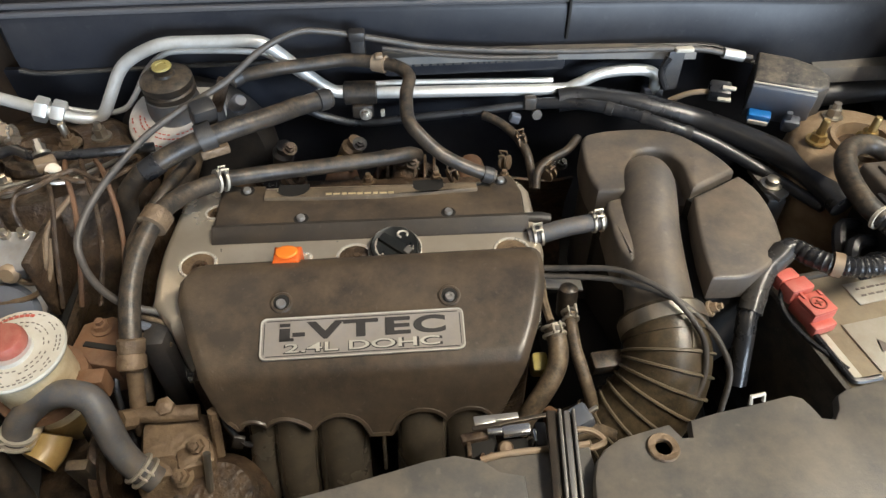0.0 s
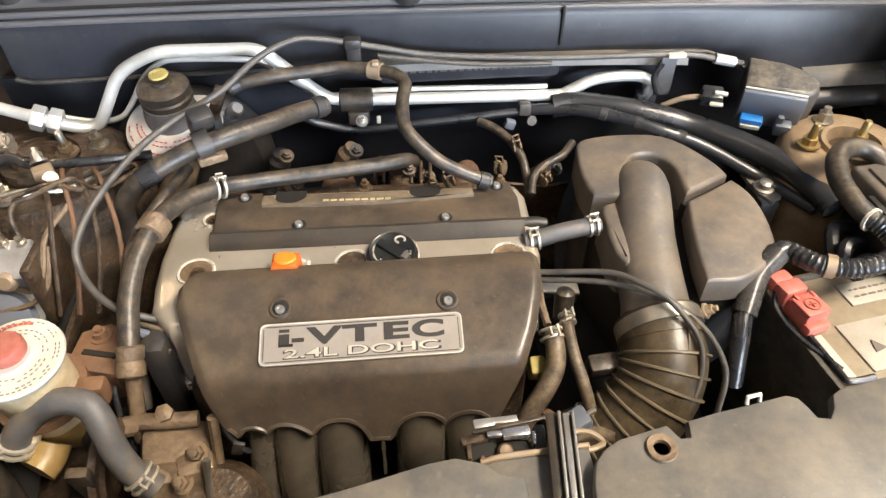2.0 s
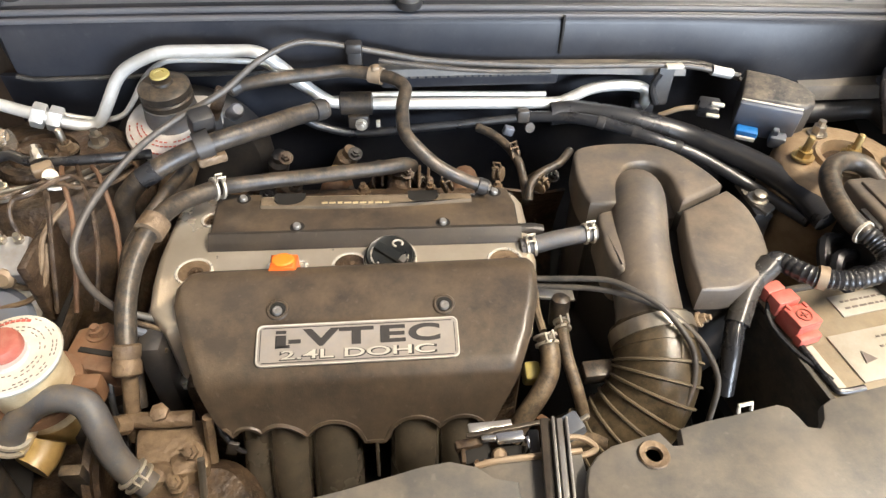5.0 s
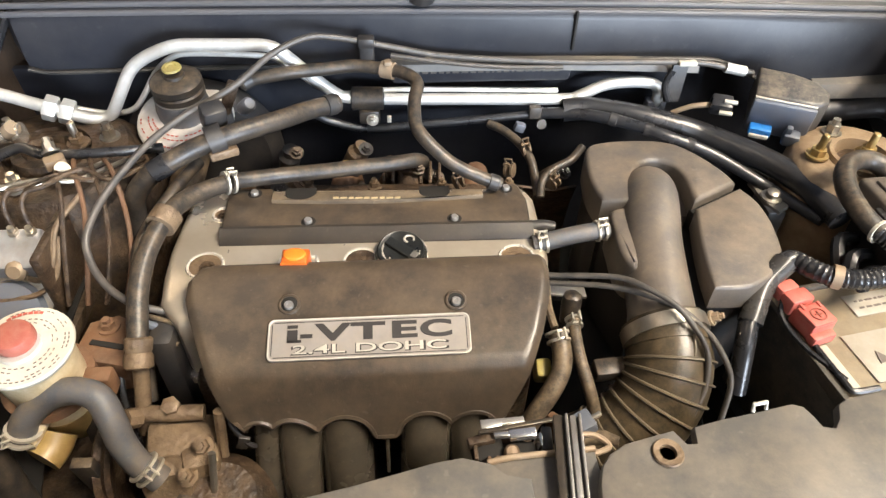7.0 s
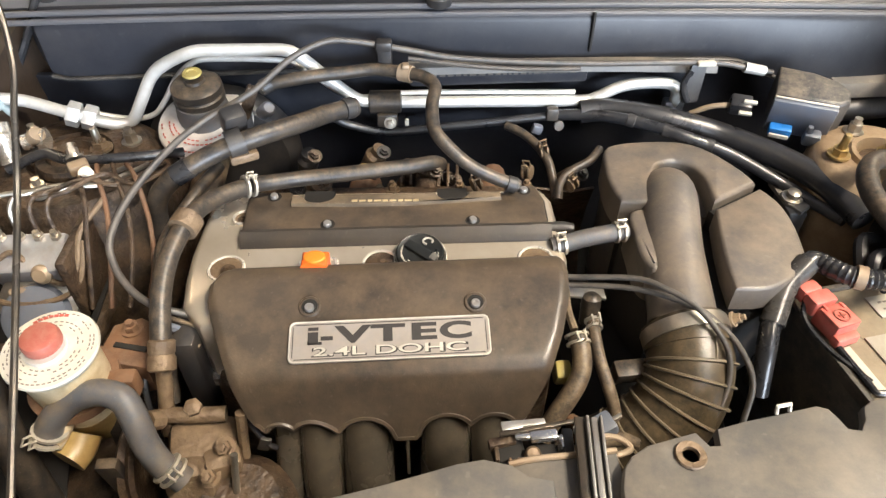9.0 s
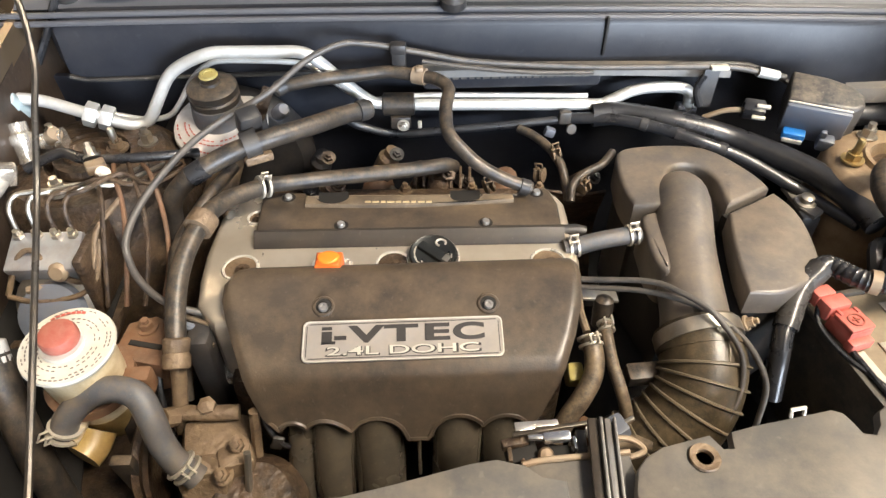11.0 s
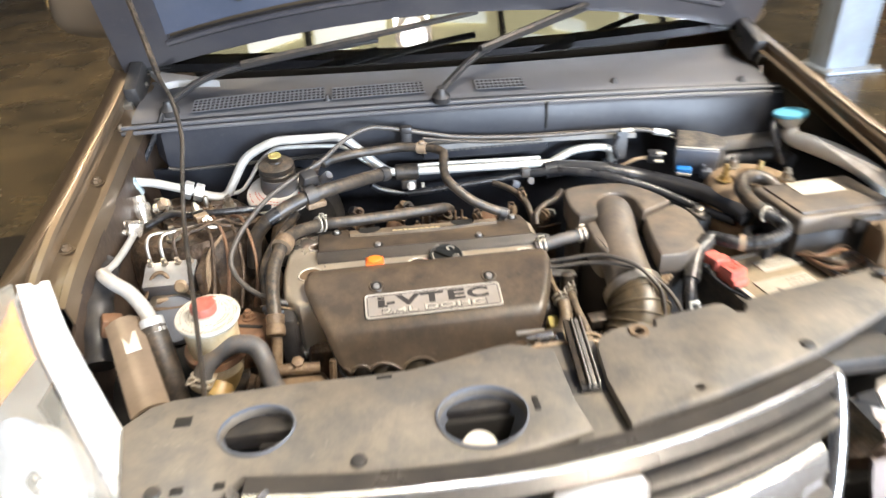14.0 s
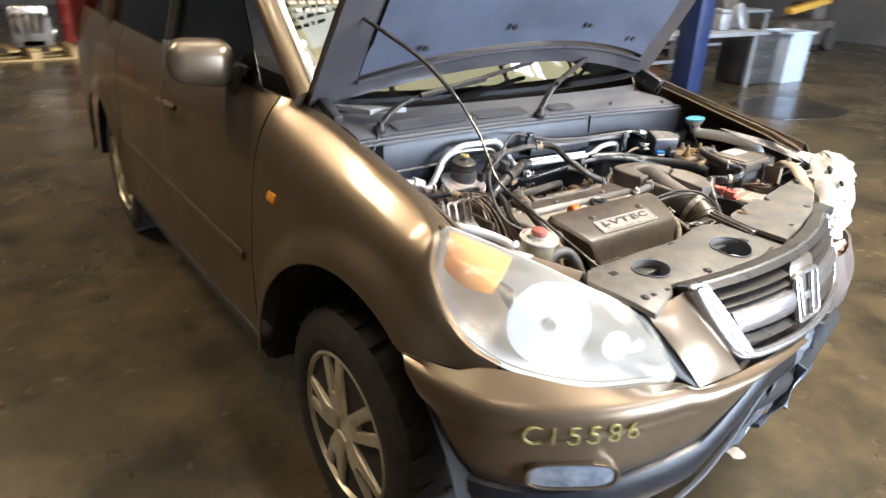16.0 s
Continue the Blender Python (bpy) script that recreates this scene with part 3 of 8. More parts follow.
t = thing("red_parked_machine", (8.4, 7.0, 0), "red machine standing behind the bench", "machine")
part("body", box((8.4, 7.0, 0.62), (3.0, 1.2, 0.7), 0.12), REDM, t)
part("cab", box((8.9, 7.0, 1.15), (1.4, 1.0, 0.4), 0.1), STUFFD, t)
for sx in (-1, 1):
    part("wheel", lathe([(0.0, 0), (0.2, 0), (0.3, 0.02), (0.3, 0.2), (0, 0.2)], (8.4 + sx * 0.95, 6.35, 0.3), (0, 1, 0), 20), TYRE, t)
t = thing("yellow_hoist", (13.0, 6.2, 0), "yellow engine hoist standing on the floor", "hoist")
part("base", box((13.0, 6.2, 0.35), (1.7, 0.9, 0.5), 0.08), STUFFD, t)
part("arm", box((13.2, 6.1, 0.86), (1.5, 0.20, 0.14), 0.04, (0, -8, 0)), YEL, t)
part("counterweight", box((13.6, 6.3, 0.72), (0.5, 0.6, 0.4), 0.08), STUFFD, t)
for x in (12.45, 13.55):
    part("wheel", lathe([(0, 0), (0.22, 0), (0.22, 0.15), (0, 0.15)], (x, 5.65, 0.22), (0, 1, 0), 18), TYRE, t)
def drum(x, y, mt, label):
    t = thing("drum", (x, y, 0), label, "drum", "drums by the wall")
    part("barrel", lathe([(0.27, 0.0), (0.28, 0.02), (0.27, 0.04), (0.27, 0.28), (0.285, 0.30), (0.27, 0.32), (0.27, 0.56), (0.285, 0.58), (0.27, 0.60), (0.27, 0.84), (0.28, 0.86), (0.26, 0.87), (0.26, 0.85), (0, 0.85)], (x, y, 0), (0, 0, 1), 28), mt, t)
    part("bung", lathe([(0.03, 0), (0.03, 0.02), (0, 0.02)], (x + 0.12, y - 0.05, 0.85), (0, 0, 1), 12), STEEL, t)


drum(1.0, 11.0, POSTG, "pale grey steel drum by the wall")
drum(1.65, 11.1, POSTB, "dark blue steel drum by the wall")
drum(-1.4, 11.3, POSTG, "pale grey steel drum by the wall")
drum(-3.1, 11.2, REDM, "red steel drum by the wall")
drum(0.35, 11.4, REDM, "red steel drum by the wall")
# a rack of used parts by the far wall
t = thing("parts_rack", (13.6, 9.6, 0), "dark steel rack loaded with used car parts", "rack")
for x in (12.0, 13.6, 15.2):
    for y in (9.3, 9.9):
        part("post", box((x, y, 1.1), (0.06, 0.06, 2.2), 0.006), STUFFD, t)
for z in (0.35, 1.0, 1.65):
    part("shelf", box((13.6, 9.6, z), (3.3, 0.7, 0.05), 0.006), STUFFD, t)
rnd = random.Random(31)
for z in (0.375, 1.025, 1.675):
    for k in range(6):
        x, h = 12.3 + 0.5 * k + rnd.uniform(-0.08, 0.08), rnd.uniform(0.18, 0.42)
        b = thing("used_part", (x, 9.6, z), "used car part stored on the rack", "car part", "used parts on the rack")
        part("body", box((x, 9.6, z + h * 0.5), (rnd.uniform(0.25, 0.42), 0.4, h), 0.04, (0, 0, rnd.uniform(-20, 20))), (STUFFD, WHITEB, BENCHM, REDM, STUFFD, TAN)[rnd.randrange(6)], b)
        part("flange", lathe([(0.10, 0), (0.10, 0.03), (0.05, 0.05), (0, 0.05)], (x, 9.36, z + h * 0.5), (0, -1, 0), 16), STUFFD, b)
# boxes and cans on the bench tops
rnd = random.Random(5)
for k, (x, y, w, h, mt, lab) in enumerate(((5.45, 4.05, 0.34, 0.24, BINM, "grey-white plastic crate on the bench"), (6.3, 4.1, 0.5, 0.16, STUFFD, "greasy gearbox casing on the bench"), (6.75, 4.0, 0.22, 0.26, BENCHM, "bright alloy housing on the bench"), (8.1, 5.5, 0.5, 0.24, REDM, "red tool box on the bench"), (9.2, 5.5, 0.4, 0.2, STUFFD, "dark metal casing on the bench"))):
    z = 0.765 if y < 5 else 0.885
    t = thing("bench_box" if k != 3 else "tool_box", (x, y, z), lab, "box")
    part("body", box((x, y, z + h * 0.4), (w, 0.3, h * 0.8), 0.02), mt, t)
    part("lid", box((x, y, z + h * 0.9), (w * 0.96, 0.28, h * 0.2), 0.015), mt, t)
# scraps on the floor
for k, (x, y) in enumerate(((-0.2, 5.9), (0.05, 4.9), (-1.6, 4.4), (0.41, -0.46), (1.2, -0.2), (-1.75, 3.8), (2.2, 0.4), (-1.4, 5.2))):
    b = bmesh.new()
    bmesh.ops.create_icosphere(b, subdivisions=2, radius=0.03)
    for v in b.verts:
        v.co *= 1 + 0.5 * noise.noise(v.co * 40 + Vector((k, 0, 0)))
        v.co.z = abs(v.co.z) * 0.18
    b.transform(pose(x, y, 0.0, 0, 0, k * 50))
    solo("floor_scrap", b, LABELW if k % 2 else WHITEB, "small pale scrap lying on the floor", "scrap", "scraps on the floor")
# dark oil patches
OIL = mat("oil_stain", (0.018, 0.015, 0.012), (0.03, 0.025, 0.02), 0.22, 0, 2, 60, 0.05)
for k, (x, y, r) in enumerate(((-2.0, 1.6, 0.5), (6.6, 2.7, 1.0), (2.2, -0.6, 0.4))):
    b = prism([(x + r * (0.8 + 0.35 * noise.noise((math.cos(a * 0.1047) * 1.5, math.sin(a * 0.1047) * 1.5, k))) * math.cos(a * 0.1047), y + 0.7 * r * (0.8 + 0.35 * noise.noise((math.cos(a * 0.1047) * 1.5, math.sin(a * 0.1047) * 1.5, k))) * math.sin(a * 0.1047)) for a in range(60)], 0.0005, 0.003, 0)
    solo("oil_patch", b, OIL, "dark oil patch soaked into the floor", "stain", "oil patches", "structure")


# ---- the car: body ----
car = thing("car", (0, 1.3, 0), "gold-brown off-road car with open bonnet and smashed front corner", "car")


def arch_bottom(y, low=0.36):
    """Lower edge of the side panels: the sill, and round arches over both wheels."""
    if y < -0.300:
        return 0.772 + 0.02 * (-0.300 - y)
    for yc, r in ((-0.07, 0.495), (2.62, 0.45)):
        d = abs(y - yc)
        if d < r:
            return max(low, 0.335 + math.sqrt(max(0, r * r - d * d)))
    return low


def lerp_tab(tab, y):
    for (a, p), (b, q) in zip(tab, tab[1:]):
        if y <= b:
            break
    i = tab.index((a, p))
    k = max(0, min(1, (y - a) / (b - a)))
    a0, p0 = tab[max(i - 1, 0)]
    b1, q1 = tab[min(i + 2, len(tab) - 1)]
    m0, m1 = (q - p0) / (b - a0) * (b - a), (q1 - p) / (b1 - a) * (b - a)
    return (2 * k ** 3 - 3 * k * k + 1) * p + (k ** 3 - 2 * k * k + k) * m0 + (3 * k * k - 2 * k ** 3) * q + (k ** 3 - k * k) * m1


TOPZ = ((-0.50, 0.800), (-0.455, 0.816), (-0.40, 0.845), (-0.315, 0.930), (-0.272, 0.988), (0.0, 1.05), (0.36, 1.115), (0.6, 1.135), (1.4, 1.15), (2.6, 1.17), (3.5, 1.17))
TOPX = ((-0.50, -0.755), (-0.455, -0.780), (-0.40, -0.790), (-0.315, -0.786), (-0.272, -0.748), (-0.20, -0.722), (0.0, -0.712), (0.36, -0.715), (0.6, -0.765), (1.4, -0.785), (3.5, -0.77))
WIDEX = ((-0.50, -0.775), (-0.42, -0.818), (-0.28, -0.846), (0.0, -0.858), (0.5, -0.868), (2.6, -0.875), (3.5, -0.84))


def side_point(y, s, z0=None):
    """A point on the body side: s runs from the lower edge (0) to the upper one (1)."""
    zt, xt, xw = lerp_tab(TOPZ, y), lerp_tab(TOPX, y), lerp_tab(WIDEX, y)
    zb = arch_bottom(y) if z0 is None else z0
    z = zb + (zt - zb) * s
    h = (z - 0.62) / (zt - 0.62)
    if h <= 0:
        x = xw + 0.012 * h * h
    else:
        sh = 2.6 if y < 0.45 else 2.2
        flat = max(0.0, min(1.0, (y + 0.24) / 0.10)) * max(0.0, min(1.0, (0.52 - y) / 0.16))
        x = xw + (xt - xw) * ((0.35 * h ** 1.3 + 0.65 * h ** (sh * 2.6)) * (1 - flat) + (0.28 * h ** 1.2 + 0.72 * h ** 6) * flat)
    for yc, r in ((-0.07, 0.495), (2.62, 0.45)):
        k = (math.hypot(y - yc, z - 0.335) - r) / 0.095
        if k < 1:
            x -= 0.028 * (1 - max(0, k) ** 2) ** 2
    return Vector((x, y, z))


def side_panel(name, y0, y1, n, side=-1, m=14, label="", zb=None):
    rows = []
    for i in range(n + 1):
        k = i / n
        y = y0 + (y1 - y0) * k
        row = [side_point(y, 1 - (1 - j / m) ** 1.0, zb) for j in range(m + 1)]
        last = row[-1]
        row.append(last + Vector((0.012, 0, 0.001)))
        row.append(last + Vector((0.014, 0, -0.02)))
        rows.append([Vector((p.x * -side, p.y, p.z)) for p in row])
    return part(name, sheet(rows, 0.004), PAINT, car, label)


side_panel("front_wing", -0.50, 0.495, 84, -1, 26, "gold-brown front wing with a round wheel arch")
side_panel("front_door", 0.503, 1.43, 20, -1, 16, "gold-brown front door")
side_panel("rear_door", 1.438, 2.2, 20, -1, 16, "gold-brown rear door")
side_panel("rear_quarter_panel", 2.208, 3.45, 44, -1, 16)
side_panel("front_wing", -0.27, 0.495, 50, 1, 18, "gold-brown front wing with a bare front end")
side_panel("front_door", 0.503, 1.43, 12, 1, 12)
side_panel("rear_door", 1.438, 2.2, 12, 1, 12)
side_panel("rear_quarter_panel", 2.208, 3.45, 30, 1, 12)
part("tailgate", box((0, 3.47, 0.8), (1.5, 0.05, 0.9), 0.04), PAINT, car)
# plain box for the unseen underside, put in to block light
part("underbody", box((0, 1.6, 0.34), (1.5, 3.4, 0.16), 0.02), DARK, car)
# wheel arch liners and dark inner wheel houses
for sx in (-1, 1):
    for yc in (0.0, 2.62):
        rows = []
        for i in range(17):
            a = math.pi * i / 16 * (0.66 if sx > 0 and yc == 0 else 1)
            r, yo = (0.49, -0.07) if yc == 0 else (0.445, 0.0)
            rows.append([(sx * xx, yc + yo + r * math.cos(a), 0.335 + r * math.sin(a)) for xx in (0.50, 0.70, 0.850)])
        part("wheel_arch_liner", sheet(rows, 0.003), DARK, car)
    # sill strip and door rubbing strip
    part("sill", tube([(sx * 0.845, 0.42, 0.37), (sx * 0.85, 1.3, 0.36), (sx * 0.845, 2.2, 0.37)], 0.035, 10, 6), BLACKP, car)
    part("rubbing_strip", tube([(sx * 0.872, 0.56, 0.64), (sx * 0.876, 1.4, 0.64), (sx * 0.876, 2.15, 0.64)], 0.006, 8, 4, flat=2.4), PAINT, car)
    # roof posts and roof
    part("front_pillar", tube([(sx * 0.715, 0.40, 1.135), (sx * 0.69, 0.72, 1.38), (sx * 0.62, 1.12, 1.62), (sx * 0.60, 1.5, 1.665)], 0.032, 10, 6), PAINT, car)
    part("pillar_trim", tube([(sx * 0.690, 0.375, 1.140), (sx * 0.660, 0.70, 1.395), (sx * 0.590, 1.10, 1.635)], 0.012, 8, 6), CHROME, car, "bright pillar trim")
    part("middle_pillar", tube([(sx * 0.785, 1.43, 1.14), (sx * 0.63, 1.5, 1.63)], 0.035, 8, 4), BLACKP, car)
    part("rear_pillar", tube([(sx * 0.785, 2.5, 1.16), (sx * 0.64, 2.55, 1.63)], 0.05, 8, 4), PAINT, car)
    g = sheet([[(sx * 0.775, 0.55, 1.135), (sx * 0.785, 1.43, 1.145), (sx * 0.785, 2.5, 1.16), (sx * 0.77, 3.3, 1.165)], [(sx * 0.64, 1.12, 1.60), (sx * 0.63, 1.5, 1.63), (sx * 0.64, 2.5, 1.64), (sx * 0.64, 3.1, 1.60)]], 0.004)
    part("side_window", g, SGLASS, car, "dark side glass")
rows = [[(x, y, 1.66 + 0.03 * (1 - (x / 0.66) ** 2) - 0.02 * ((y - 2.1) / 1.2) ** 2) for x in [-0.66 + 1.32 * k / 10 for k in range(11)]] for y in [1.1 + 2.2 * k / 10 for k in range(11)]]
part("roof", sheet(rows, 0.02), PAINT, car)
rows = []
for j in range(11):
    v = j / 10
    rows.append([Vector((u * (0.69 - 0.09 * v), 0.375 - 0.115 * (1 - u * u) * (1 - v * 0.4) + 0.74 * v, 1.122 + 0.006 * (1 - u * u) + 0.50 * v)) for u in [-1 + 2 * k / 16 for k in range(17)]])
part("windscreen", sheet(rows, 0.005), WGLASS, car, "tinted windscreen with scrawled writing on its edge").visible_shadow = False
part("dashboard", box((0, 0.86, 1.08), (1.3, 0.5, 0.16), 0.06), DARK, car)
part("rear_view_mirror", box((0.03, 0.80, 1.40), (0.2, 0.03, 0.06), 0.015), BLACKP, car)
part("cabin_floor", box((0, 1.9, 0.62), (1.4, 2.6, 0.3), 0.02), DARK, car)
for sx in (-0.35, 0.35):
    part("front_seat", join(box((sx, 1.62, 1.05), (0.48, 0.14, 0.6), 0.06, (-12, 0, 0)), box((sx, 1.68, 1.42), (0.24, 0.1, 0.18), 0.04), box((sx, 1.42, 0.82), (0.48, 0.5, 0.16), 0.05)), BLACKP, car)
bars("screen_writing", car, [(-0.10, 0.17, 0.15), (-0.10, 0.135, 0.14), (-0.09, 0.10, 0.13), (-0.09, 0.065, 0.15), (-0.08, 0.03, 0.10)], LETTERW,
     pose(-0.545, 0.62, 1.32) @ pose(0, 0, 0, 34, 0, 0) @ pose(0, 0, 0.012), 0.018, 0.014, 3)

# outside mirror
MIRP = mat("mirror_paint", (0.24, 0.185, 0.13), (0.20, 0.155, 0.11), 0.28, 0.6, 3, 500, 0.02, 0.2, (0.24, 0.2, 0.15), 0.5)
b = box((-0.880, 0.775, 1.192), (0.195, 0.13, 0.142), 0.050, (0, 4, -8), 5)
for v in b.verts:
    v.co.z += 0.016 * max(0.0, (-0.88 - v.co.x) / 0.1) * (1 if v.co.z < 1.19 else -0.6)
mirror = part("door_mirror", b, MIRP, car, "gold-grey door mirror on a black stalk")
part("mirror_stalk", box((-0.782, 0.752, 1.140), (0.06, 0.08, 0.10), 0.02), BLACKP, mirror)
part("mirror_foot", box((-0.750, 0.735, 1.160), (0.05, 0.10, 0.06), 0.015, (0, -10, 0)), BLACKP, mirror)
part("mirror_glass", box((-0.885, 0.843, 1.195), (0.16, 0.006, 0.10), 0.003, (0, 4, -8)), CHROME, mirror)
part("rear_lamp", box((-0.795, 3.38, 1.22), (0.10, 0.14, 0.52), 0.03, (6, 0, 0)), REDM, car, "red rear lamp")
part("door_handle", tube([(-0.872, 1.16, 0.98), (-0.89, 1.20, 0.985), (-0.89, 1.30, 0.985), (-0.872, 1.34, 0.98)], 0.012, 8, 4), PAINT, car)
part("side_repeater", box((-0.842, 0.365, 0.885), (0.02, 0.055, 0.03), 0.008, (0, 18, 0)), LAMPO, car, "orange side repeater lamp")


# ---- bonnet ----
def hood_point(u, v, lift=0.0):
    """u across from -1 to 1, v from the hinge line (0) to the lifted front edge (1)."""
    w = 0.715 - 0.05 * v - 0.03 * v * v
    rear_y, rear_z = 0.395 - 0.105 * (1 - u * u), 1.105 + 0.108 * (1 - u * u)
    d = Vector((0, -math.cos(radians(57)), math.sin(radians(57))))
    nrm = Vector((0, math.sin(radians(57)), math.cos(radians(57))))
    return Vector((u * w, rear_y, rear_z)) + d * (0.93 * v) + nrm * (0.03 * (1 - u * u) * math.sin(v * 2.6) + lift)


def hood_grid(us, vs, lift, thick):
    return sheet([[hood_point(u, v, lift) for u in us] for v in vs], thick)


us = [-1 + 2 * k / 24 for k in range(25)]
vs = [k / 16 for k in range(17)]
bonnet = part("bonnet", hood_grid(us, vs, 0.02, 0.006), PAINT, car, "open bonnet propped up, dark grey lined underside")
part("inner_frame", join(hood_grid(us, [0.0, 0.02, 0.04, 0.06], 0.0, 0.018), hood_grid(us[:3], vs, 0.0, 0.018), hood_grid(us[-3:], vs, 0.0, 0.018), hood_grid(us, [0.9, 0.94, 1.0], 0.0, 0.018)), HOODM, bonnet)
part("rear_rib", tube([hood_point(u, 0.062, -0.004) for u in us[2:-2]], 0.010, 8, 2, flat=0.7), HOODM, bonnet)
rows = [[hood_point(u, v, -0.002 - 0.012 * (0.5 + 0.5 * math.cos(u * 9)) * (v > 0.2) * (v < 0.85)) for u in us[2:-2]] for v in [0.085 + 0.81 * k / 20 for k in range(21)]]
part("lining", sheet(rows, 0.008), FELT, bonnet, "blue-grey felt bonnet lining")
for u, v in ((-0.6, 0.14), (-0.2, 0.16), (0.25, 0.16), (0.62, 0.14), (-0.62, 0.5), (0.62, 0.5), (0.0, 0.55)):
    part("lining_clip", lathe([(0.011, 0), (0.009, 0.004), (0, 0.005)], hood_point(u, v, -0.016), (0, -0.84, -0.54), 12), BLACKP, bonnet)
for sx in (-1, 1):
    part("hinge_bracket", box((sx * 0.678, 0.335, 1.105), (0.03, 0.11, 0.055), 0.008, (20, 0, 0)), BLACKP, car)
    part("bonnet_hinge", join(box((sx * 0.69, 0.345, 1.095), (0.02, 0.14, 0.03), 0.004, (25, 0, 0)), hexnut((sx * 0.676, 0.34, 1.10), 0.008, 0.012, (-sx, 0, 0.2)), hexnut((sx * 0.676, 0.375, 1.115), 0.008, 0.012, (-sx, 0, 0.2))), STEEL, car)
rodp = [(-0.438, -0.475, 0.900), (-0.444, -0.44, 0.915), (-0.470, -0.309, 0.970), (-0.496, -0.178, 1.027), (-0.496, -0.120, 1.088), (-0.495, -0.085, 1.126), (-0.507, -0.046, 1.172), (-0.526, -0.021, 1.211), (-0.565, 0.07, 1.285), (-0.628, 0.225, 1.360)]
prop = thing("bonnet_prop", rodp[0], "thin worn steel rod propping the bonnet open", "prop rod")
part("rod", tube(rodp, 0.0034, 8, 5), RODM, prop)
part("sleeve", tube([rodp[-3], rodp[-2], rodp[-1]], 0.0052, 8, 5), RUBBER, prop, "black rubber sleeve")
part("foot", lathe([(0.010, -0.012), (0.012, 0.0), (0.009, 0.01), (0, 0.011)], rodp[0], (0, -0.4, 1), 14), BLACKP, prop)

# ---- cowl, bulkhead and wipers ----
us = [-1 + 2 * k / 20 for k in range(21)]


def lip_drop(x):
    """The scuttle's front lip sinks towards the long end."""
    return 0.018 + 0.018 * x


rows = [[Vector((u * 0.69, 0.175 + 0.02 * u * u, z)) for u in us] for z in (0.60, 0.75, 0.90, 0.965)]
part("bulkhead", sheet(rows, 0.01), FIRE, car, "black sound-proofed bulkhead")
prof = ((0.16, 0.965), (0.15, 0.972), (0.148, 1.00), (0.150, 1.065), (0.153, 1.075), (0.160, 1.080), (0.166, 1.078), (0.168, 1.083), (0.176, 1.088))


def cover_drop(x):
    """The panel's lower edge: high in the middle, stepping down to the right-hand end."""
    k = min(1, max(0, (x - 0.36) / 0.12))
    return 0.016 - 0.036 * k * k * (3 - 2 * k)


cxs = [-0.628 + 1.313 * k / 60 for k in range(61)]


def panel_end(x, z):
    """Rounds the panel off at its short end."""
    k = max(0.0, (-0.575 - x) / 0.053)
    return 0.020 * k * k * (1 if z < 1.02 else -0.25)


def panel_lean(x, z):
    """The panel's face leans back towards the screen at its long end."""
    k = min(1.0, max(0.0, (x - 0.30) / 0.30))
    return 0.015 * k * k * (3 - 2 * k) * min(1.0, (1.078 - z) / 0.11)


part("bulkhead_cover", sheet([[Vector((x, y + 0.022 * (x / 0.685) ** 2 - panel_lean(x, z) + (0.03 * max(0.0, (-0.60 - x) / 0.028) ** 2), z - 0.018 * (x / 0.685) ** 2 + (cover_drop(x) if z < 0.98 else 0) - (lip_drop(x) if z > 1.03 else 0) + panel_end(x, z))) for x in cxs] for y, z in prof], 0.004), FIRE, car, "long black plastic panel along the bulkhead")
part("panel_lip", tube([(x, 0.147 + 0.022 * (x / 0.685) ** 2 - panel_lean(x, 0.97), 0.970 - 0.018 * (x / 0.685) ** 2 + cover_drop(x) + panel_end(x, 0.9)) for x in cxs[1:]], 0.0050, 8, 1, False, flat=0.7), mat("dusty_panel_lip", (0.035, 0.034, 0.034), (0.022, 0.022, 0.023), 0.45, 0, 9, 300, 0.2, 0.6, (0.11, 0.098, 0.082)), car)
part("panel_joint", box((0.158, 0.1485, 1.029), (0.004, 0.006, 0.056), 0.001), DARK, car)
cprof = ((0.176, 1.087), (0.182, 1.091), (0.19, 1.094), (0.235, 1.104), (0.262, 1.110), (0.285, 1.114))
cowl = part("cowl_panel", sheet([[Vector((u * 0.665, y + 0.022 * u * u + (0.085 * u * u if y > 0.25 else 0), z - 0.018 * u * u - lip_drop(u * 0.665) * (0.5 if y > 0.27 else 1))) for u in us] for y, z in cprof], 0.004), COWL, car, "grey plastic scuttle panel with slotted vents")
for dy, dz in ((0.0, 0.0), (-0.007, -0.009)):
    part("lip_seal", tube([(u * 0.68, 0.162 + dy + 0.022 * u * u, 1.084 + dz - 0.018 * u * u - lip_drop(u * 0.68)) for u in us], 0.0042, 8, 2), COWL, cowl, "pale grey moulded lip")


def cowl_z(x, y):
    u = x / 0.665
    return 1.094 + (y - 0.022 * u * u - 0.19) * 0.222 - 0.018 * u * u - lip_drop(x)


def vent(x0, x1, y0, y1, nx, ny):
    out = bmesh.new()
    for i in range(nx + 1):
        x = x0 + (x1 - x0) * i / nx
        out = join(out, box((x, (y0 + y1) / 2, cowl_z(x, (y0 + y1) / 2) + 0.0078), (0.0030, y1 - y0, 0.0012), 0, (12, 0, 0)))
    for j in range(ny + 1):
        y = y0 + (y1 - y0) * j / ny
        out = join(out, tube([(x0 + (x1 - x0) * k / 6, y, cowl_z(x0 + (x1 - x0) * k / 6, y) + 0.0078) for k in range(7)], 0.0013, 5, 1, False))
    g = part("vent_grid", out, COWL, cowl, smooth=False)
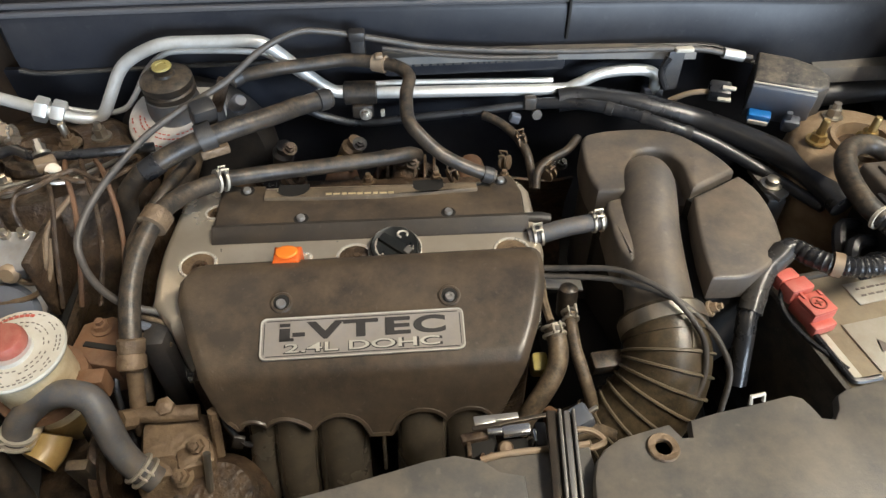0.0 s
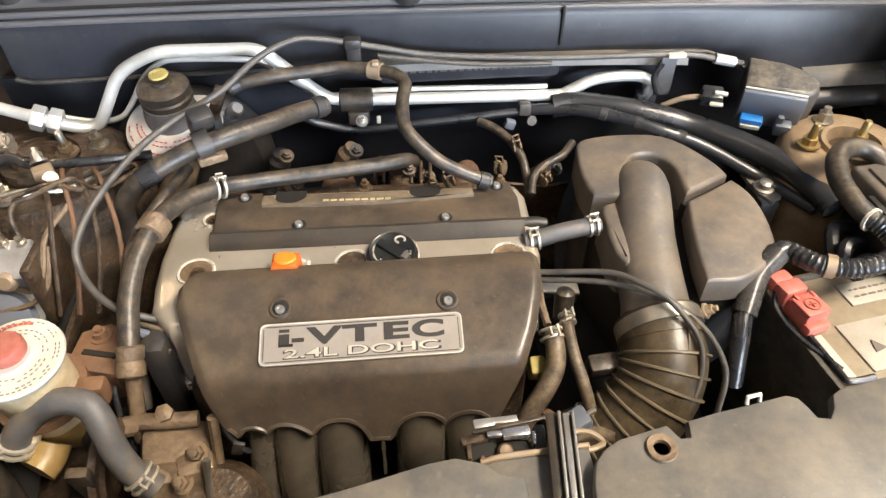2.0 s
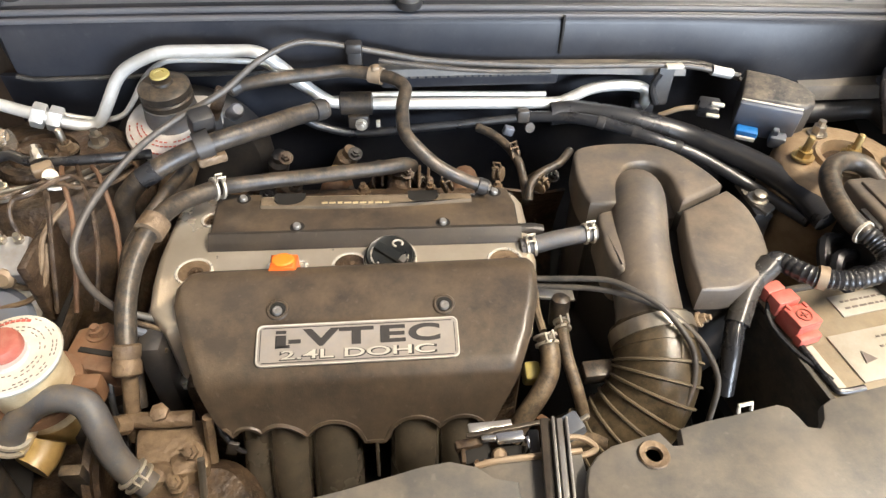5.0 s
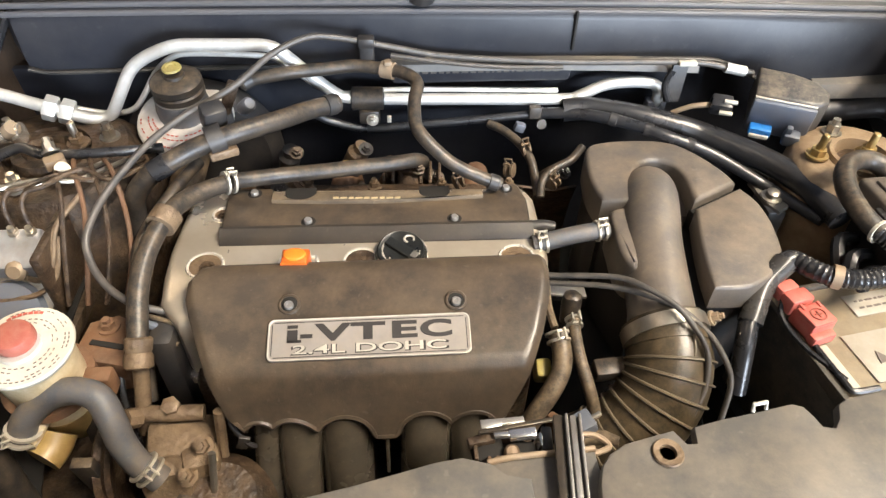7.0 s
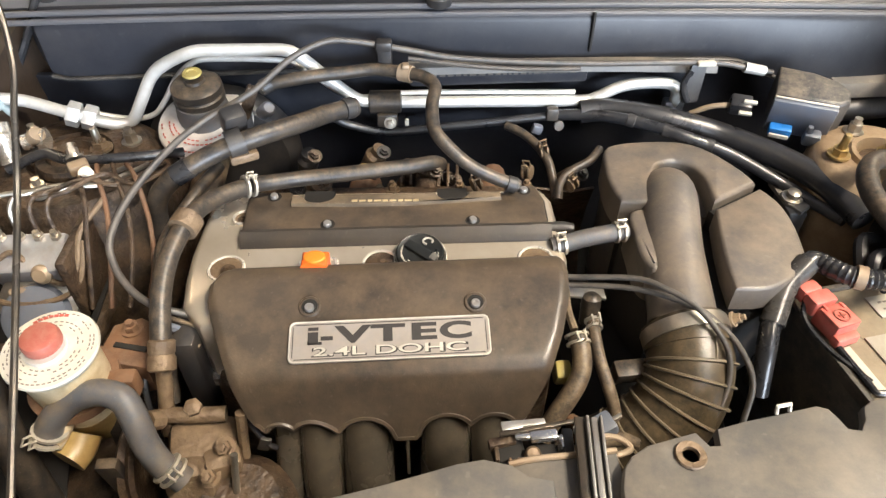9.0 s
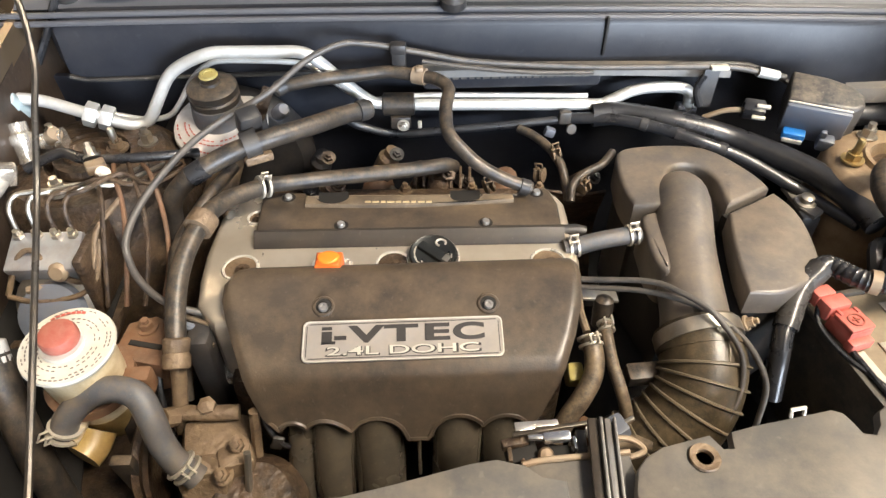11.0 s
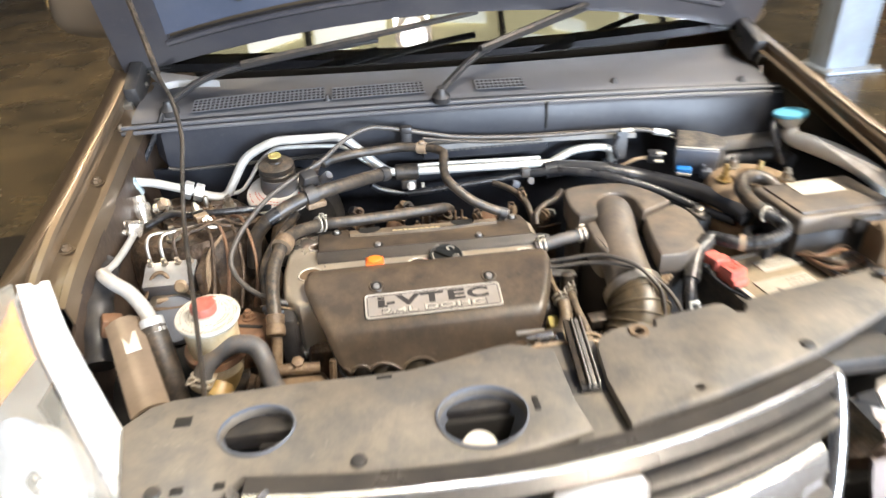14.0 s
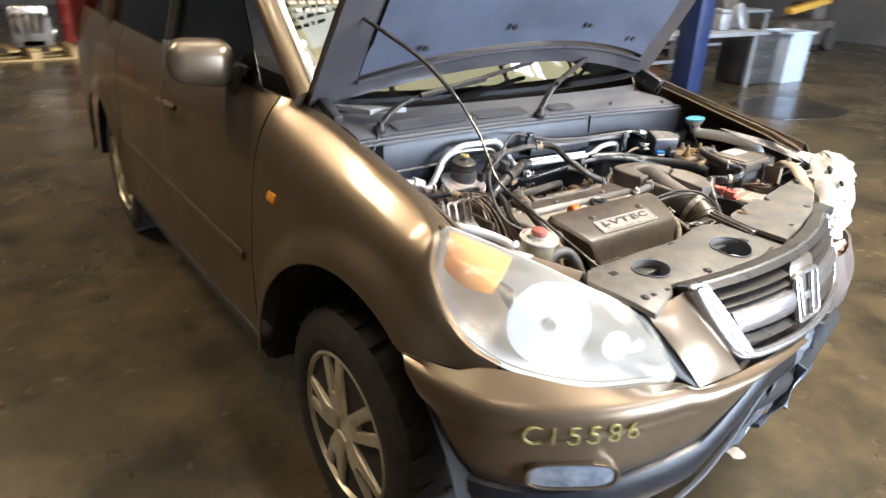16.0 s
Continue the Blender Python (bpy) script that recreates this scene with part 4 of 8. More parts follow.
    # no hole is cut: a near-black sheet gives the vents their shade
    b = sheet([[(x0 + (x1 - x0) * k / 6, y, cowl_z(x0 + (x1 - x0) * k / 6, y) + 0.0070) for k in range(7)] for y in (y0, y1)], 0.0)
    part("vent_shade_backing", b, DARK, g)


vent(-0.545, -0.285, 0.194, 0.238, 30, 4)
vent(-0.270, -0.085, 0.188, 0.230, 21, 4)
vent(0.022, 0.122, 0.186, 0.222, 11, 3)
for x in (-0.28, 0.316, 0.60):
    part("scuttle_clip", lathe([(0.009, 0), (0.007, 0.004), (0.003, 0.010), (0, 0.011)], (x, 0.205, cowl_z(x, 0.205)), (0, -0.2, 1), 10), BLACKP, cowl)


def wiper(px, py, pts, label):
    z = cowl_z(px, py)
    w = part("wiper", tube([(px, py, z + 0.02)] + pts, 0.0115, 8, 6, flat=0.6), BLACKP, car, label)
    part("pivot", lathe([(0.018, 0), (0.018, 0.012), (0.010, 0.02), (0.008, 0.03), (0, 0.031)], (px, py, z), (0, -0.25, 1), 16), BLACKP, w)
    a, b = Vector(pts[-1]), Vector(pts[0])
    d = (a - b).normalized()
    part("blade", tube([a - d * 0.28 + Vector((0, -0.012, 0.012)), a + Vector((0, -0.012, 0.012)), a + d * 0.22 + Vector((0, -0.012, 0.014))], 0.007, 6, 3), RUBBER, w)


wiper(-0.055, 0.165, [(0.03, 0.20, 1.150), (0.16, 0.262, 1.178), (0.28, 0.315, 1.20)], "black wiper arm lying along the screen")
wiper(-0.590, 0.215, [(-0.50, 0.245, 1.135), (-0.342, 0.272, 1.156), (-0.168, 0.300, 1.170)], "black wiper arm lying along the screen")

part("cowl_corner", prism([(-0.655, 0.362), (-0.600, 0.250), (-0.575, 0.262), (-0.490, 0.240), (-0.560, 0.300)], 1.112, 1.126, 0.003), mat("pale_grey_corner_plastic", (0.30, 0.295, 0.29), (0.24, 0.235, 0.23), 0.5, 0, 8, 300, 0.1, 0.3, (0.22, 0.2, 0.17)), cowl, "pale grey corner piece of the scuttle")
part("washer_tube", tube([(-0.600, 0.215, 1.085), (-0.606, 0.195, 1.070), (-0.620, 0.190, 1.044), (-0.640, 0.190, 1.015), (-0.656, 0.175, 0.985), (-0.662, 0.150, 0.950)], 0.0055, 8, 6), GLOSSB, car, "thin black washer tube")

# ---- engine bay shell ----
WINGD = mat("dirty_brown_wing_metal", (0.060, 0.042, 0.032), (0.032, 0.024, 0.020), 0.40, 0.2, 9, 90, 0.5, 0.5, (0.105, 0.072, 0.045), dist=0.002)
# added near-black sheet standing in for the shade at the bottom of the bay
part("bay_shade_sheet", box((-0.08, -0.14, 0.50), (1.06, 0.62, 0.04), 0), DARK, car)
for sx in (-1, 1):
    zs = ((0.652, -0.040), (0.648, -0.07), (0.645, -0.13), (0.635, -0.30), (0.62, -0.5)) if sx < 0 else ((0.825, -0.14), (0.815, -0.17), (0.72, -0.19), (0.66, -0.20), (0.635, -0.30), (0.62, -0.5))
    rows = []
    for i in range(15):
        y = (-0.42 if sx < 0 else -0.27) + (0.80 if sx < 0 else 0.65) * i / 14
        top = lerp_tab(TOPZ, max(y, -0.30)) - 0.012
        rows.append([Vector((sx * (x + 0.008 * noise.noise((y * 9, x * 9, sx))), y, top + dz)) for x, dz in zs])
    # right side: the shade of the deep gap is put into the wing's colour
    part("inner_wing", sheet(rows, 0.006), WINGD if sx < 0 else DARK, car, "dirty brown inner wing" if sx < 0 else "inner wing coloured near-black for the shade it lies in")
    if sx < 0:
        rail = ((0.712, 0.004), (0.704, -0.004), (0.698, -0.022), (0.674, -0.026), (0.667, -0.014), (0.657, -0.016), (0.652, -0.045))
        part("wing_rail", sheet([[Vector((-x, -0.28 + 0.66 * i / 16, lerp_tab(TOPZ, -0.28 + 0.66 * i / 16) - 0.012 + dz)) for x, dz in rail] for i in range(17)], 0.003), PAINT, car, "folded gold-brown painted wing rail")
        for yb in (-0.16, 0.02, 0.20):
            part("rail_bolt", hexnut((-0.686, yb, lerp_tab(TOPZ, yb) - 0.036), 0.008, 0.008), PAINT, car)
    part("wing_flange", tube([(sx * 0.700, -0.28 + 0.64 * k / 6, lerp_tab(TOPZ, -0.28 + 0.64 * k / 6) - 0.004) for k in range(7)], 0.009, 6, 2, flat=0.5), PAINT, car)
    if sx > 0:
        part("wing_flange_inner", tube([(0.672 + 0.010 * k / 6, -0.26 + 0.58 * k / 6, lerp_tab(TOPZ, -0.26 + 0.58 * k / 6) - 0.014) for k in range(7)], 0.006, 6, 2, flat=0.5), PAINT, car)
    tx, ty = (-0.555, 0.035) if sx < 0 else (0.526, -0.026)
    tprof = [(0.16, -0.22), (0.135, -0.10), (0.12, -0.02), (0.10, 0.0), (0.055, 0.004), (0.05, -0.012), (0, -0.012)] if sx < 0 else [(0.098, -0.22), (0.094, -0.10), (0.089, -0.022), (0.080, -0.004), (0.072, 0.0), (0.044, 0.001), (0.041, 0.007), (0.035, 0.007), (0.032, -0.012), (0, -0.012)]
    part("strut_tower", lathe(tprof, (tx, ty, 0.925), (0, -0.05, 1), 32), DIRT if sx < 0 else TOWERT, car, "dirt-caked strut tower with three nuts")
    for a in (0.4, 2.5, 4.6):
        part("strut_nut", hexnut((tx + (0.078 if sx < 0 else 0.058) * math.cos(a + (0 if sx < 0 else 1.4)), ty + (0.078 if sx < 0 else 0.058) * math.sin(a + (0 if sx < 0 else 1.4)), 0.927), 0.009, 0.016), STEEL, car)
    part("strut_cap", lathe([(0.045, 0), (0.043, 0.012), (0.03, 0.014), (0.026, 0.004), (0.012, 0.004), (0.012, 0.025), (0, 0.026)] if sx < 0 else [(0.030, -0.006), (0.028, 0.0), (0.020, 0.002), (0.010, 0.003), (0.010, 0.012), (0, 0.013)], (tx, ty, 0.92), (0, 0, 1), 22), DIRT, car)
    part("chassis_leg", box((sx * 0.50, -0.22, 0.62), (0.10, 0.55, 0.12), 0.01), DIRT, car)
part("cross_member", box((0, -0.49, 0.60), (1.05, 0.05, 0.10), 0.01), DARK, car)
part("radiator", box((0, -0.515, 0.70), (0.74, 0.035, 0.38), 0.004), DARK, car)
# coloured black so that the gap under the cover looks shaded
part("slam_panel", box((-0.02, -0.50, 0.893), (0.96, 0.05, 0.026), 0.005), BLACKP, car)


# ---- wheels ----
def wheel(sx, yc):
    c = Vector((sx * 0.748, yc, 0.339))
    ax = Vector((sx, 0, 0))
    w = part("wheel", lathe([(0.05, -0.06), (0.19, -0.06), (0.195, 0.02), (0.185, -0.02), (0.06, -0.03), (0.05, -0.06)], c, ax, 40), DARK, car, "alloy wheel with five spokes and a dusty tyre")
    ty = [(0.205, -0.10), (0.26, -0.112), (0.31, -0.105), (0.330, -0.088), (0.335, -0.03), (0.335, 0.03), (0.330, 0.068), (0.31, 0.085), (0.26, 0.094), (0.224, 0.088), (0.212, 0.076)]
    part("tyre", lathe(ty, c, ax, 56), TYRE, w)
    tr = bmesh.new()
    for k in range(56):
        a = 2 * math.pi * k / 56
        b = box((0, 0, 0), (0.055, 0.012, 0.009), 0)
        b.transform(Matrix.Translation(c) @ Matrix.Rotation(a, 4, "X") @ pose(sx * (0.045 if k % 2 else -0.04), 0, 0.335, 0, 0, 15 if k % 2 else -15))
        tr = join(tr, b)
    part("tread", tr, TYRE, w, smooth=False, kind="stuff")
    part("rim", lathe([(0.214, 0.072), (0.219, 0.085), (0.212, 0.089), (0.203, 0.07), (0.198, 0.02), (0.205, -0.05), (0.210, 0.02)], c, ax, 56), RIM, w)
    for k in range(5):
        a = 2 * math.pi * k / 5 + 0.3
        pr = [(-0.032, 0.03), (-0.036, 0.08), (-0.056, 0.199), (-0.020, 0.204), (-0.008, 0.11), (0.008, 0.11), (0.020, 0.204), (0.056, 0.199), (0.036, 0.08), (0.032, 0.03)]
        b = prism(pr, 0.0, 0.028, 0.006)
        for v in b.verts:
            v.co.z += 0.05 + 0.018 * math.sin(v.co.y * 14)
        b.transform(Matrix.Translation(c) @ ax.to_track_quat("Z", "Y").to_matrix().to_4x4() @ Matrix.Rotation(a, 4, "Z"))
        part("spoke", b, RIM, w)
    part("hub_cap", lathe([(0.055, 0.05), (0.05, 0.075), (0.034, 0.082), (0.032, 0.078), (0, 0.08)], c, ax, 26), RIM, w)
    part("brake_disc", lathe([(0.14, -0.02), (0.14, 0.0), (0.05, 0.01), (0, 0.01)], c, ax, 30), STEEL, w)
    for k in range(5):
        a = 2 * math.pi * k / 5 + 0.9
        part("wheel_nut", hexnut(c + Vector((sx * 0.062, 0.045 * math.cos(a), 0.045 * math.sin(a))), 0.008, 0.012, ax), STEEL, w)


for sx in (-1, 1):
    for yc in (0.0, 2.62):
        wheel(sx, yc)


# ---- front end: headlamp, bumper, grille ----
def coons(top, bottom, n, m, bulge, out):
    """A bulged patch between two edge lines that run the same way; out is the direction in which it swells."""
    a, b = spline(top, 8), spline(bottom, 8)
    pick = lambda c, t: c[min(int(t * (len(c) - 1)), len(c) - 2)].lerp(c[min(int(t * (len(c) - 1)), len(c) - 2) + 1], t * (len(c) - 1) - min(int(t * (len(c) - 1)), len(c) - 2))
    rows = []
    for j in range(m + 1):
        v = j / m
        rows.append([pick(a, i / n).lerp(pick(b, i / n), v) + Vector(out) * (bulge * max(0.0, math.sin(math.pi * v)) ** 0.7 * max(0.0, math.sin(math.pi * i / n)) ** 0.6) for i in range(n + 1)])
    return rows


hl_top = [(-0.715, -0.275, 0.998), (-0.655, -0.385, 0.975), (-0.58, -0.50, 0.938), (-0.497, -0.622, 0.884), (-0.474, -0.70, 0.792)]
hl_bot = [(-0.752, -0.272, 0.985), (-0.786, -0.315, 0.925), (-0.790, -0.40, 0.845), (-0.742, -0.52, 0.795), (-0.63, -0.635, 0.780), (-0.490, -0.705, 0.784)]
outd = Vector((-0.62, -0.70, 0.35)).normalized()
lamp = part("headlamp", sheet(coons(hl_top, hl_bot, 26, 16, 0.038, outd), 0.003), LENS, car, "large clear headlamp with an amber corner, slightly hazy")
lamp.visible_shadow = False
sh = outd * -0.045
back = [[p + sh for p in row] for row in coons(hl_top, hl_bot, 22, 12, -0.03, outd)]
part("reflector_housing", sheet(back, 0.004), REFL, lamp, "pale mirrored reflector housing")
rim_t, rim_b = [Vector(p) + outd * -0.004 for p in hl_top], [Vector(p) + outd * -0.004 for p in hl_bot]
part("inner_trim", sheet([spline(rim_b, 6), [p + sh for p in spline(rim_b, 6)]], 0.002), REFL, lamp)
# reflector colour on the edge paints its white highlight
part("housing_edge", sheet([spline(rim_t, 6), [p + sh for p in spline(rim_t, 6)]], 0.002), REFL, lamp, "lamp housing edge coloured pale for its white highlight")
part("lamp_bowl", lathe([(0.085, 0.03), (0.080, 0.026), (0.06, 0.0), (0.03, -0.02), (0, -0.025)], (-0.622, -0.488, 0.852), (-0.5, -0.80, 0.25), 32), BOWL, lamp)
part("bulb_shield", lathe([(0.022, 0.0), (0.022, 0.02), (0.012, 0.035), (0, 0.036)], (-0.622, -0.490, 0.852), (-0.5, -0.80, 0.25), 20), CHROME, lamp)
part("small_bowl", lathe([(0.030, 0.014), (0.027, 0.010), (0.015, 0.0), (0, -0.004)], (-0.535, -0.590, 0.822), (-0.3, -0.92, 0.2), 24), BOWL, lamp)
ora_t = [(-0.716, -0.284, 0.990), (-0.686, -0.338, 0.979), (-0.648, -0.402, 0.960)]
ora_b = [(-0.757, -0.322, 0.933), (-0.742, -0.370, 0.910), (-0.708, -0.416, 0.900)]
part("amber_panel", sheet(coons(ora_t, ora_b, 14, 10, 0.016, outd), 0.004), LAMPO, lamp, "amber indicator section")

bump_plan = [(-0.866, -0.28), (-0.862, -0.38), (-0.846, -0.465), (-0.812, -0.545), (-0.745, -0.618), (-0.65, -0.675), (-0.53, -0.715), (-0.40, -0.740), (-0.26, -0.746), (-0.13, -0.738), (-0.01, -0.726)]
plan = spline([Vector((x, y, 0)) for x, y in bump_plan], 8)
ledge = spline([(-0.862, -0.31, 0.772), (-0.842, -0.38, 0.774), (-0.812, -0.445, 0.776), (-0.780, -0.482, 0.790), (-0.742, -0.526, 0.793), (-0.632, -0.638, 0.779), (-0.49, -0.709, 0.783), (-0.425, -0.730, 0.758), (-0.28, -0.731, 0.744), (-0.13, -0.726, 0.736), (-0.01, -0.716, 0.736)], 8)


def along(line, k):
    f = max(0.0, min(1.0, k)) * (len(line) - 1)
    i = min(int(f), len(line) - 2)
    return line[i].lerp(line[i + 1], f - i)


def ledge_z(x):
    """Height of the bumper's upper edge at x."""
    for a, b in zip(ledge, ledge[1:]):
        if a.x <= x <= b.x:
            return a.z + (b.z - a.z) * (x - a.x) / max(1e-6, b.x - a.x)
    return 0.772 if x < -0.5 else ledge[-1].z


def bumper_rows(levels, top=False):
    """Lines along the bumper at the given heights and depths; they begin on the wheel arch and end on the slanting tear."""
    n = 72
    rows = [[along(ledge, i / n) for i in range(n + 1)]] if top else []
    for z, push in levels:
        y0 = -0.07 - math.sqrt(max(0.0, 0.495 ** 2 - (min(z, 0.774) - 0.335) ** 2)) if z < 0.77 else -0.31
        s0 = next(i for i, p in enumerate(plan) if p.y < y0) / (len(plan) - 1)
        row = []
        for i in range(n + 1):
            k = s0 + (1 - s0) * i / n
            p, d = along(plan, k), (along(plan, min(1, k + 0.02)) - along(plan, max(0, k - 0.02))).normalized()
            tear = 0.12 * max(0, p.x + 0.70) + 0.47 * max(0, p.x + 0.37 - 0.012 * noise.noise((p.x * 30, 0, 3)))
            high = min(0.766, ledge_z(p.x) - 0.003)
            low = min(high - 0.022, 0.548 + tear)
            zz = low + (high - low) * (z - 0.53) / 0.236 if top else z + (low - 0.57) * 0.97
            row.append(p + Vector((d.y, -d.x, 0)) * push + Vector((0, 0, zz)))
        rows.append(row)
    return rows


bumper = part("front_bumper", sheet(bumper_rows(((0.766, -0.016), (0.761, -0.008), (0.754, -0.002), (0.744, 0.003), (0.730, 0.005), (0.714, 0.003), (0.702, -0.001), (0.690, -0.006), (0.670, -0.010), (0.635, -0.010), (0.590, -0.014), (0.550, -0.024), (0.536, -0.036), (0.530, -0.050)), True), 0.003), PAINT, car, "gold-brown front bumper with a chalked stock number, broken off at one end")
part("torn_trim", tube([(-0.45, -0.738, 0.478), (-0.35, -0.738, 0.504), (-0.25, -0.732, 0.556), (-0.16, -0.722, 0.612), (-0.07, -0.712, 0.664)], 0.007, 8, 5, flat=0.5), DARKBLUE, bumper, "pale torn edge trim")
part("lower_lip", sheet(bumper_rows(((0.580, -0.034), (0.572, -0.018), (0.555, -0.012), (0.525, -0.014), (0.492, -0.022), (0.474, -0.034), (0.466, -0.055))), 0.006), LIPM, bumper, "black lower bumper lip")
part("wing_filler", sheet(coons([(-0.490, -0.622, 0.891), (-0.456, -0.688, 0.822), (-0.425, -0.729, 0.759)], [(-0.378, -0.630, 0.914), (-0.330, -0.684, 0.832), (-0.280, -0.730, 0.746)], 14, 10, 0.012, (0, -0.7, 0.6)), 0.004), PAINT, bumper)
# black sheet laid into the open gap, its shade given as colour
part("lamp_gap_shade", sheet(coons([(-0.505, -0.612, 0.888), (-0.484, -0.668, 0.835), (-0.470, -0.700, 0.786)], [(-0.492, -0.620, 0.889), (-0.459, -0.682, 0.820), (-0.428, -0.725, 0.756)], 10, 5, -0.006, (0, -0.7, 0.6)), 0.004), BLACKP, bumper, "black sheet standing for the shaded gap beside the headlamp")
fm = pose(-0.682, -0.655, 0.610) @ pose(0, 0, 0, 90, 0, -33)
oval = lambda w, h: [(w * (1 if math.cos(t) > 0 else -1) * abs(math.cos(t)) ** 0.6, h * (1 if math.sin(t) > 0 else -1) * abs(math.sin(t)) ** 0.7) for t in [2 * math.pi * k / 28 for k in range(28)]]
b = prism(oval(0.084, 0.027), -0.02, 0.004, 0.004)
b.transform(fm)
part("fog_lamp", b, FOGM, bumper, "oblong fog lamp")
b = prism(oval(0.092, 0.033), -0.02, 0.007, 0.003, (oval(0.085, 0.0275),))
b.transform(fm)
part("fog_surround", b, PAINT, bumper)
chalk = [(-0.7568, -0.6108), (-0.7246, -0.6343), (-0.6921, -0.6547), (-0.6588, -0.6731), (-0.6234, -0.6886), (-0.5864, -0.7018)]
for ch, (x, y) in zip("C15586", chalk):
    ang = math.degrees(math.atan2(-0.028, 0.038)) if x < -0.70 else (-30 if x < -0.64 else -22)
    lettering(ch, "chalk_mark", bumper, pose(x, y, 0.712) @ pose(0, 0, 0, 90, 0, ang) @ pose(0, 0, 0.006), 0.060, 1.0, GREEND, 0.003, -0.0014)


def quad3(a, b, c, t):
    a, b, c = Vector(a), Vector(b), Vector(c)
    return a * ((1 - t) * (1 - 2 * t)) + b * (4 * t * (1 - t)) + c * (t * (2 * t - 1))


G_TOP = ((-0.368, -0.628, 0.917), (0.0, -0.640, 0.917), (0.346, -0.540, 0.908))
G_BOT = ((-0.270, -0.695, 0.755), (0.02, -0.703, 0.745), (0.335, -0.612, 0.745))


def gp(u, v, out=0.0):
    return quad3(*G_TOP, u).lerp(quad3(*G_BOT, u), v) + Vector((0, -0.9, 0.3)) * out


grille = part("grille", sheet([[gp(u / 20, v / 6, -0.035) for u in range(21)] for v in range(7)], 0.006), BLACKP, car, "chrome-framed slatted radiator grille hanging loose at one end")
us = [k / 24 for k in range(25)]
for v0, h, mt in ((0.165, 0.022, SLATM), (0.285, 0.022, SLATM), (0.80, 0.030, SLATM)):
    part("slat", sheet([[gp(u, v0 - h, -0.03) for u in us], [gp(u, v0 - h * 0.6, 0.002) for u in us], [gp(u, v0 + h * 0.4, 0.008) for u in us], [gp(u, v0 + h, -0.022) for u in us]], 0.005), mt, grille)
part("upper_bar", sheet([[gp(u, -0.03, -0.03) for u in us], [gp(u, -0.02, 0.006) for u in us], [gp(u, 0.035, 0.014) for u in us], [gp(u, 0.060, -0.012) for u in us]], 0.004), SLATM, grille)
frame_pts = [gp(0, 0, 0.01), gp(-0.005, 0.3, 0.012), gp(0.0, 0.65, 0.014), gp(0.03, 0.93, 0.014), gp(0.12, 1.0, 0.014), gp(0.3, 1.0, 0.014), gp(0.5, 1.0, 0.014), gp(0.7, 1.0, 0.014), gp(0.9, 1.0, 0.012), gp(0.98, 0.93, 0.012), gp(1.0, 0.6, 0.012), gp(1.0, 0.25, 0.012), gp(0.99, -0.02, 0.01)]
part("chrome_frame", tube(frame_pts, 0.013, 10, 6, rad=lambda t: 0.80 + 0.75 * max(0, min(1, (0.30 - t) / 0.10))), CHROME, grille, "worn chrome frame")
part("chrome_top", tube([gp(u, -0.015, 0.006) for u in us], 0.0055, 8, 1, False), CHROME, grille, "thin chrome top edge")
part("chrome_side", sheet([[gp(-0.012 + 0.05 * v, v, -0.01), gp(-0.008 + 0.05 * v, v, 0.018), gp(0.026 + 0.05 * v, v, 0.022), gp(0.036 + 0.05 * v, v, 0.0)] for v in [-0.06 + 1.02 * k / 10 for k in range(11)]], 0.004), CHROME, grille, "broad bright chrome side of the frame")
for u0, u1 in ((0.065, 0.40), (0.60, 0.945)):
    uu = [u0 + (u1 - u0) * k / 10 for k in range(11)]
    part("chrome_wing", sheet([[gp(u, 0.375, -0.01) for u in uu], [gp(u, 0.395, 0.016) for u in uu], [gp(u, 0.43, 0.024) for u in uu], [gp(u, 0.55, 0.026) for u in uu], [gp(u, 0.66, 0.016) for u in uu], [gp(u, 0.69, -0.01) for u in uu]], 0.004), CHROME, grille, "bright chrome wing bar")
emc = gp(0.485, 0.52, 0.022)
em = pose(emc.x, emc.y, emc.z, 72, 0, 4)
b = prism([(-0.060, -0.052), (-0.05, -0.064), (0.05, -0.064), (0.060, -0.052), (0.068, 0.07), (0.055, 0.086), (-0.055, 0.086), (-0.068, 0.07)], -0.045, 0.0, 0.008)
b.transform(Matrix.Diagonal((0.88, 1, 1, 1)))
b.transform(em)
badge = part("badge_pad", b, mat("bronze_badge_pad", (0.17, 0.145, 0.118), (0.13, 0.11, 0.09), 0.35, 0.4, 8, 200, 0.1, 0.2), grille)
b = prism([(-0.064, -0.05), (-0.05, -0.060), (0.05, -0.060), (0.064, -0.05), (0.068, 0.048), (0.052, 0.058), (-0.052, 0.058), (-0.068, 0.048)], 0.0, 0.012, 0.004, ([(-0.052, -0.042), (-0.042, -0.049), (0.042, -0.049), (0.052, -0.042), (0.055, 0.04), (0.044, 0.047), (-0.044, 0.047), (-0.055, 0.04)],))
b = join(b, prism([(-0.047, 0.048), (-0.023, 0.048), (-0.015, -0.050), (-0.037, -0.050)], 0.0, 0.011, 0.003), prism([(0.047, 0.048), (0.023, 0.048), (0.015, -0.050), (0.037, -0.050)], 0.0, 0.011, 0.003), box((0, -0.004, 0.004), (0.05, 0.020, 0.008), 0.002))
b.transform(em @ Matrix.Diagonal((0.85, 1, 1, 1)))
part("badge", b, CHROME, grille, "chrome framed maker's badge")

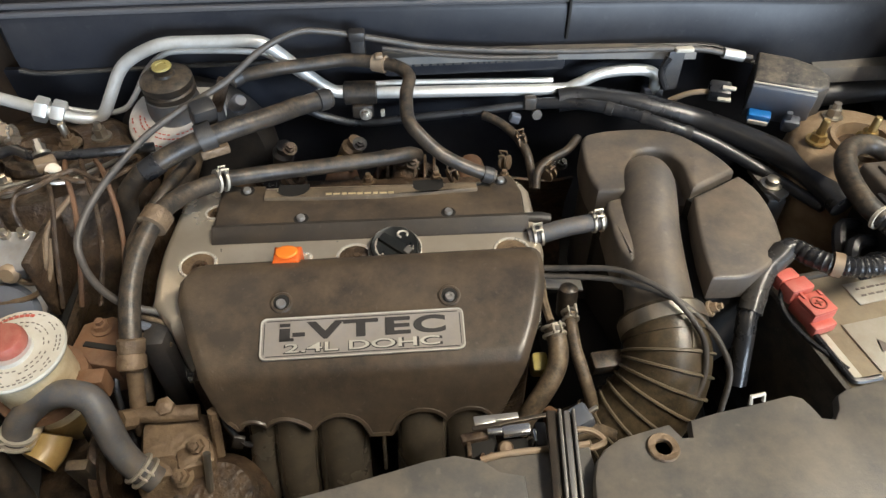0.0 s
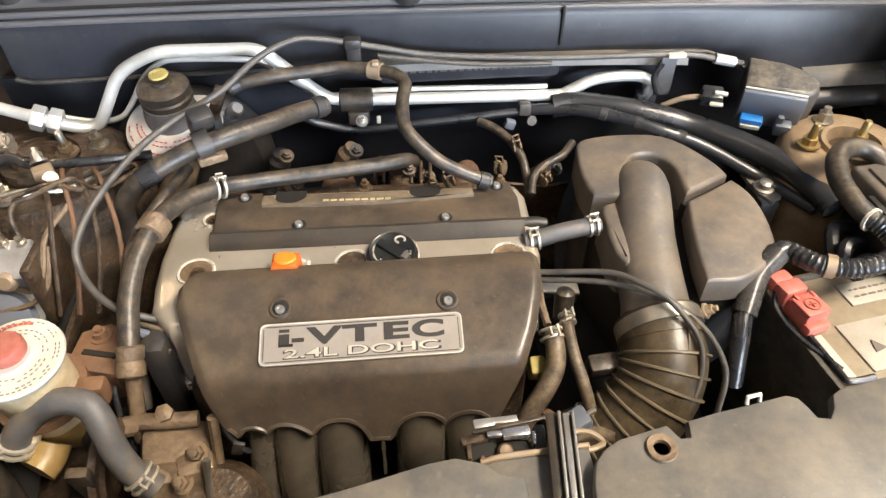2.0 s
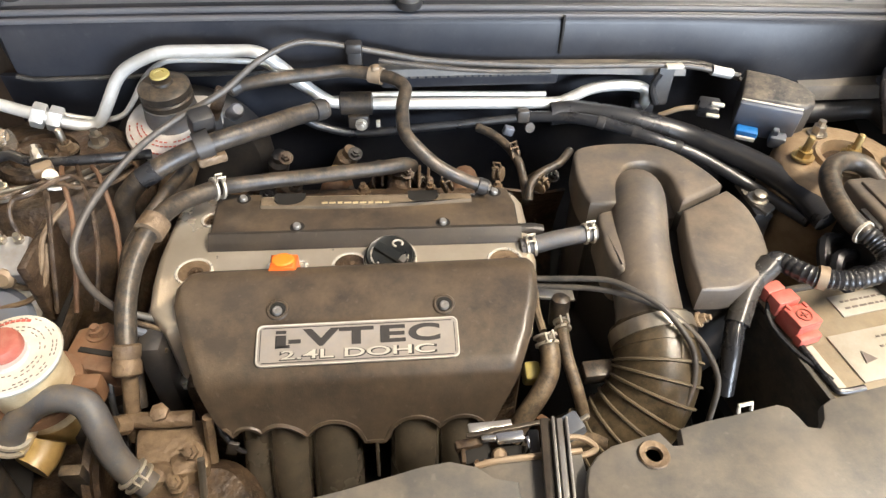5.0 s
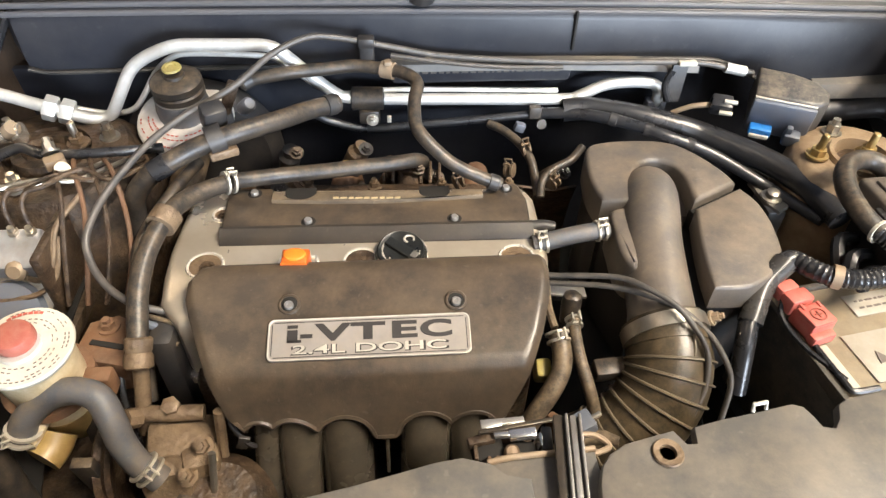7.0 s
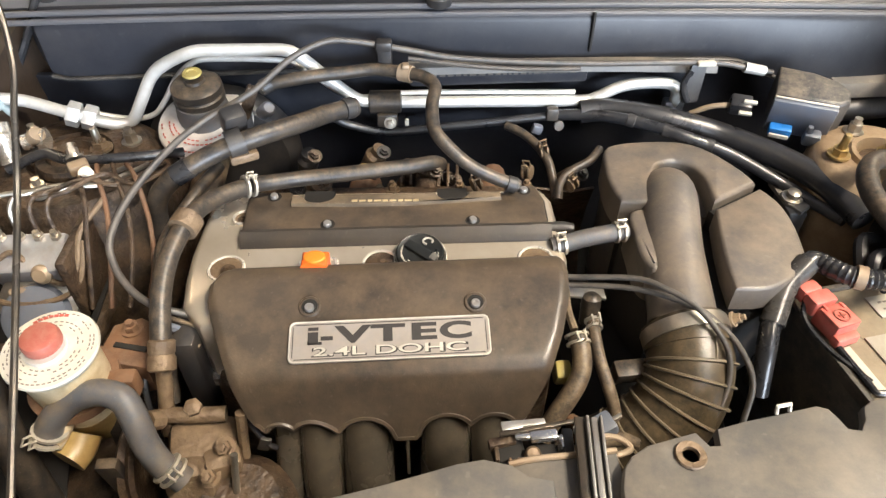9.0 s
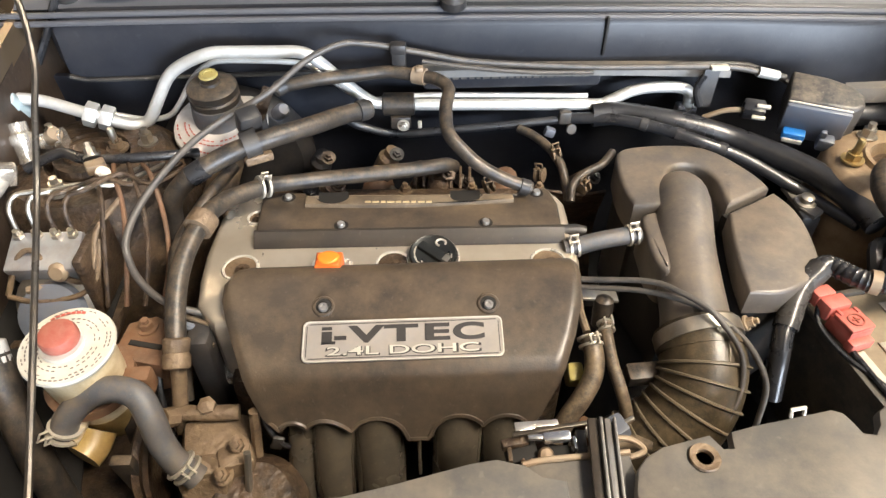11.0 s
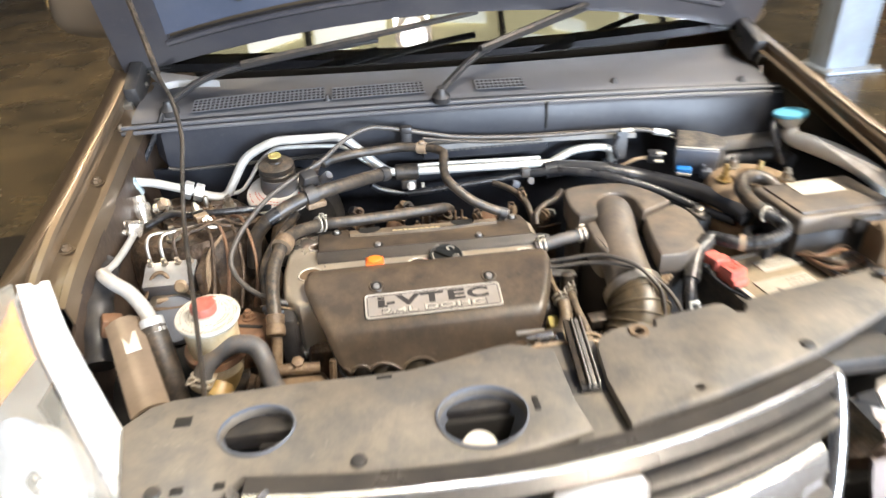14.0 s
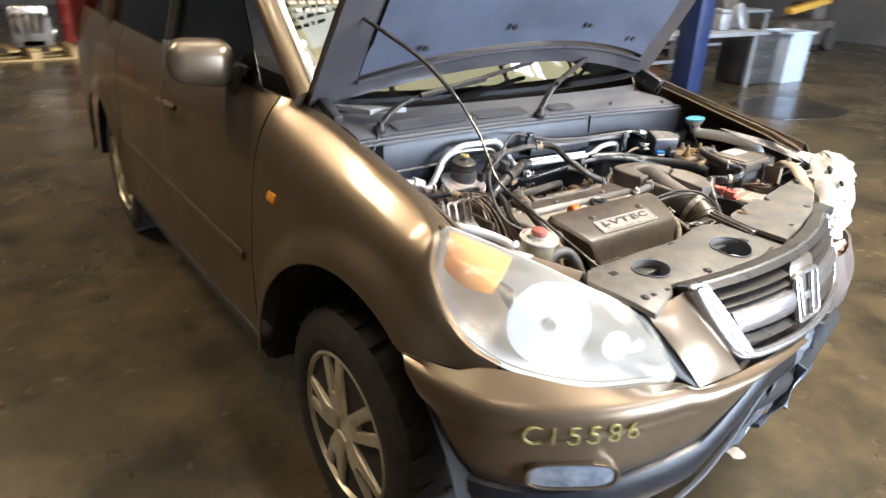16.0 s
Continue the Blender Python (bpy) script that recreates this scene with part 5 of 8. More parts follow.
# smashed corner: white lamp shell, torn bumper end, hanging brackets
rows = coons([(0.705, -0.312, 0.966), (0.600, -0.398, 0.900), (0.520, -0.470, 0.842), (0.445, -0.532, 0.792)], [(0.768, -0.330, 0.984), (0.735, -0.430, 0.965), (0.715, -0.466, 0.870), (0.655, -0.500, 0.768)], 22, 14, 0.018, (-0.2, -0.8, 0.5))
for j, row in enumerate(rows):
    for i, p in enumerate(row):
        rim = 1.0 if j in (0, len(rows) - 1) or i in (0, len(row) - 1) else 0.0
        fold = abs(noise.noise((i * 0.30 + j * 0.16, j * 0.34, 4))) - 0.2
        p += Vector((0.008 * noise.noise((i * 0.33, j * 0.42, 1)) + 0.012 * rim * noise.noise((i * 1.3, j * 1.3, 2)), 0.040 * fold + 0.010 * noise.noise((i * 0.9, j * 0.8, 6)), 0.008 * noise.noise((i * 0.26, j * 0.28, 9)) + 0.014 * rim * noise.noise((i * 1.1, j * 1.2, 7))))
smash = part("broken_headlamp", sheet(rows, 0.006), WHITEB, car, "smashed white headlamp shell with torn edges")
part("torn_shell", sheet([[Vector((0.445 + 0.19 * u, -0.540 + 0.035 * u, 0.795 - 0.035 * u - 0.050 * v + 0.010 * noise.noise((u * 6, v * 4, 5)))) + Vector((0, -0.012 * math.sin(v * 3.0) + 0.010 * noise.noise((u * 7, v * 5, 7)), 0)) for u in [k / 14 for k in range(15)]] for v in [k / 6 for k in range(7)]], 0.004), mat("pinkish_torn_plastic", (0.60, 0.46, 0.40), (0.48, 0.34, 0.29), 0.4, 0, 14, 80, 0.4, 0.25, (0.5, 0.4, 0.3)), smash, "pinkish torn lower edge")
for i, j, r in ((5, 4, 0.016), (9, 6, 0.011), (14, 9, 0.013), (17, 5, 0.009)):
    # holes as near-black patches on the shell, shade by colour only
    part("shell_hole_shade", lathe([(r, 0.004), (r * 0.8, 0.010), (0, 0.010)], rows[j][i], (0.1, -0.8, 0.6), 5), DARK, smash, smooth=False)
rows = [[Vector((0.41 + 0.36 * u + 0.02 * v, -0.575 + 0.14 * u * u + 0.07 * v * v - 0.04 * math.sin(v * 3.1) + 0.008 * noise.noise((u * 6, v * 5, 3)), 0.775 - 0.31 * v - 0.02 * u + 0.012 * noise.noise((u * 5, v * 3, 8)))) for u in [k / 12 for k in range(13)]] for v in [k / 10 for k in range(11)]]
torn = part("torn_bumper_end", sheet(rows, 0.006), mat("scraped_paint", (0.17, 0.135, 0.12), (0.22, 0.19, 0.185), 0.36, 0.4, 8, 100, 0.3, 0.3), car, "scraped torn bumper corner")
part("fog_pocket", lathe([(0.072, 0.0), (0.066, 0.012), (0.055, 0.005), (0.045, -0.03), (0.06, -0.05)], (0.640, -0.492, 0.508), (0.25, -0.95, 0.1), 26), BLACKP, torn)
part("fog_lamp", lathe([(0.0, 0.0), (0.04, 0.0), (0.045, -0.02), (0, -0.03)], (0.640, -0.490, 0.508), (0.25, -0.95, 0.1), 22), FOGM, torn)
debris = mat("blue_grey_torn_sheet", (0.155, 0.190, 0.245), (0.070, 0.085, 0.115), 0.4, 0.3, 12, 100, 0.4, 0.3)
for k, pts in enumerate((((0.16, -0.68, 0.70), (0.22, -0.66, 0.60), (0.24, -0.64, 0.50), (0.14, -0.66, 0.44)), ((0.27, -0.64, 0.68), (0.30, -0.62, 0.57), (0.40, -0.60, 0.52)), ((0.10, -0.70, 0.60), (0.05, -0.69, 0.50), (-0.03, -0.68, 0.46)), ((0.36, -0.60, 0.66), (0.44, -0.585, 0.56), (0.56, -0.575, 0.53)))):
    part("torn_bracket", tube(pts, 0.022, 8, 5, rad=lambda t: 0.8 + 0.4 * math.sin(t * 13 + k), flat=0.35), debris if k % 2 == 0 else BLACKP, car, "bent torn bracket hanging under the grille")
la, lb = spline([(0.10, -0.68, 0.71), (0.0, -0.70, 0.62), (-0.11, -0.70, 0.53), (-0.20, -0.69, 0.45)], 8), spline([(0.25, -0.645, 0.665), (0.29, -0.63, 0.57), (0.18, -0.64, 0.49), (-0.04, -0.65, 0.41)], 8)
part("torn_splash_shield", sheet([[la[i].lerp(lb[i], k / 8) + Vector((0.012 * noise.noise((i * 0.4, k * 0.5, 2)), 0.035 * noise.noise((i * 0.25, k * 0.4, 8)), 0.014 * noise.noise((i * 0.4, k * 0.5, 5)))) for k in range(9)] for i in range(len(la))], 0.004), debris, car, "crumpled blue-grey plastic hanging under the grille")
part("crash_bar", tube([(-0.55, -0.60, 0.56), (0.0, -0.655, 0.56), (0.5, -0.56, 0.56)], 0.05, 10, 6), DARK, car)


# ---- radiator shroud cover ----
def cover_tilt(x, y):
    return 0.004 * noise.noise((x * 6, y * 6, 2)) - 0.25 * max(0, -0.555 - y) * (1 + 0.3 * x)


shroud = thing("radiator_cover", (-0.2, -0.52, 0.92), "dusty grey plastic radiator cover with two oval holes", "cover")
left = [(-0.527, -0.50), (-0.500, -0.472), (-0.476, -0.463), (-0.400, -0.459), (-0.316, -0.458), (-0.235, -0.459), (-0.181, -0.457), (-0.140, -0.449), (-0.106, -0.441), (-0.070, -0.432), (-0.047, -0.429), (-0.023, -0.436), (-0.010, -0.447), (0.010, -0.452), (0.010, -0.545), (0.02, -0.59), (-0.06, -0.607), (-0.116, -0.612), (-0.25, -0.606), (-0.375, -0.592), (-0.40, -0.615), (-0.49, -0.645), (-0.505, -0.60)]
h1, h2 = ring(-0.366, -0.532, 0.042, 0.036, 22), ring(-0.104, -0.553, 0.052, 0.042, 24)
part("left_panel", prism(left, 0.909, 0.921, 0.004, (h1, h2), 2, cover_tilt), GREYP, shroud)
right = [(0.066, -0.462), (0.072, -0.444), (0.082, -0.433), (0.098, -0.424), (0.125, -0.418), (0.144, -0.414), (0.152, -0.428), (0.160, -0.428), (0.163, -0.412), (0.190, -0.406), (0.228, -0.400), (0.262, -0.394), (0.272, -0.398), (0.277, -0.409), (0.280, -0.419), (0.290, -0.421), (0.298, -0.412), (0.304, -0.398), (0.315, -0.392), (0.42, -0.372), (0.50, -0.355), (0.585, -0.332), (0.56, -0.385), (0.49, -0.445), (0.41, -0.485), (0.327, -0.522), (0.19, -0.566), (0.06, -0.598), (0.058, -0.52)]
part("right_panel", prism(right, 0.909, 0.921, 0.004, (ring(0.131, -0.4375, 0.0066, 0.0066, 14), ring(0.162, -0.552, 0.006, 0.005, 10)), 2, lambda x, y: 0.012 * max(0, x - 0.1) - 0.05 * max(0, x - 0.4)), GREYP, shroud, "bent right-hand cover panel")
part("hole_collar", lathe([(0.0125, 0.0), (0.0140, 0.003), (0.0130, 0.0045), (0.0075, 0.004), (0.0068, 0.0)], (0.131, -0.4375, 0.920), (0, 0, 1), 20), CASTD, shroud)
for (cx, cy, rx, ry) in ((-0.366, -0.532, 0.042, 0.036), (-0.104, -0.553, 0.052, 0.042)):
    a, b = ring(cx, cy, rx + 0.001, ry + 0.001, 26), ring(cx, cy - 0.006, rx * 0.93, ry * 0.93, 26)
    rows = [[(x, y, 0.924 + cover_tilt(x, y)) for x, y in a + a[:1]], [(x, y, 0.90) for x, y in a + a[:1]], [(x, y, 0.852) for x, y in b + b[:1]]]
    part("hole_sleeve", sheet(rows, 0.002), DARKBLUE, shroud, "blue-grey sleeve inside the hole")
part("bung", lathe([(0.0, 0.0), (0.020, 0.002), (0.024, -0.01), (0.018, -0.03), (0, -0.03)], (-0.112, -0.582, 0.900), (0.1, -0.2, 1), 18), LABELW, shroud)
for x, y, w, d in ((-0.038, -0.545, 0.008, 0.022), (-0.455, -0.505, 0.020, 0.016), (-0.445, -0.60, 0.014, 0.010), (-0.40, -0.60, 0.012, 0.009), (-0.215, -0.468, 0.02, 0.006)):
    # slots are near-black patches, painted for the shade inside them
    part("slot", box((x, y, 0.9205 + cover_tilt(x, y)), (w, d, 0.003), 0.001), DARK, shroud)
for x, y in ((-0.47, -0.60), (-0.25, -0.592), (0.33, -0.505), (0.53, -0.37)):
    part("push_clip", lathe([(0.010, 0), (0.008, 0.003), (0.003, 0.004), (0, 0.004)], (x, y, 0.921 + (cover_tilt(x, y) if x < 0.05 else 0.012 * max(0, x - 0.1))), (0, 0, 1), 14), BLACKP, shroud)
part("white_clip", tube([(0.222, -0.401, 0.922), (0.222, -0.398, 0.929), (0.235, -0.396, 0.929), (0.235, -0.399, 0.922)], 0.0020, 6, 2, False), LABELW, shroud)

STEELB = mat("worn_bright_steel", (0.42, 0.41, 0.39), (0.30, 0.28, 0.26), 0.32, 0.6, 18, 300, 0.1, 0.3, (0.25, 0.2, 0.14))
RUNNERD = mat("grimy_dark_steel", (0.045, 0.038, 0.032), (0.080, 0.066, 0.052), 0.32, 0.5, 20, 300, 0.2, 0.4, (0.15, 0.11, 0.07))
# bonnet catch
latch = thing("bonnet_latch", (0.035, -0.45, 0.90), "worn steel bonnet catch with a bare metal rail and grease", "latch")
LM = pose(0.0452, -0.4600, 0.918, 2, 0, -6.4)


def lpart(name, b, mt, label=""):
    b.transform(LM)
    return part(name, b, mt, latch, label)


lpart("rail", join(box((-0.0030, 0, 0.002), (0.0030, 0.130, 0.010), 0.0012), box((0.0035, 0, 0.001), (0.0060, 0.130, 0.006), 0.0014), box((0.0090, 0, 0.003), (0.0025, 0.130, 0.010), 0.001)), STEELB, "bright worn steel rail")
lpart("back_plate", box((-0.0005, 0, -0.005), (0.026, 0.132, 0.006), 0.002), BLACKP)
lpart("rail_side", box((-0.0095, 0.004, -0.001), (0.009, 0.124, 0.005), 0.0012), RUNNERD, "grimy dark side strip")
part("latch_base", prism([(-0.022, -0.429), (-0.006, -0.426), (0.030, -0.424), (0.074, -0.421), (0.078, -0.60), (0.0, -0.605), (-0.012, -0.50)], 0.892, 0.9045, 0.003), GREYP, latch, "dusty grey panel under the catch")
part("base_edge", tube([(-0.024, -0.428, 0.9045), (-0.004, -0.4245, 0.9055), (0.030, -0.4225, 0.9055), (0.074, -0.4195, 0.9045)], 0.0030, 8, 4), TAN, latch)
part("striker_plate", join(box((-0.005, -0.386, 0.902), (0.042, 0.007, 0.003), 0.001, (0, 4, 5)), box((-0.016, -0.3895, 0.9035), (0.020, 0.006, 0.002), 0.0008, (8, 4, 8))), STEELB, latch, "bright worn striker plate")
part("catch_lever", box((0.008, -0.3915, 0.9030), (0.074, 0.0045, 0.003), 0.001, (0, 2, 9)), RUNNERD, latch)
part("catch_hook", join(box((0.012, -0.3995, 0.9010), (0.026, 0.010, 0.008), 0.002, (0, 0, 4)), box((-0.007, -0.3990, 0.9005), (0.016, 0.006, 0.006), 0.002, (0, 0, 0)), box((0.0262, -0.4060, 0.8930), (0.0035, 0.013, 0.020), 0.001, (0, 12, 0))), CHROME, latch, "bright bare catch hook")
# near-black blocks that paint the shaded cavity behind the hook
part("catch_cavity_shade", join(box((0.012, -0.412, 0.884), (0.024, 0.020, 0.018), 0.003), box((-0.020, -0.407, 0.884), (0.030, 0.020, 0.014), 0.003, (0, 0, 8))), DARK, latch)
part("catch_bracket", join(box((-0.026, -0.399, 0.892), (0.026, 0.009, 0.010), 0.002, (0, 0, 10)), box((-0.032, -0.409, 0.885), (0.004, 0.018, 0.020), 0.001)), DIRT, latch)
part("cheek_plate", box((0.0335, -0.4050, 0.8980), (0.010, 0.024, 0.010), 0.002, (0, 0, -5)), BLACKP, latch)
part("spring", tube([(-0.022 + 0.0020 * k, -0.4200 + 0.004 * math.sin(k * 1.6), 0.8930 + 0.004 * math.cos(k * 1.6)) for k in range(12)], 0.0011, 6, 3), RUST, latch)
part("pivot_bolt", lathe([(0.0075, 0.0), (0.0075, 0.003), (0.0055, 0.0055), (0, 0.006)], (0.0005, -0.4130, 0.8930), (0, -0.4, 1), 14), CASTD, latch)
part("release_cable", tube([(0.058, -0.408, 0.897), (0.068, -0.402, 0.899), (0.082, -0.405, 0.899), (0.090, -0.414, 0.897), (0.078, -0.420, 0.898), (0.060, -0.420, 0.897)], 0.0030, 8, 6), TAN, latch)

# ---- the engine ----
engine = thing("engine", (-0.14, -0.15, 0.55), "transverse engine with dusty plastic covers and bare aluminium cam cover", "engine")
part("block", box((-0.14, -0.13, 0.66), (0.40, 0.26, 0.30), 0.02), DIRT, engine)
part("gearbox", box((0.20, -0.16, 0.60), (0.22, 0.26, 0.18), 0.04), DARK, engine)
# cam cover, rounded at its left-hand end
SATIN = mat("satin_cast_aluminium", (0.74, 0.655, 0.53), (0.64, 0.555, 0.435), 0.30, 0.68, 7, 600, 0.15, 0.25, (0.44, 0.335, 0.21), rvar=0.14)
MACH = mat("machined_bright_rim", (0.92, 0.87, 0.77), (0.84, 0.78, 0.68), 0.28, 0.5, 20, 500, 0.1, 0.15)
vc = [(-0.372, -0.165), (-0.374, -0.120), (-0.371, -0.070), (-0.368, -0.035), (-0.360, -0.012), (-0.345, -0.002), (0.074, -0.016), (0.084, -0.04), (0.084, -0.150), (0.078, -0.185), (0.0, -0.235), (-0.34, -0.235), (-0.366, -0.205)]
cam_cover = part("cam_cover", prism(vc, 0.78, 0.888, 0.012, (), 4), SATIN, engine, "bare cast aluminium cam cover")
part("cover_flange", prism([(x * 1.02 + 0.003, y * 1.03) for x, y in vc], 0.785, 0.797, 0.003), ALU, cam_cover)
for x, y, floor_mt in ((-0.325, -0.150, CASTD), (-0.142, -0.151, DIRT), (0.044, -0.155, CASTD), (-0.320, -0.058, CASTD)):
    r = 0.0225 if y < -0.1 else 0.014
    part("bolt_well", lathe([(r, -0.006), (r, 0.001), (r - 0.001, 0.0026), (r - 0.003, 0.0026), (r - 0.004, 0.0008)], (x, y, 0.888), (0, 0, 1), 30, False), MACH, cam_cover, "bright machined well rim")
    part("well_floor", lathe([(r - 0.0035, 0), (0, 0.0006)], (x, y, 0.8886), (0, 0, 1), 22), floor_mt, cam_cover)
    part("well_bolt", hexnut((x + 0.003, y - 0.004, 0.8890), 0.0062, 0.005), DIRT, cam_cover)

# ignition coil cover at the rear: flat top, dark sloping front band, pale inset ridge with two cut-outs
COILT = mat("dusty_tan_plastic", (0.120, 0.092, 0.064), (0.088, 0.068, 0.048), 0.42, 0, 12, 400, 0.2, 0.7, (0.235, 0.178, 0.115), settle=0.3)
BANDM = mat("dark_sloped_plastic", (0.026, 0.023, 0.021), (0.040, 0.034, 0.029), 0.36, 0, 10, 400, 0.15, 0.4, (0.085, 0.064, 0.044))
rc = [(-0.314, -0.095), (-0.309, -0.099), (-0.18, -0.1005), (0.060, -0.106), (0.068, -0.102), (0.070, -0.060), (0.064, -0.032), (0.058, -0.026), (0.024, -0.024), (0.018, -0.040), (-0.254, -0.034), (-0.260, -0.022), (-0.308, -0.020), (-0.316, -0.028)]
coil_cover = part("coil_cover", prism(rc, 0.872, 0.901, 0.004, (), 3), COVER, engine, "dusty black coil cover with a worn mark")
part("front_band", sheet([[Vector((-0.315 + 0.385 * k / 16, y - 0.0065 * k / 16, z)) for k in range(17)] for y, z in ((-0.096, 0.898), (-0.100, 0.8985), (-0.106, 0.894), (-0.113, 0.889), (-0.1145, 0.886))], 0.003), BANDM, coil_cover, "dark sloping front band")
notch = lambda cx, y, r: [(cx + r * math.cos(a), y - r * 0.75 * math.sin(a)) for a in [math.pi - math.pi * k / 12 for k in range(13)]]
ridge = [(-0.257, -0.054), (-0.257, -0.0375)] + notch(-0.222, -0.0380, 0.021) + notch(-0.049, -0.0420, 0.0215) + [(0.013, -0.0435), (0.013, -0.0565), (-0.108, -0.0610), (-0.183, -0.0590)]
part("ridge", prism(ridge, 0.897, 0.9065, 0.0016), COILT, coil_cover, "pale dusty inset ridge")
for cx, y in ((-0.222, -0.0375), (-0.049, -0.0415)):
    # dark fill that paints the cut-out's shaded depth
    part("cut_out_shade", prism(notch(cx, y + 0.002, 0.0195) + [(cx + 0.0195, y + 0.012), (cx - 0.0195, y + 0.012)], 0.880, 0.9022, 0), DARK, coil_cover)
GOLDM = mat("worn_gold_mark", (0.72, 0.58, 0.34), (0.60, 0.47, 0.27), 0.4, 0.5, 40, 300, 0.1)
for k, w in enumerate((0.0075, 0.0085, 0.0060, 0.0095, 0.0070, 0.0085, 0.0060, 0.0090, 0.0075)):
    part("maker_mark", box((-0.1755 + 0.0098 * k, -0.0535 - 0.00045 * k, 0.9068), (w, 0.0030 if k % 2 else 0.0038, 0.0010), 0.0004), GOLDM, coil_cover, "worn golden mark", smooth=False)
for x, y in ((-0.208, -0.0925), (-0.027, -0.0955), (-0.281, -0.034), (0.045, -0.039)):
    # flush dark disc, the hole's shade as colour
    part("bolt_hole_shade", lathe([(0.0092, 0), (0, 0.0003)], (x, y + 0.001, 0.9012), (0, 0, 1), 22), DARK, coil_cover)
    part("cover_bolt", lathe([(0.0052, 0.0), (0.0052, 0.003), (0.0042, 0.0048), (0.0020, 0.0052), (0, 0.0046)], (x, y, 0.9015), (0, -0.1, 1), 14), STEELB, coil_cover, "small silver bolt")

# oil filler cap
OCM = pose(-0.0945, -0.145, 0.889) @ pose(0, 0, 0, 11, 0, 0)


def ocpart(name, b, mt, par, label="", smooth=True):
    b.transform(OCM)
    return part(name, b, mt, par, label, smooth)


CAPB = mat("clean_black_cap_plastic", (0.010, 0.011, 0.011), (0.016, 0.017, 0.016), 0.30, 0, 30, 400, 0.1, 0.12, (0.06, 0.055, 0.045))
cap = ocpart("oil_filler_cap", lathe([(0.024, -0.004), (0.0285, 0.002), (0.0290, 0.0105), (0.0270, 0.0128), (0.0255, 0.0118), (0.0, 0.0116)], (0, 0, 0), (0, 0, 1), 44), CAPB, engine, "black oil filler cap with a moulded grip and pale print")
ocpart("boss_ring", lathe([(0.0298, -0.004), (0.0302, 0.0035), (0.0310, 0.0046), (0.0320, 0.0040), (0.0324, -0.006)], (0, 0, 0), (0, 0, 1), 48, False), MACH, cap, "bright machined boss round the cap")
b = prism([(-0.021, -0.0055), (0.017, -0.0070), (0.022, -0.005), (0.022, 0.005), (0.017, 0.0070), (-0.021, 0.0055)], 0.0105, 0.0165, 0.002)
b.transform(pose(0.001, 0.0, 0, 0, 0, -38))
ocpart("grip", b, CAPB, cap)
b = box((0.0185, 0, 0.0172), (0.008, 0.009, 0.0012), 0.0004)
b.transform(pose(0.001, 0.0, 0, 0, 0, -38))
ocpart("grip_end", b, GREYP, cap)
ocpart("can_symbol", tube([(0.0100 + 0.0058 * math.cos(a * 0.5 - 0.6), 0.0150 + 0.0048 * math.sin(a * 0.5 - 0.6), 0.0124) for a in range(0, 11)], 0.0014, 5, 2), LETTERW, cap)
b = bmesh.new()
for k in range(22):
    a = math.pi * (0.86 + 0.052 * k)
    b = join(b, box((0.0222 * math.cos(a), 0.0222 * math.sin(a), 0.0122), (0.0028, 0.0022 if k % 3 else 0.0012, 0.0006), 0, (0, 0, math.degrees(a) + 90)))
    if k % 4 and k > 6:
        b = join(b, box((0.0180 * math.cos(a), 0.0180 * math.sin(a), 0.0122), (0.0022, 0.0014, 0.0006), 0, (0, 0, math.degrees(a) + 90)))
ocpart("print", b, LETTERW, cap, "", False)

# orange plug in the gap of the front cover
part("cap_pocket", prism([(-0.240, -0.174), (-0.193, -0.175), (-0.192, -0.145), (-0.197, -0.139), (-0.235, -0.138), (-0.240, -0.144)], 0.884, 0.8905, 0.002, ([(-0.2355, -0.171), (-0.1975, -0.172), (-0.197, -0.1435), (-0.2355, -0.1425)],)), MACH, engine, "bright machined rim round the orange cap")
# body darker than its top: the front face's shade is in the colour
plug = part("orange_cap", prism([(-0.2315, -0.1785), (-0.2010, -0.1795), (-0.2002, -0.1545), (-0.2312, -0.1535)], 0.884, 0.9165, 0.005, (), 3), mat("shaded_orange_plastic", (0.66, 0.105, 0.008), (0.56, 0.085, 0.007), 0.36, 0, 30, 300, 0.08, 0.15, (0.5, 0.22, 0.07)), engine, "bright orange plastic cap with a raised lip")
part("cap_top", prism(ring(-0.2158, -0.1660, 0.0128, 0.0098, 24), 0.9145, 0.9190, 0.0016, (), 3), ORANGE, plug, "raised oval top")

# front cover with its badge
ARCH = ((-0.249, 0.017), (-0.213, 0.026), (-0.161, 0.031), (-0.073, 0.031), (-0.022, 0.029))


def scallop(x):
    h = 0.0
    for c, r in ARCH:
        d = abs(x - c)
        if d < r:
            h = max(h, math.sqrt(r * r - d * d) * 0.85)
    return h


prof = [(-0.172, 0.898, -0.308, 0.066), (-0.1735, 0.905, -0.312, 0.0675), (-0.180, 0.9085, -0.3205, 0.0685), (-0.195, 0.9085, -0.3270, 0.0690), (-0.215, 0.905, -0.3265, 0.0670), (-0.235, 0.900, -0.3205, 0.0625), (-0.265, 0.890, -0.3090, 0.0530), (-0.290, 0.8815, -0.2990, 0.0420), (-0.299, 0.877, -0.2955, 0.0380), (-0.3045, 0.870, -0.2925, 0.0345), (-0.311, 0.852, -0.2870, 0.0270), (-0.322, 0.825, -0.2815, 0.0130), (-0.332, 0.800, -0.2760, 0.0020)]
nx = 92
rows = []
for j, (y, z, xa, xb) in enumerate(prof):
    row = []
    for i in range(nx + 1):
        k = i / nx
        x = xa + (xb - xa) * k
        e = min(k, 1 - k) * (xb - xa)
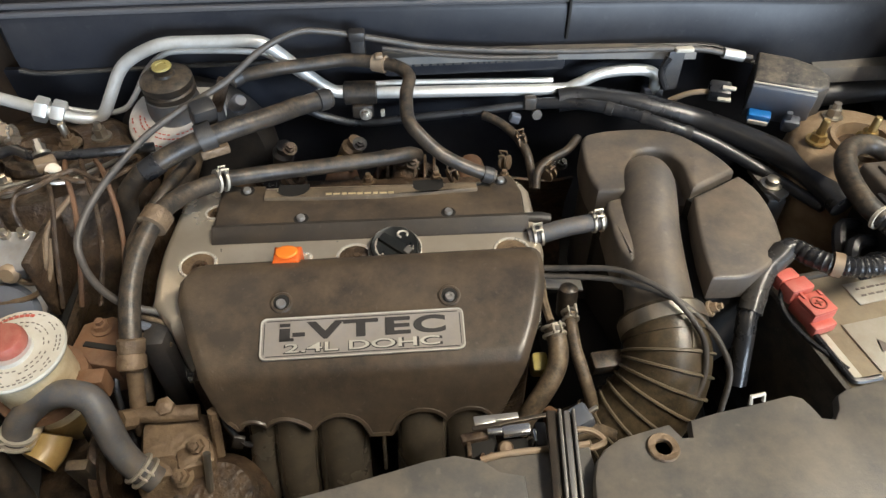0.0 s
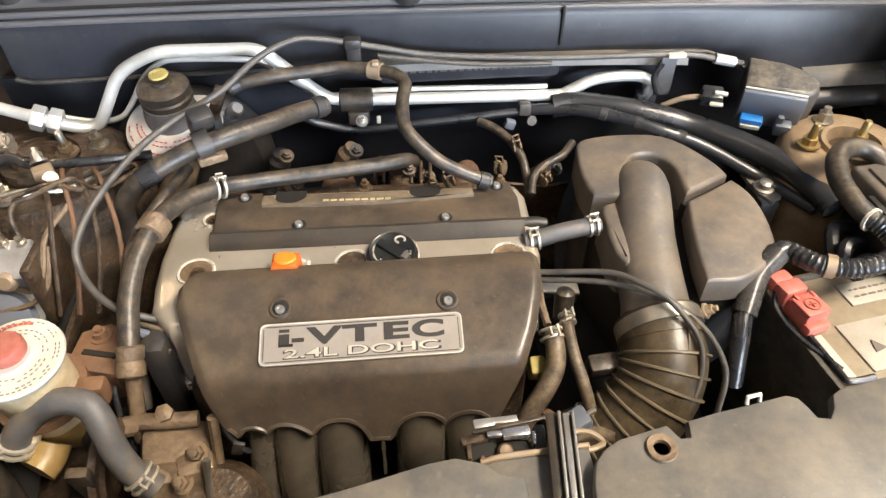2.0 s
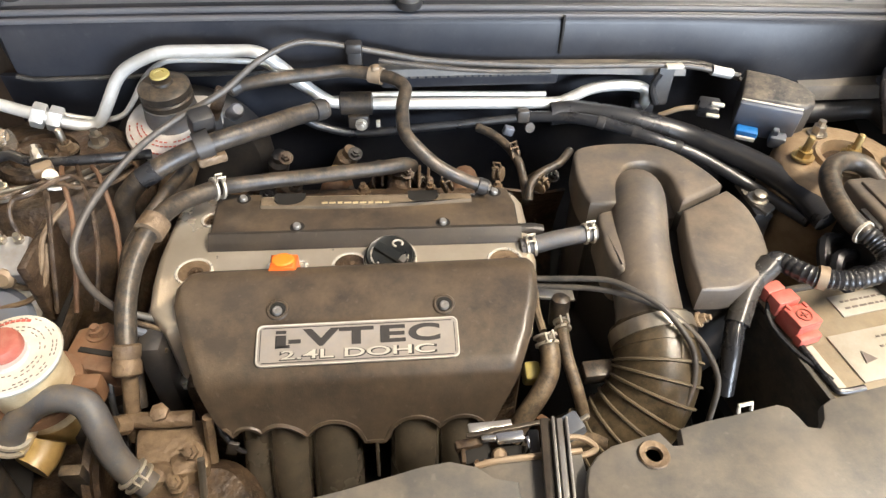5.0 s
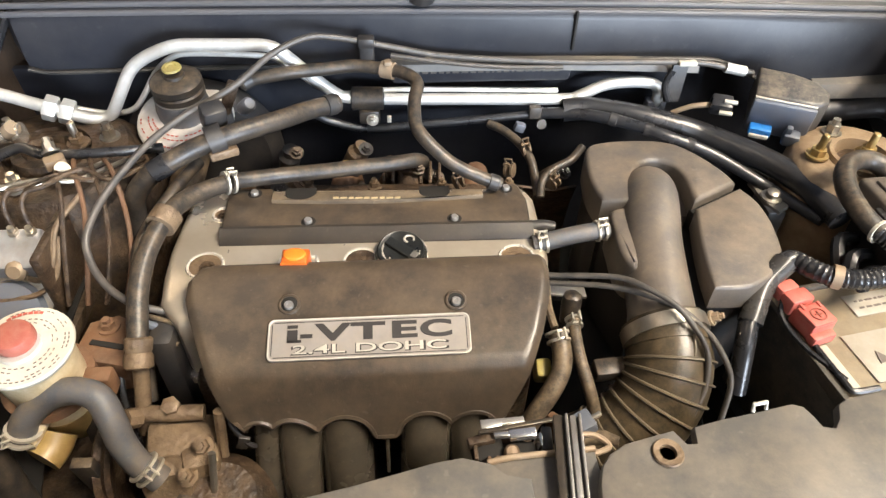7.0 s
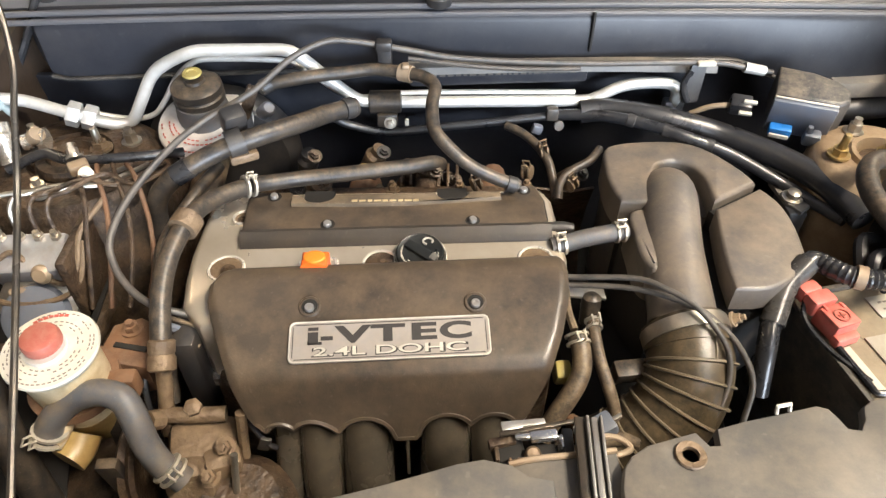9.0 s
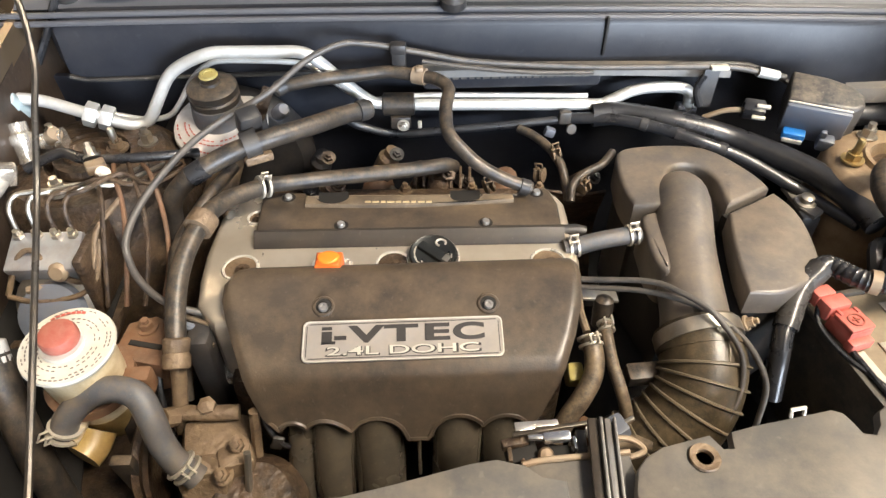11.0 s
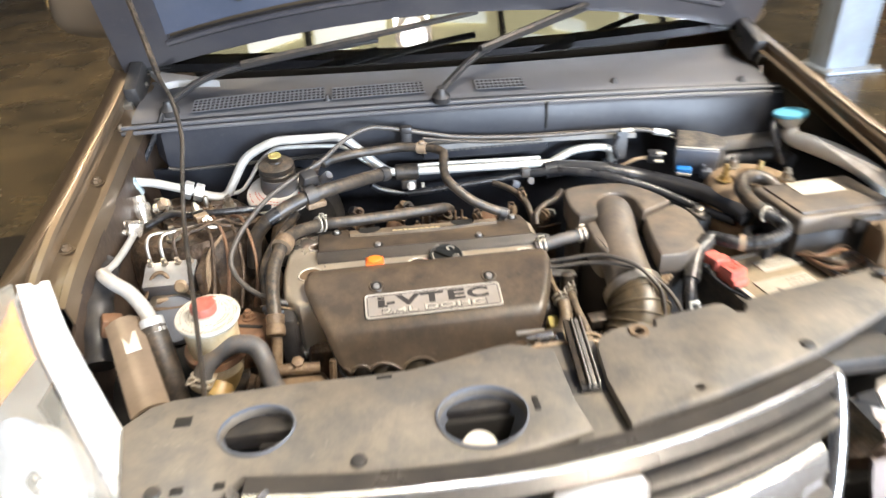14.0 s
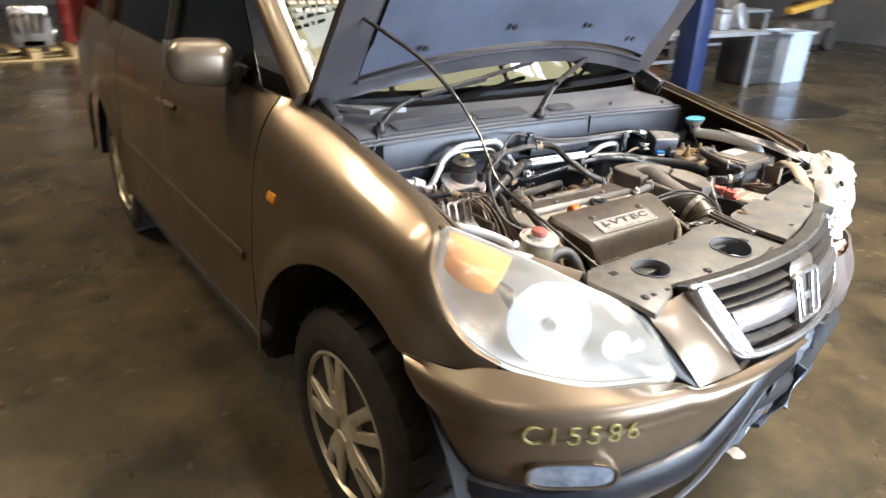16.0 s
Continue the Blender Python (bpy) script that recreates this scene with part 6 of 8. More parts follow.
        drop = 0.0045 * max(0, 1 - e / 0.006) ** 2
        yy, zz = y, z - drop
        if j >= 11:
            f = 0.35 if j == 11 else 1.0
            up = max(scallop(x), 0.022 * max(0, min(1, (-0.264 - x) / 0.016))) * f + 0.012 * f * max(0, min(1, (-0.20 - x) / 0.06))
            yy += up * 0.38
            zz += up
        row.append(Vector((x, yy, zz)))
    a, b = row[0], row[-1]
    row = [a + Vector((0.006, 0.012, -0.040)), a + Vector((0.001, 0.004, -0.014))] + row + [b + Vector((-0.001, 0.004, -0.014)), b + Vector((-0.006, 0.012, -0.040))]
    rows.append(row)
bottom = [p + Vector((0, -0.002, 0.001)) for p in rows[-1][2:-2]]
front = part("front_cover", sheet(rows, 0.004), COVER, engine, "dusty brown-black plastic engine cover with a silver badge")
part("scalloped_lip", tube(bottom, 0.0035, 6, 1, False), COVER, front)
for x, y, z in ((-0.2165, -0.2315, 0.9046), (-0.0365, -0.2345, 0.9038)):
    part("bolt_recess", lathe([(0.0085, 0.0015), (0.0095, 0.0030), (0.0112, 0.0028), (0.0125, 0.0010), (0.0120, -0.0005)], (x, y, z), (0, -0.30, 1), 28, False), COVER, front)
    # flush dark disc for the shade in the recess, nothing is cut away
    part("recess_shade", lathe([(0.0102, 0), (0, 0.0003)], (x, y, z + 0.0018), (0, -0.30, 1), 24), DARK, front)
    part("cover_bolt", lathe([(0.0052, 0.0), (0.0052, 0.003), (0.0044, 0.0042), (0.0024, 0.0042), (0.0022, 0.0028), (0, 0.0028)], (x, y - 0.0030, z + 0.0014), (0, -0.30, 1), 14), STEELB, front, "small silver bolt")
# badge
bp = pose(-0.1300, -0.2715, 0.8928) @ pose(0, 0, 0, 18.5, 0, 0)
rr = []
for cx, cy, a0 in ((0.100, 0.0165, 0), (-0.100, 0.0165, 90), (-0.100, -0.0165, 180), (0.100, -0.0165, 270)):
    rr += [(cx + 0.0065 * math.cos(radians(a0 + 15 * k)), cy + 0.0065 * math.sin(radians(a0 + 15 * k))) for k in range(7)]
b = prism(rr, 0.0, 0.0022, 0.0006, (), 1)
b.transform(bp)
badge = part("badge", b, PLATE, front, "brushed silver badge with dark and pale lettering")
inner = [(x * 0.984, y * 0.93) for x, y in rr]
b = prism(rr, 0.0018, 0.0032, 0.0004, (inner,), 1)
b.transform(bp)
part("badge_rim", b, LETTERW, badge)
b = join(*[box((x, y, 0.0024), (w, d, 0.0006), 0) for x, y, w, d in ((0, 0.0192, 0.200, 0.0008), (0, -0.0192, 0.200, 0.0008), (-0.1022, 0, 0.0008, 0.034), (0.1022, 0, 0.0008, 0.034))])
b.transform(bp)
part("badge_groove", b, LETTERD, badge, smooth=False)
b = join(box((-0.0810, 0.0142, 0.0026), (0.0110, 0.0034, 0.0012), 0.0003), box((-0.0810, 0.0035, 0.0026), (0.0110, 0.0140, 0.0012), 0.0003), box((-0.0790, -0.0020, 0.0026), (0.0150, 0.0030, 0.0012), 0.0003))
b.transform(bp)
part("letters", b, LETTERD, badge, smooth=False)
lettering("-", "letters", badge, bp @ pose(-0.0665, 0.0052, 0.0026), 0.0255, 1.60, LETTERD, 0.0006, 0.0009)
lettering("V", "letters", badge, bp @ pose(-0.0390, 0.0058, 0.0026), 0.0255, 2.15, LETTERD, 0.0006, 0.0009)
lettering("T", "letters", badge, bp @ pose(-0.0020, 0.0058, 0.0026), 0.0255, 2.25, LETTERD, 0.0006, 0.0009)
lettering("E", "letters", badge, bp @ pose(0.0355, 0.0058, 0.0026), 0.0255, 2.25, LETTERD, 0.0006, 0.0009)
lettering("C", "letters", badge, bp @ pose(0.0700, 0.0058, 0.0026), 0.0255, 1.93, LETTERD, 0.0006, 0.0009)
lettering("2.4L DOHC", "letter_shadow", badge, bp @ pose(0.0005, -0.0124, 0.0024), 0.0136, 2.42, LETTERD, 0.0003, 0.0006)
lettering("2.4L DOHC", "letters", badge, bp @ pose(0.0, -0.0120, 0.0029), 0.0134, 2.42, LETTERW, 0.0004, 0.0001)

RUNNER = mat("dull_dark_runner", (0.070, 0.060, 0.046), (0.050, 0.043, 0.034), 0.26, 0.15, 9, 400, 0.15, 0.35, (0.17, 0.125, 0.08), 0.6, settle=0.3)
# inlet runners below the front cover
for c, r in ARCH:
    rr = r * 0.93
    part("inlet_runner", tube([(c, -0.280, 0.835), (c, -0.302, 0.800), (c - 0.001, -0.324, 0.76), (c - 0.002, -0.345, 0.70), (c - 0.002, -0.352, 0.62)], rr, 18, 5), RUNNER, engine, "dusty black inlet runner")
for x in (-0.231, -0.190, -0.117, -0.047, 0.006):
    part("runner_web", box((x, -0.318, 0.775), (0.004, 0.018, 0.09), 0.001, (-22, 0, 0)), RUNNER, engine)
part("knock_wire", tube([(-0.290, -0.300, 0.832), (-0.283, -0.318, 0.815), (-0.268, -0.330, 0.795), (-0.262, -0.326, 0.78), (-0.270, -0.315, 0.765)], 0.003, 6, 6), GLOSSB, engine)
part("wire_tab", box((-0.272, -0.330, 0.795), (0.012, 0.004, 0.022), 0.001, (0, 20, 0)), BLACKP, engine)
part("inlet_plenum", box((-0.14, -0.31, 0.62), (0.32, 0.10, 0.10), 0.03), BLACKP, engine)
part("drive_belt", box((-0.425, -0.345, 0.70), (0.022, 0.012, 0.24), 0.002, (6, 0, 0)), RUBBER, engine)
part("drive_belt", box((-0.440, -0.300, 0.70), (0.030, 0.012, 0.22), 0.002, (-8, 0, 0)), RUBBER, engine)
part("side_cover", box((-0.362, -0.20, 0.80), (0.03, 0.10, 0.14), 0.01), BLACKP, engine)
part("cable_bracket", box((0.098, -0.193, 0.868), (0.05, 0.02, 0.004), 0.001, (0, 10, 0)), STEEL, engine)
part("valve_solenoid", lathe([(0.011, -0.024), (0.012, 0.0), (0.0115, 0.012), (0.008, 0.015), (0.005, 0.017), (0, 0.017)], (0.104, -0.206, 0.858), (0.05, 0.25, 1), 18), RUBBER, engine, "dusty rubber-cased solenoid")
part("yellow_plug", box((0.062, -0.272, 0.82), (0.018, 0.022, 0.03), 0.004, (20, 0, 0)), LOCKP, engine)
part("dipstick_tube", tube([(-0.292, -0.315, 0.835), (-0.296, -0.325, 0.79), (-0.300, -0.340, 0.73)], 0.006, 8, 4), CASTD, engine)
part("alternator", lathe([(0.0, 0.05), (0.04, 0.05), (0.055, 0.035), (0.06, 0.0), (0.05, -0.03), (0, -0.04)], (-0.300, -0.372, 0.722), (0.1, -0.2, 1), 28), DIRT, engine, "dusty domed alternator end")
part("alternator_stud", tube([(-0.300, -0.372, 0.77), (-0.297, -0.352, 0.815)], 0.004, 8, 2), STEEL, engine)


# ---- air intake ----
intake = thing("air_intake", (0.25, -0.1, 0.70), "dusty air filter housing with moulded duct and ribbed rubber hose", "air intake")
AIRB = mat("dusty_airbox_plastic", (0.112, 0.098, 0.086), (0.080, 0.071, 0.063), 0.42, 0, 5, 500, 0.3, 0.8, (0.215, 0.168, 0.122), rvar=0.14, specks=0.3, settle=0.4)


def rounded(corners, steps=4):
    """A smooth closed outline through the given corners."""
    n, out = len(corners), []
    for k in range(n):
        a, b, c, d = [Vector(corners[(k + q) % n]) for q in (-1, 0, 1, 2)]
        for q in range(steps):
            t = q / steps
            p = 0.5 * (2 * b + (c - a) * t + (2 * a - 5 * b + 4 * c - d) * t * t + (3 * b - a - 3 * c + d) * t ** 3)
            out.append((p.x, p.y))
    return out


def smooth_run(pts, steps=4):
    """The same for an open run of corners."""
    return [(p.x, p.y) for p in spline([(x, y, 0) for x, y in pts], steps)]


outer = smooth_run([(0.163, -0.080), (0.158, -0.050), (0.159, -0.010), (0.168, 0.034), (0.194, 0.047), (0.235, 0.050), (0.271, 0.047), (0.297, 0.036), (0.316, 0.016), (0.332, -0.010), (0.343, -0.034), (0.3475, -0.0535)])
notch = smooth_run([(0.279, -0.090), (0.282, -0.065), (0.284, -0.036), (0.277, -0.013), (0.262, -0.001), (0.244, -0.001), (0.226, -0.013), (0.214, -0.042), (0.203, -0.086)])
rear = outer + notch
body = part("housing", prism(rear, 0.866, 0.913, 0.0065, (), 4), AIRB, intake)
part("lower_case", prism([(0.245 + (x - 0.245) * 0.93, -0.03 + (y + 0.03) * 0.90) for x, y in outer + [(0.30, -0.08), (0.19, -0.08)]], 0.70, 0.868, 0.004), BLACKP, intake, "dark lower half of the filter housing")
part("duct_recess", prism([(0.196, -0.084), (0.206, -0.030), (0.225, -0.003), (0.262, 0.006), (0.284, -0.010), (0.288, -0.040), (0.284, -0.086)], 0.80, 0.884, 0.002), AIRB, body)
frontlid = [(0.2785, -0.0995), (0.3125, -0.0825)] + smooth_run([(0.350, -0.0615), (0.358, -0.078), (0.3635, -0.098), (0.364, -0.126), (0.360, -0.158), (0.351, -0.192), (0.334, -0.213), (0.312, -0.228), (0.288, -0.237), (0.252, -0.236)]) + [(0.2575, -0.193), (0.266, -0.150)]
part("front_lid", prism(frontlid, 0.876, 0.910, 0.0045, (), 3), AIRB, intake)
part("lid_skirt", prism([(0.310 + (x - 0.310) * 0.93, -0.15 + (y + 0.15) * 0.94) for x, y in frontlid], 0.74, 0.878, 0.003), BLACKP, intake)
# dark strip filling the gap between the lids, in place of its shade
part("lid_gap_shade", prism([(0.276, -0.089), (0.345, -0.052), (0.349, -0.066), (0.282, -0.103)], 0.72, 0.898, 0.001), DARK, intake)
part("left_lid", prism(rounded([(0.173, -0.0905), (0.201, -0.0885), (0.193, -0.132), (0.186, -0.170), (0.179, -0.190), (0.169, -0.182), (0.166, -0.160), (0.168, -0.130)]), 0.845, 0.903, 0.006, (), 3), AIRB, intake)
# added near-black core, so that the gaps above it look shaded
part("gap_shade_core", prism([(0.17, -0.05), (0.34, -0.05), (0.34, -0.19), (0.20, -0.18)], 0.70, 0.866, 0.006), DARK, intake)
part("duct", tube([(0.240, -0.022, 0.868), (0.238, -0.036, 0.886), (0.233, -0.060, 0.896), (0.225, -0.095, 0.893), (0.2165, -0.135, 0.883), (0.2095, -0.182, 0.874), (0.205, -0.225, 0.864), (0.203, -0.240, 0.858)], 0.0345, 26, 6, rad=lambda t: (0.60 + 0.40 * min(1, t / 0.17) ** 0.5) * (1 + 0.13 * t)), AIRB, intake)
# near-black wedge painting the shade between duct and lid
part("duct_gap_shade", prism([(0.262, -0.080), (0.284, -0.090), (0.272, -0.140), (0.258, -0.236), (0.225, -0.236), (0.240, -0.150)], 0.80, 0.868, 0.002), DARK, intake)
hose_pts = [(0.2035, -0.238, 0.856), (0.205, -0.262, 0.848), (0.203, -0.286, 0.834), (0.191, -0.308, 0.812), (0.168, -0.325, 0.786), (0.138, -0.334, 0.760), (0.100, -0.337, 0.735)]
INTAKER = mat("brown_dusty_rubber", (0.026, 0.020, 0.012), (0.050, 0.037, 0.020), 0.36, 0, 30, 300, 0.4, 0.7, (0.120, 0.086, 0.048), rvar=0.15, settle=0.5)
ihose = part("ribbed_hose", tube(hose_pts, 0.047, 26, 8, rad=lambda t: 1.0 + 0.05 * t), INTAKER, intake, "ribbed brown-black intake hose")
path = spline(hose_pts, 8)
RIBM = mat("worn_rubber_rib", (0.100, 0.080, 0.052), (0.14, 0.112, 0.074), 0.45, 0, 20, 400, 0.2, 0.4, (0.19, 0.142, 0.085))
for i in range(14, len(path) - 3, 4):
    d = (path[i + 1] - path[i - 1]).normalized()
    part("hose_rib", lathe([(0.0475, -0.0022), (0.0512, -0.0010), (0.0512, 0.0010), (0.0475, 0.0022)], path[i], d, 28), RIBM, ihose)
part("hose_rib", tube([path[i] + Vector((0.012, -0.016, 0.0445)) for i in range(10, len(path) - 8, 3)], 0.0016, 6, 3), RIBM, ihose)
band = part("band_clamp", lathe([(0.0480, -0.008), (0.0497, -0.008), (0.0497, 0.008), (0.0480, 0.008)], path[4], (path[6] - path[2]), 34), STEEL, intake, "steel band clamp")
part("clamp_screw", join(hexnut((0.258, -0.243, 0.866), 0.006, 0.010, (0.6, -0.3, 0.6)), tube([(0.244, -0.236, 0.861), (0.262, -0.248, 0.864)], 0.005, 8, 2)), TAN, band)
part("second_band", lathe([(0.0478, -0.004), (0.0492, -0.004), (0.0492, 0.004), (0.0478, 0.004)], path[8], (path[9] - path[7]), 34), INTAKER, intake)

# ---- battery ----
battery = thing("battery", (0.47, -0.27, 0.67), "black car battery with dusty labels and a red terminal cover", "battery")
BM = pose(0.477, -0.270, 0) @ pose(0, 0, 0, 0, 0, 9.5)


def bpart(name, b, mt, par=None, label="", smooth=True):
    b.transform(BM)
    return part(name, b, mt, par or battery, label, smooth)


bpart("case", box((0, 0, 0.765), (0.262, 0.168, 0.19), 0.006), BATT)
bpart("rim", prism([(-0.133, -0.087), (0.133, -0.087), (0.133, 0.087), (-0.133, 0.087)], 0.850, 0.866, 0.003, ([(-0.125, -0.079), (0.125, -0.079), (0.125, 0.079), (-0.125, 0.079)],)), BATT)
bpart("top", box((0, 0, 0.857), (0.25, 0.158, 0.008), 0.002), BATTOP, None, "dusty battery top")
BATLAB = mat("dusty_battery_label", (0.44, 0.415, 0.365), (0.36, 0.33, 0.27), 0.5, 0, 20, 300, 0.03, 0.3, (0.34, 0.27, 0.17))
bpart("label", box((-0.030, -0.024, 0.8625), (0.10, 0.064, 0.0015), 0.0004), BATLAB, None, "white battery label")
bpart("label", box((0.01, 0.045, 0.8625), (0.10, 0.032, 0.0015), 0.0004), BATLAB)
bpart("edge_strip", box((-0.112, -0.028, 0.8625), (0.016, 0.058, 0.003), 0.001), LABELW, None, "pale dusty vent strip")
bpart("vent_channel", tube([(-0.121, 0.0, 0.868), (-0.121, -0.05, 0.868), (-0.118, -0.062, 0.868), (-0.09, -0.064, 0.868)], 0.0035, 8, 4), GLOSSB)
b = prism([(-0.008, -0.006), (0.0, 0.009), (0.008, -0.006)], 0.864, 0.8648, 0)
b.transform(pose(-0.055, -0.028, 0, 0, 0, 10))
bpart("warning_mark", b, INK, None, "", False)
bars_m = BM @ pose(0, 0, 0.8638)
bars("print", battery, [(-0.025, -0.005, 0.04), (-0.03, -0.018, 0.045), (-0.03, -0.03, 0.045), (-0.03, -0.042, 0.04), (-0.03, 0.050, 0.08), (-0.03, 0.040, 0.08)], INK, bars_m, 0.006, 0.0025, 8)
for k in range(3):
    bpart("cell_cap", lathe([(0.012, 0), (0.011, 0.004), (0, 0.004)], (0.08, -0.05 + 0.045 * k, 0.861), (0, 0, 1), 16), BATTOP)
bpart("hold_down", box((0.05, 0.0, 0.872), (0.022, 0.19, 0.010), 0.003), DIRT)
term = bpart("terminal_cover", join(box((-0.111, 0.026, 0.877), (0.032, 0.034, 0.022), 0.0035, (0, 0, 6), 2), box((-0.111, 0.024, 0.889), (0.031, 0.029, 0.006), 0.002, (0, 0, 6)), box((-0.111, 0.006, 0.872), (0.030, 0.012, 0.014), 0.003, (0, 0, 6)), box((-0.118, 0.050, 0.886), (0.030, 0.019, 0.022), 0.003, (0, 0, 6), 2), box((-0.123, 0.066, 0.889), (0.025, 0.016, 0.018), 0.003, (0, 0, 6), 2), box((-0.101, 0.036, 0.8925), (0.004, 0.008, 0.003), 0.001, (0, 0, 6)), box((-0.122, 0.036, 0.8925), (0.004, 0.008, 0.003), 0.001, (0, 0, 6))), REDTERM, None, "faded red terminal cover")
bpart("terminal_mark", join(lathe([(0.009, 0), (0.009, 0.001), (0.0075, 0.001), (0.0075, 0.0)], (-0.111, 0.023, 0.8925), (0, 0, 1), 18, False), box((-0.111, 0.023, 0.8928), (0.009, 0.0018, 0.001), 0), box((-0.111, 0.023, 0.8928), (0.0018, 0.009, 0.001), 0)), REDCAP, term, "", False)
bpart("negative_terminal", lathe([(0.010, 0), (0.009, 0.018), (0, 0.018)], (0.105, -0.055, 0.862), (0, 0, 1), 14), STEEL)
bpart("battery_tray", prism([(-0.145, -0.10), (0.145, -0.10), (0.145, 0.10), (-0.145, 0.10)], 0.66, 0.70, 0.004), DARK)


def hose(name, pts, r, mt, label, category="hose", seg=12, group="", **kw):
    return solo(name, tube(pts, r, seg, 7, **kw), mt, label, category, group)


SLEEVE = mat("shiny_dark_sleeve", (0.035, 0.034, 0.034), (0.055, 0.052, 0.048), 0.28, 0, 20, 300, 0.2, 0.3, (0.10, 0.08, 0.06), rvar=0.12)
bc = thing("battery_cable", (0.36, -0.22, 0.85), "thick black taped battery cable with ribbed conduit", "cable")
part("cable", tube([(0.286, -0.300, 0.800), (0.292, -0.271, 0.850), (0.305, -0.240, 0.873), (0.325, -0.214, 0.893), (0.350, -0.198, 0.908), (0.362, -0.196, 0.909)], 0.0115, 12, 7), GLOSSB, bc)
part("split_sleeve", tube([(0.300, -0.252, 0.866), (0.322, -0.218, 0.890), (0.350, -0.199, 0.908)], 0.0142, 12, 6), SLEEVE, bc, "shiny black split sleeve")
cpts = [(0.362, -0.197, 0.909), (0.380, -0.224, 0.913), (0.400, -0.235, 0.915), (0.425, -0.239, 0.917), (0.455, -0.234, 0.921), (0.472, -0.220, 0.927), (0.468, -0.200, 0.933), (0.454, -0.178, 0.938)]
lpts = [(0.458, -0.186, 0.937), (0.447, -0.162, 0.944), (0.446, -0.124, 0.950), (0.457, -0.093, 0.953), (0.476, -0.073, 0.954), (0.502, -0.066, 0.952), (0.522, -0.078, 0.945), (0.534, -0.105, 0.925), (0.535, -0.13, 0.90)]
part("hose_loop", tube(lpts, 0.0125, 14, 8), RUBBER, bc, "plain black loop of sleeved cable")
part("cable_tie", lathe([(0.0130, -0.002), (0.0146, -0.002), (0.0146, 0.002), (0.0130, 0.002)], (0.457, -0.184, 0.937), (0.35, -0.9, 0.1), 18), LABELW, bc, "white cable tie")
part("ribbed_conduit", tube(cpts, 0.0115, 12, 14, rad=lambda t: 1 + 0.06 * math.sin(t * 420)), GLOSSB, bc)
part("cable_clip", lathe([(0.0125, -0.005), (0.014, -0.005), (0.014, 0.005), (0.0125, 0.005)], (0.392, -0.2315, 0.9145), (1, -0.5, 0.05), 18), TAN, bc)
part("thin_wire", tube([(0.345, -0.225, 0.895), (0.335, -0.25, 0.875), (0.345, -0.29, 0.868), (0.372, -0.335, 0.866)], 0.003, 6, 6), GLOSSB, bc)

# ---- fuse box and the things round it ----
fuse = thing("fuse_box", (0.58, -0.15, 0.84), "black fuse box with a white label on its lid", "fuse box")
FM = pose(0.585, -0.150, 0) @ pose(0, 0, 0, 0, 0, 4)


def fpart(name, b, mt, par=None, label=""):
    b.transform(FM)
    return part(name, b, mt, par or fuse, label)


fpart("base", box((0, 0, 0.868), (0.185, 0.130, 0.09), 0.008), BLACKP)
lid = fpart("lid", join(box((0, 0, 0.927), (0.195, 0.138, 0.034), 0.008, (0, 0, 0), 3), box((0, 0.0, 0.945), (0.17, 0.11, 0.006), 0.003)), AIRB)
fpart("lid_label", box((0.0, 0.028, 0.9485), (0.085, 0.050, 0.001), 0.0003), LABELW, lid, "white fuse chart label")
fpart("lid_clip", box((0.03, -0.071, 0.920), (0.05, 0.012, 0.03), 0.004), BLACKP, lid)
fpart("lid_clip", box((-0.099, 0.0, 0.920), (0.012, 0.04, 0.03), 0.004), BLACKP, lid)
for k in range(3):
    fpart("loom_stub", tube([(-0.09, -0.03 + 0.03 * k, 0.87), (-0.12, -0.035 + 0.03 * k, 0.875), (-0.13, -0.05 + 0.02 * k, 0.85)], 0.009, 8, 4), GLOSSB)
rnd = random.Random(3)
for k in range(9):
    y0 = -0.24 - 0.012 * k
    hose("wire", [(0.50 + 0.02 * rnd.random(), -0.205, 0.868), (0.52 + 0.03 * rnd.random(), y0, 0.876 + 0.01 * rnd.random()), (0.57 + 0.03 * rnd.random(), y0 + 0.02, 0.880), (0.62, -0.23 + 0.02 * rnd.random(), 0.86)], 0.003, (DIRT, RUST, GLOSSB)[k % 3], "thin dusty wire beside the battery", "wire", 6, "loose wires by the battery")
guard = [(0.628, -0.250, 0.925), (0.612, -0.282, 0.950), (0.590, -0.330, 0.946), (0.556, -0.378, 0.925), (0.518, -0.425, 0.908)]
brk = thing("lamp_bracket", (0.62, -0.30, 0.86), "pale tan painted headlamp bracket, scraped", "bracket")
part("arm", tube(guard, 0.020, 12, 7, rad=lambda t: 0.75 + 0.45 * math.sin(math.pi * t), flat=0.32), TAN, brk)
part("foot", box((0.630, -0.245, 0.885), (0.02, 0.05, 0.08), 0.004), TAN, brk)
part("bolt", hexnut((0.606, -0.295, 0.955), 0.007, 0.01), STEEL, brk)
wash = thing("washer_filler", (0.69, 0.0, 0.85), "pale washer filler neck with a light blue cap", "washer filler")
part("neck", tube([(0.655, 0.090, 0.985), (0.660, 0.076, 0.962), (0.672, 0.035, 0.962), (0.690, -0.04, 0.962), (0.704, -0.11, 0.953), (0.710, -0.14, 0.93), (0.712, -0.16, 0.86)], 0.018, 14, 7, rad=lambda t: 0.85 + 0.2 * math.sin(math.pi * t)), mat("clean_white_filler_plastic", (0.84, 0.83, 0.79), (0.76, 0.75, 0.71), 0.4, 0, 12, 200, 0.1, 0.12, (0.5, 0.45, 0.38)), wash, "pale plastic neck")
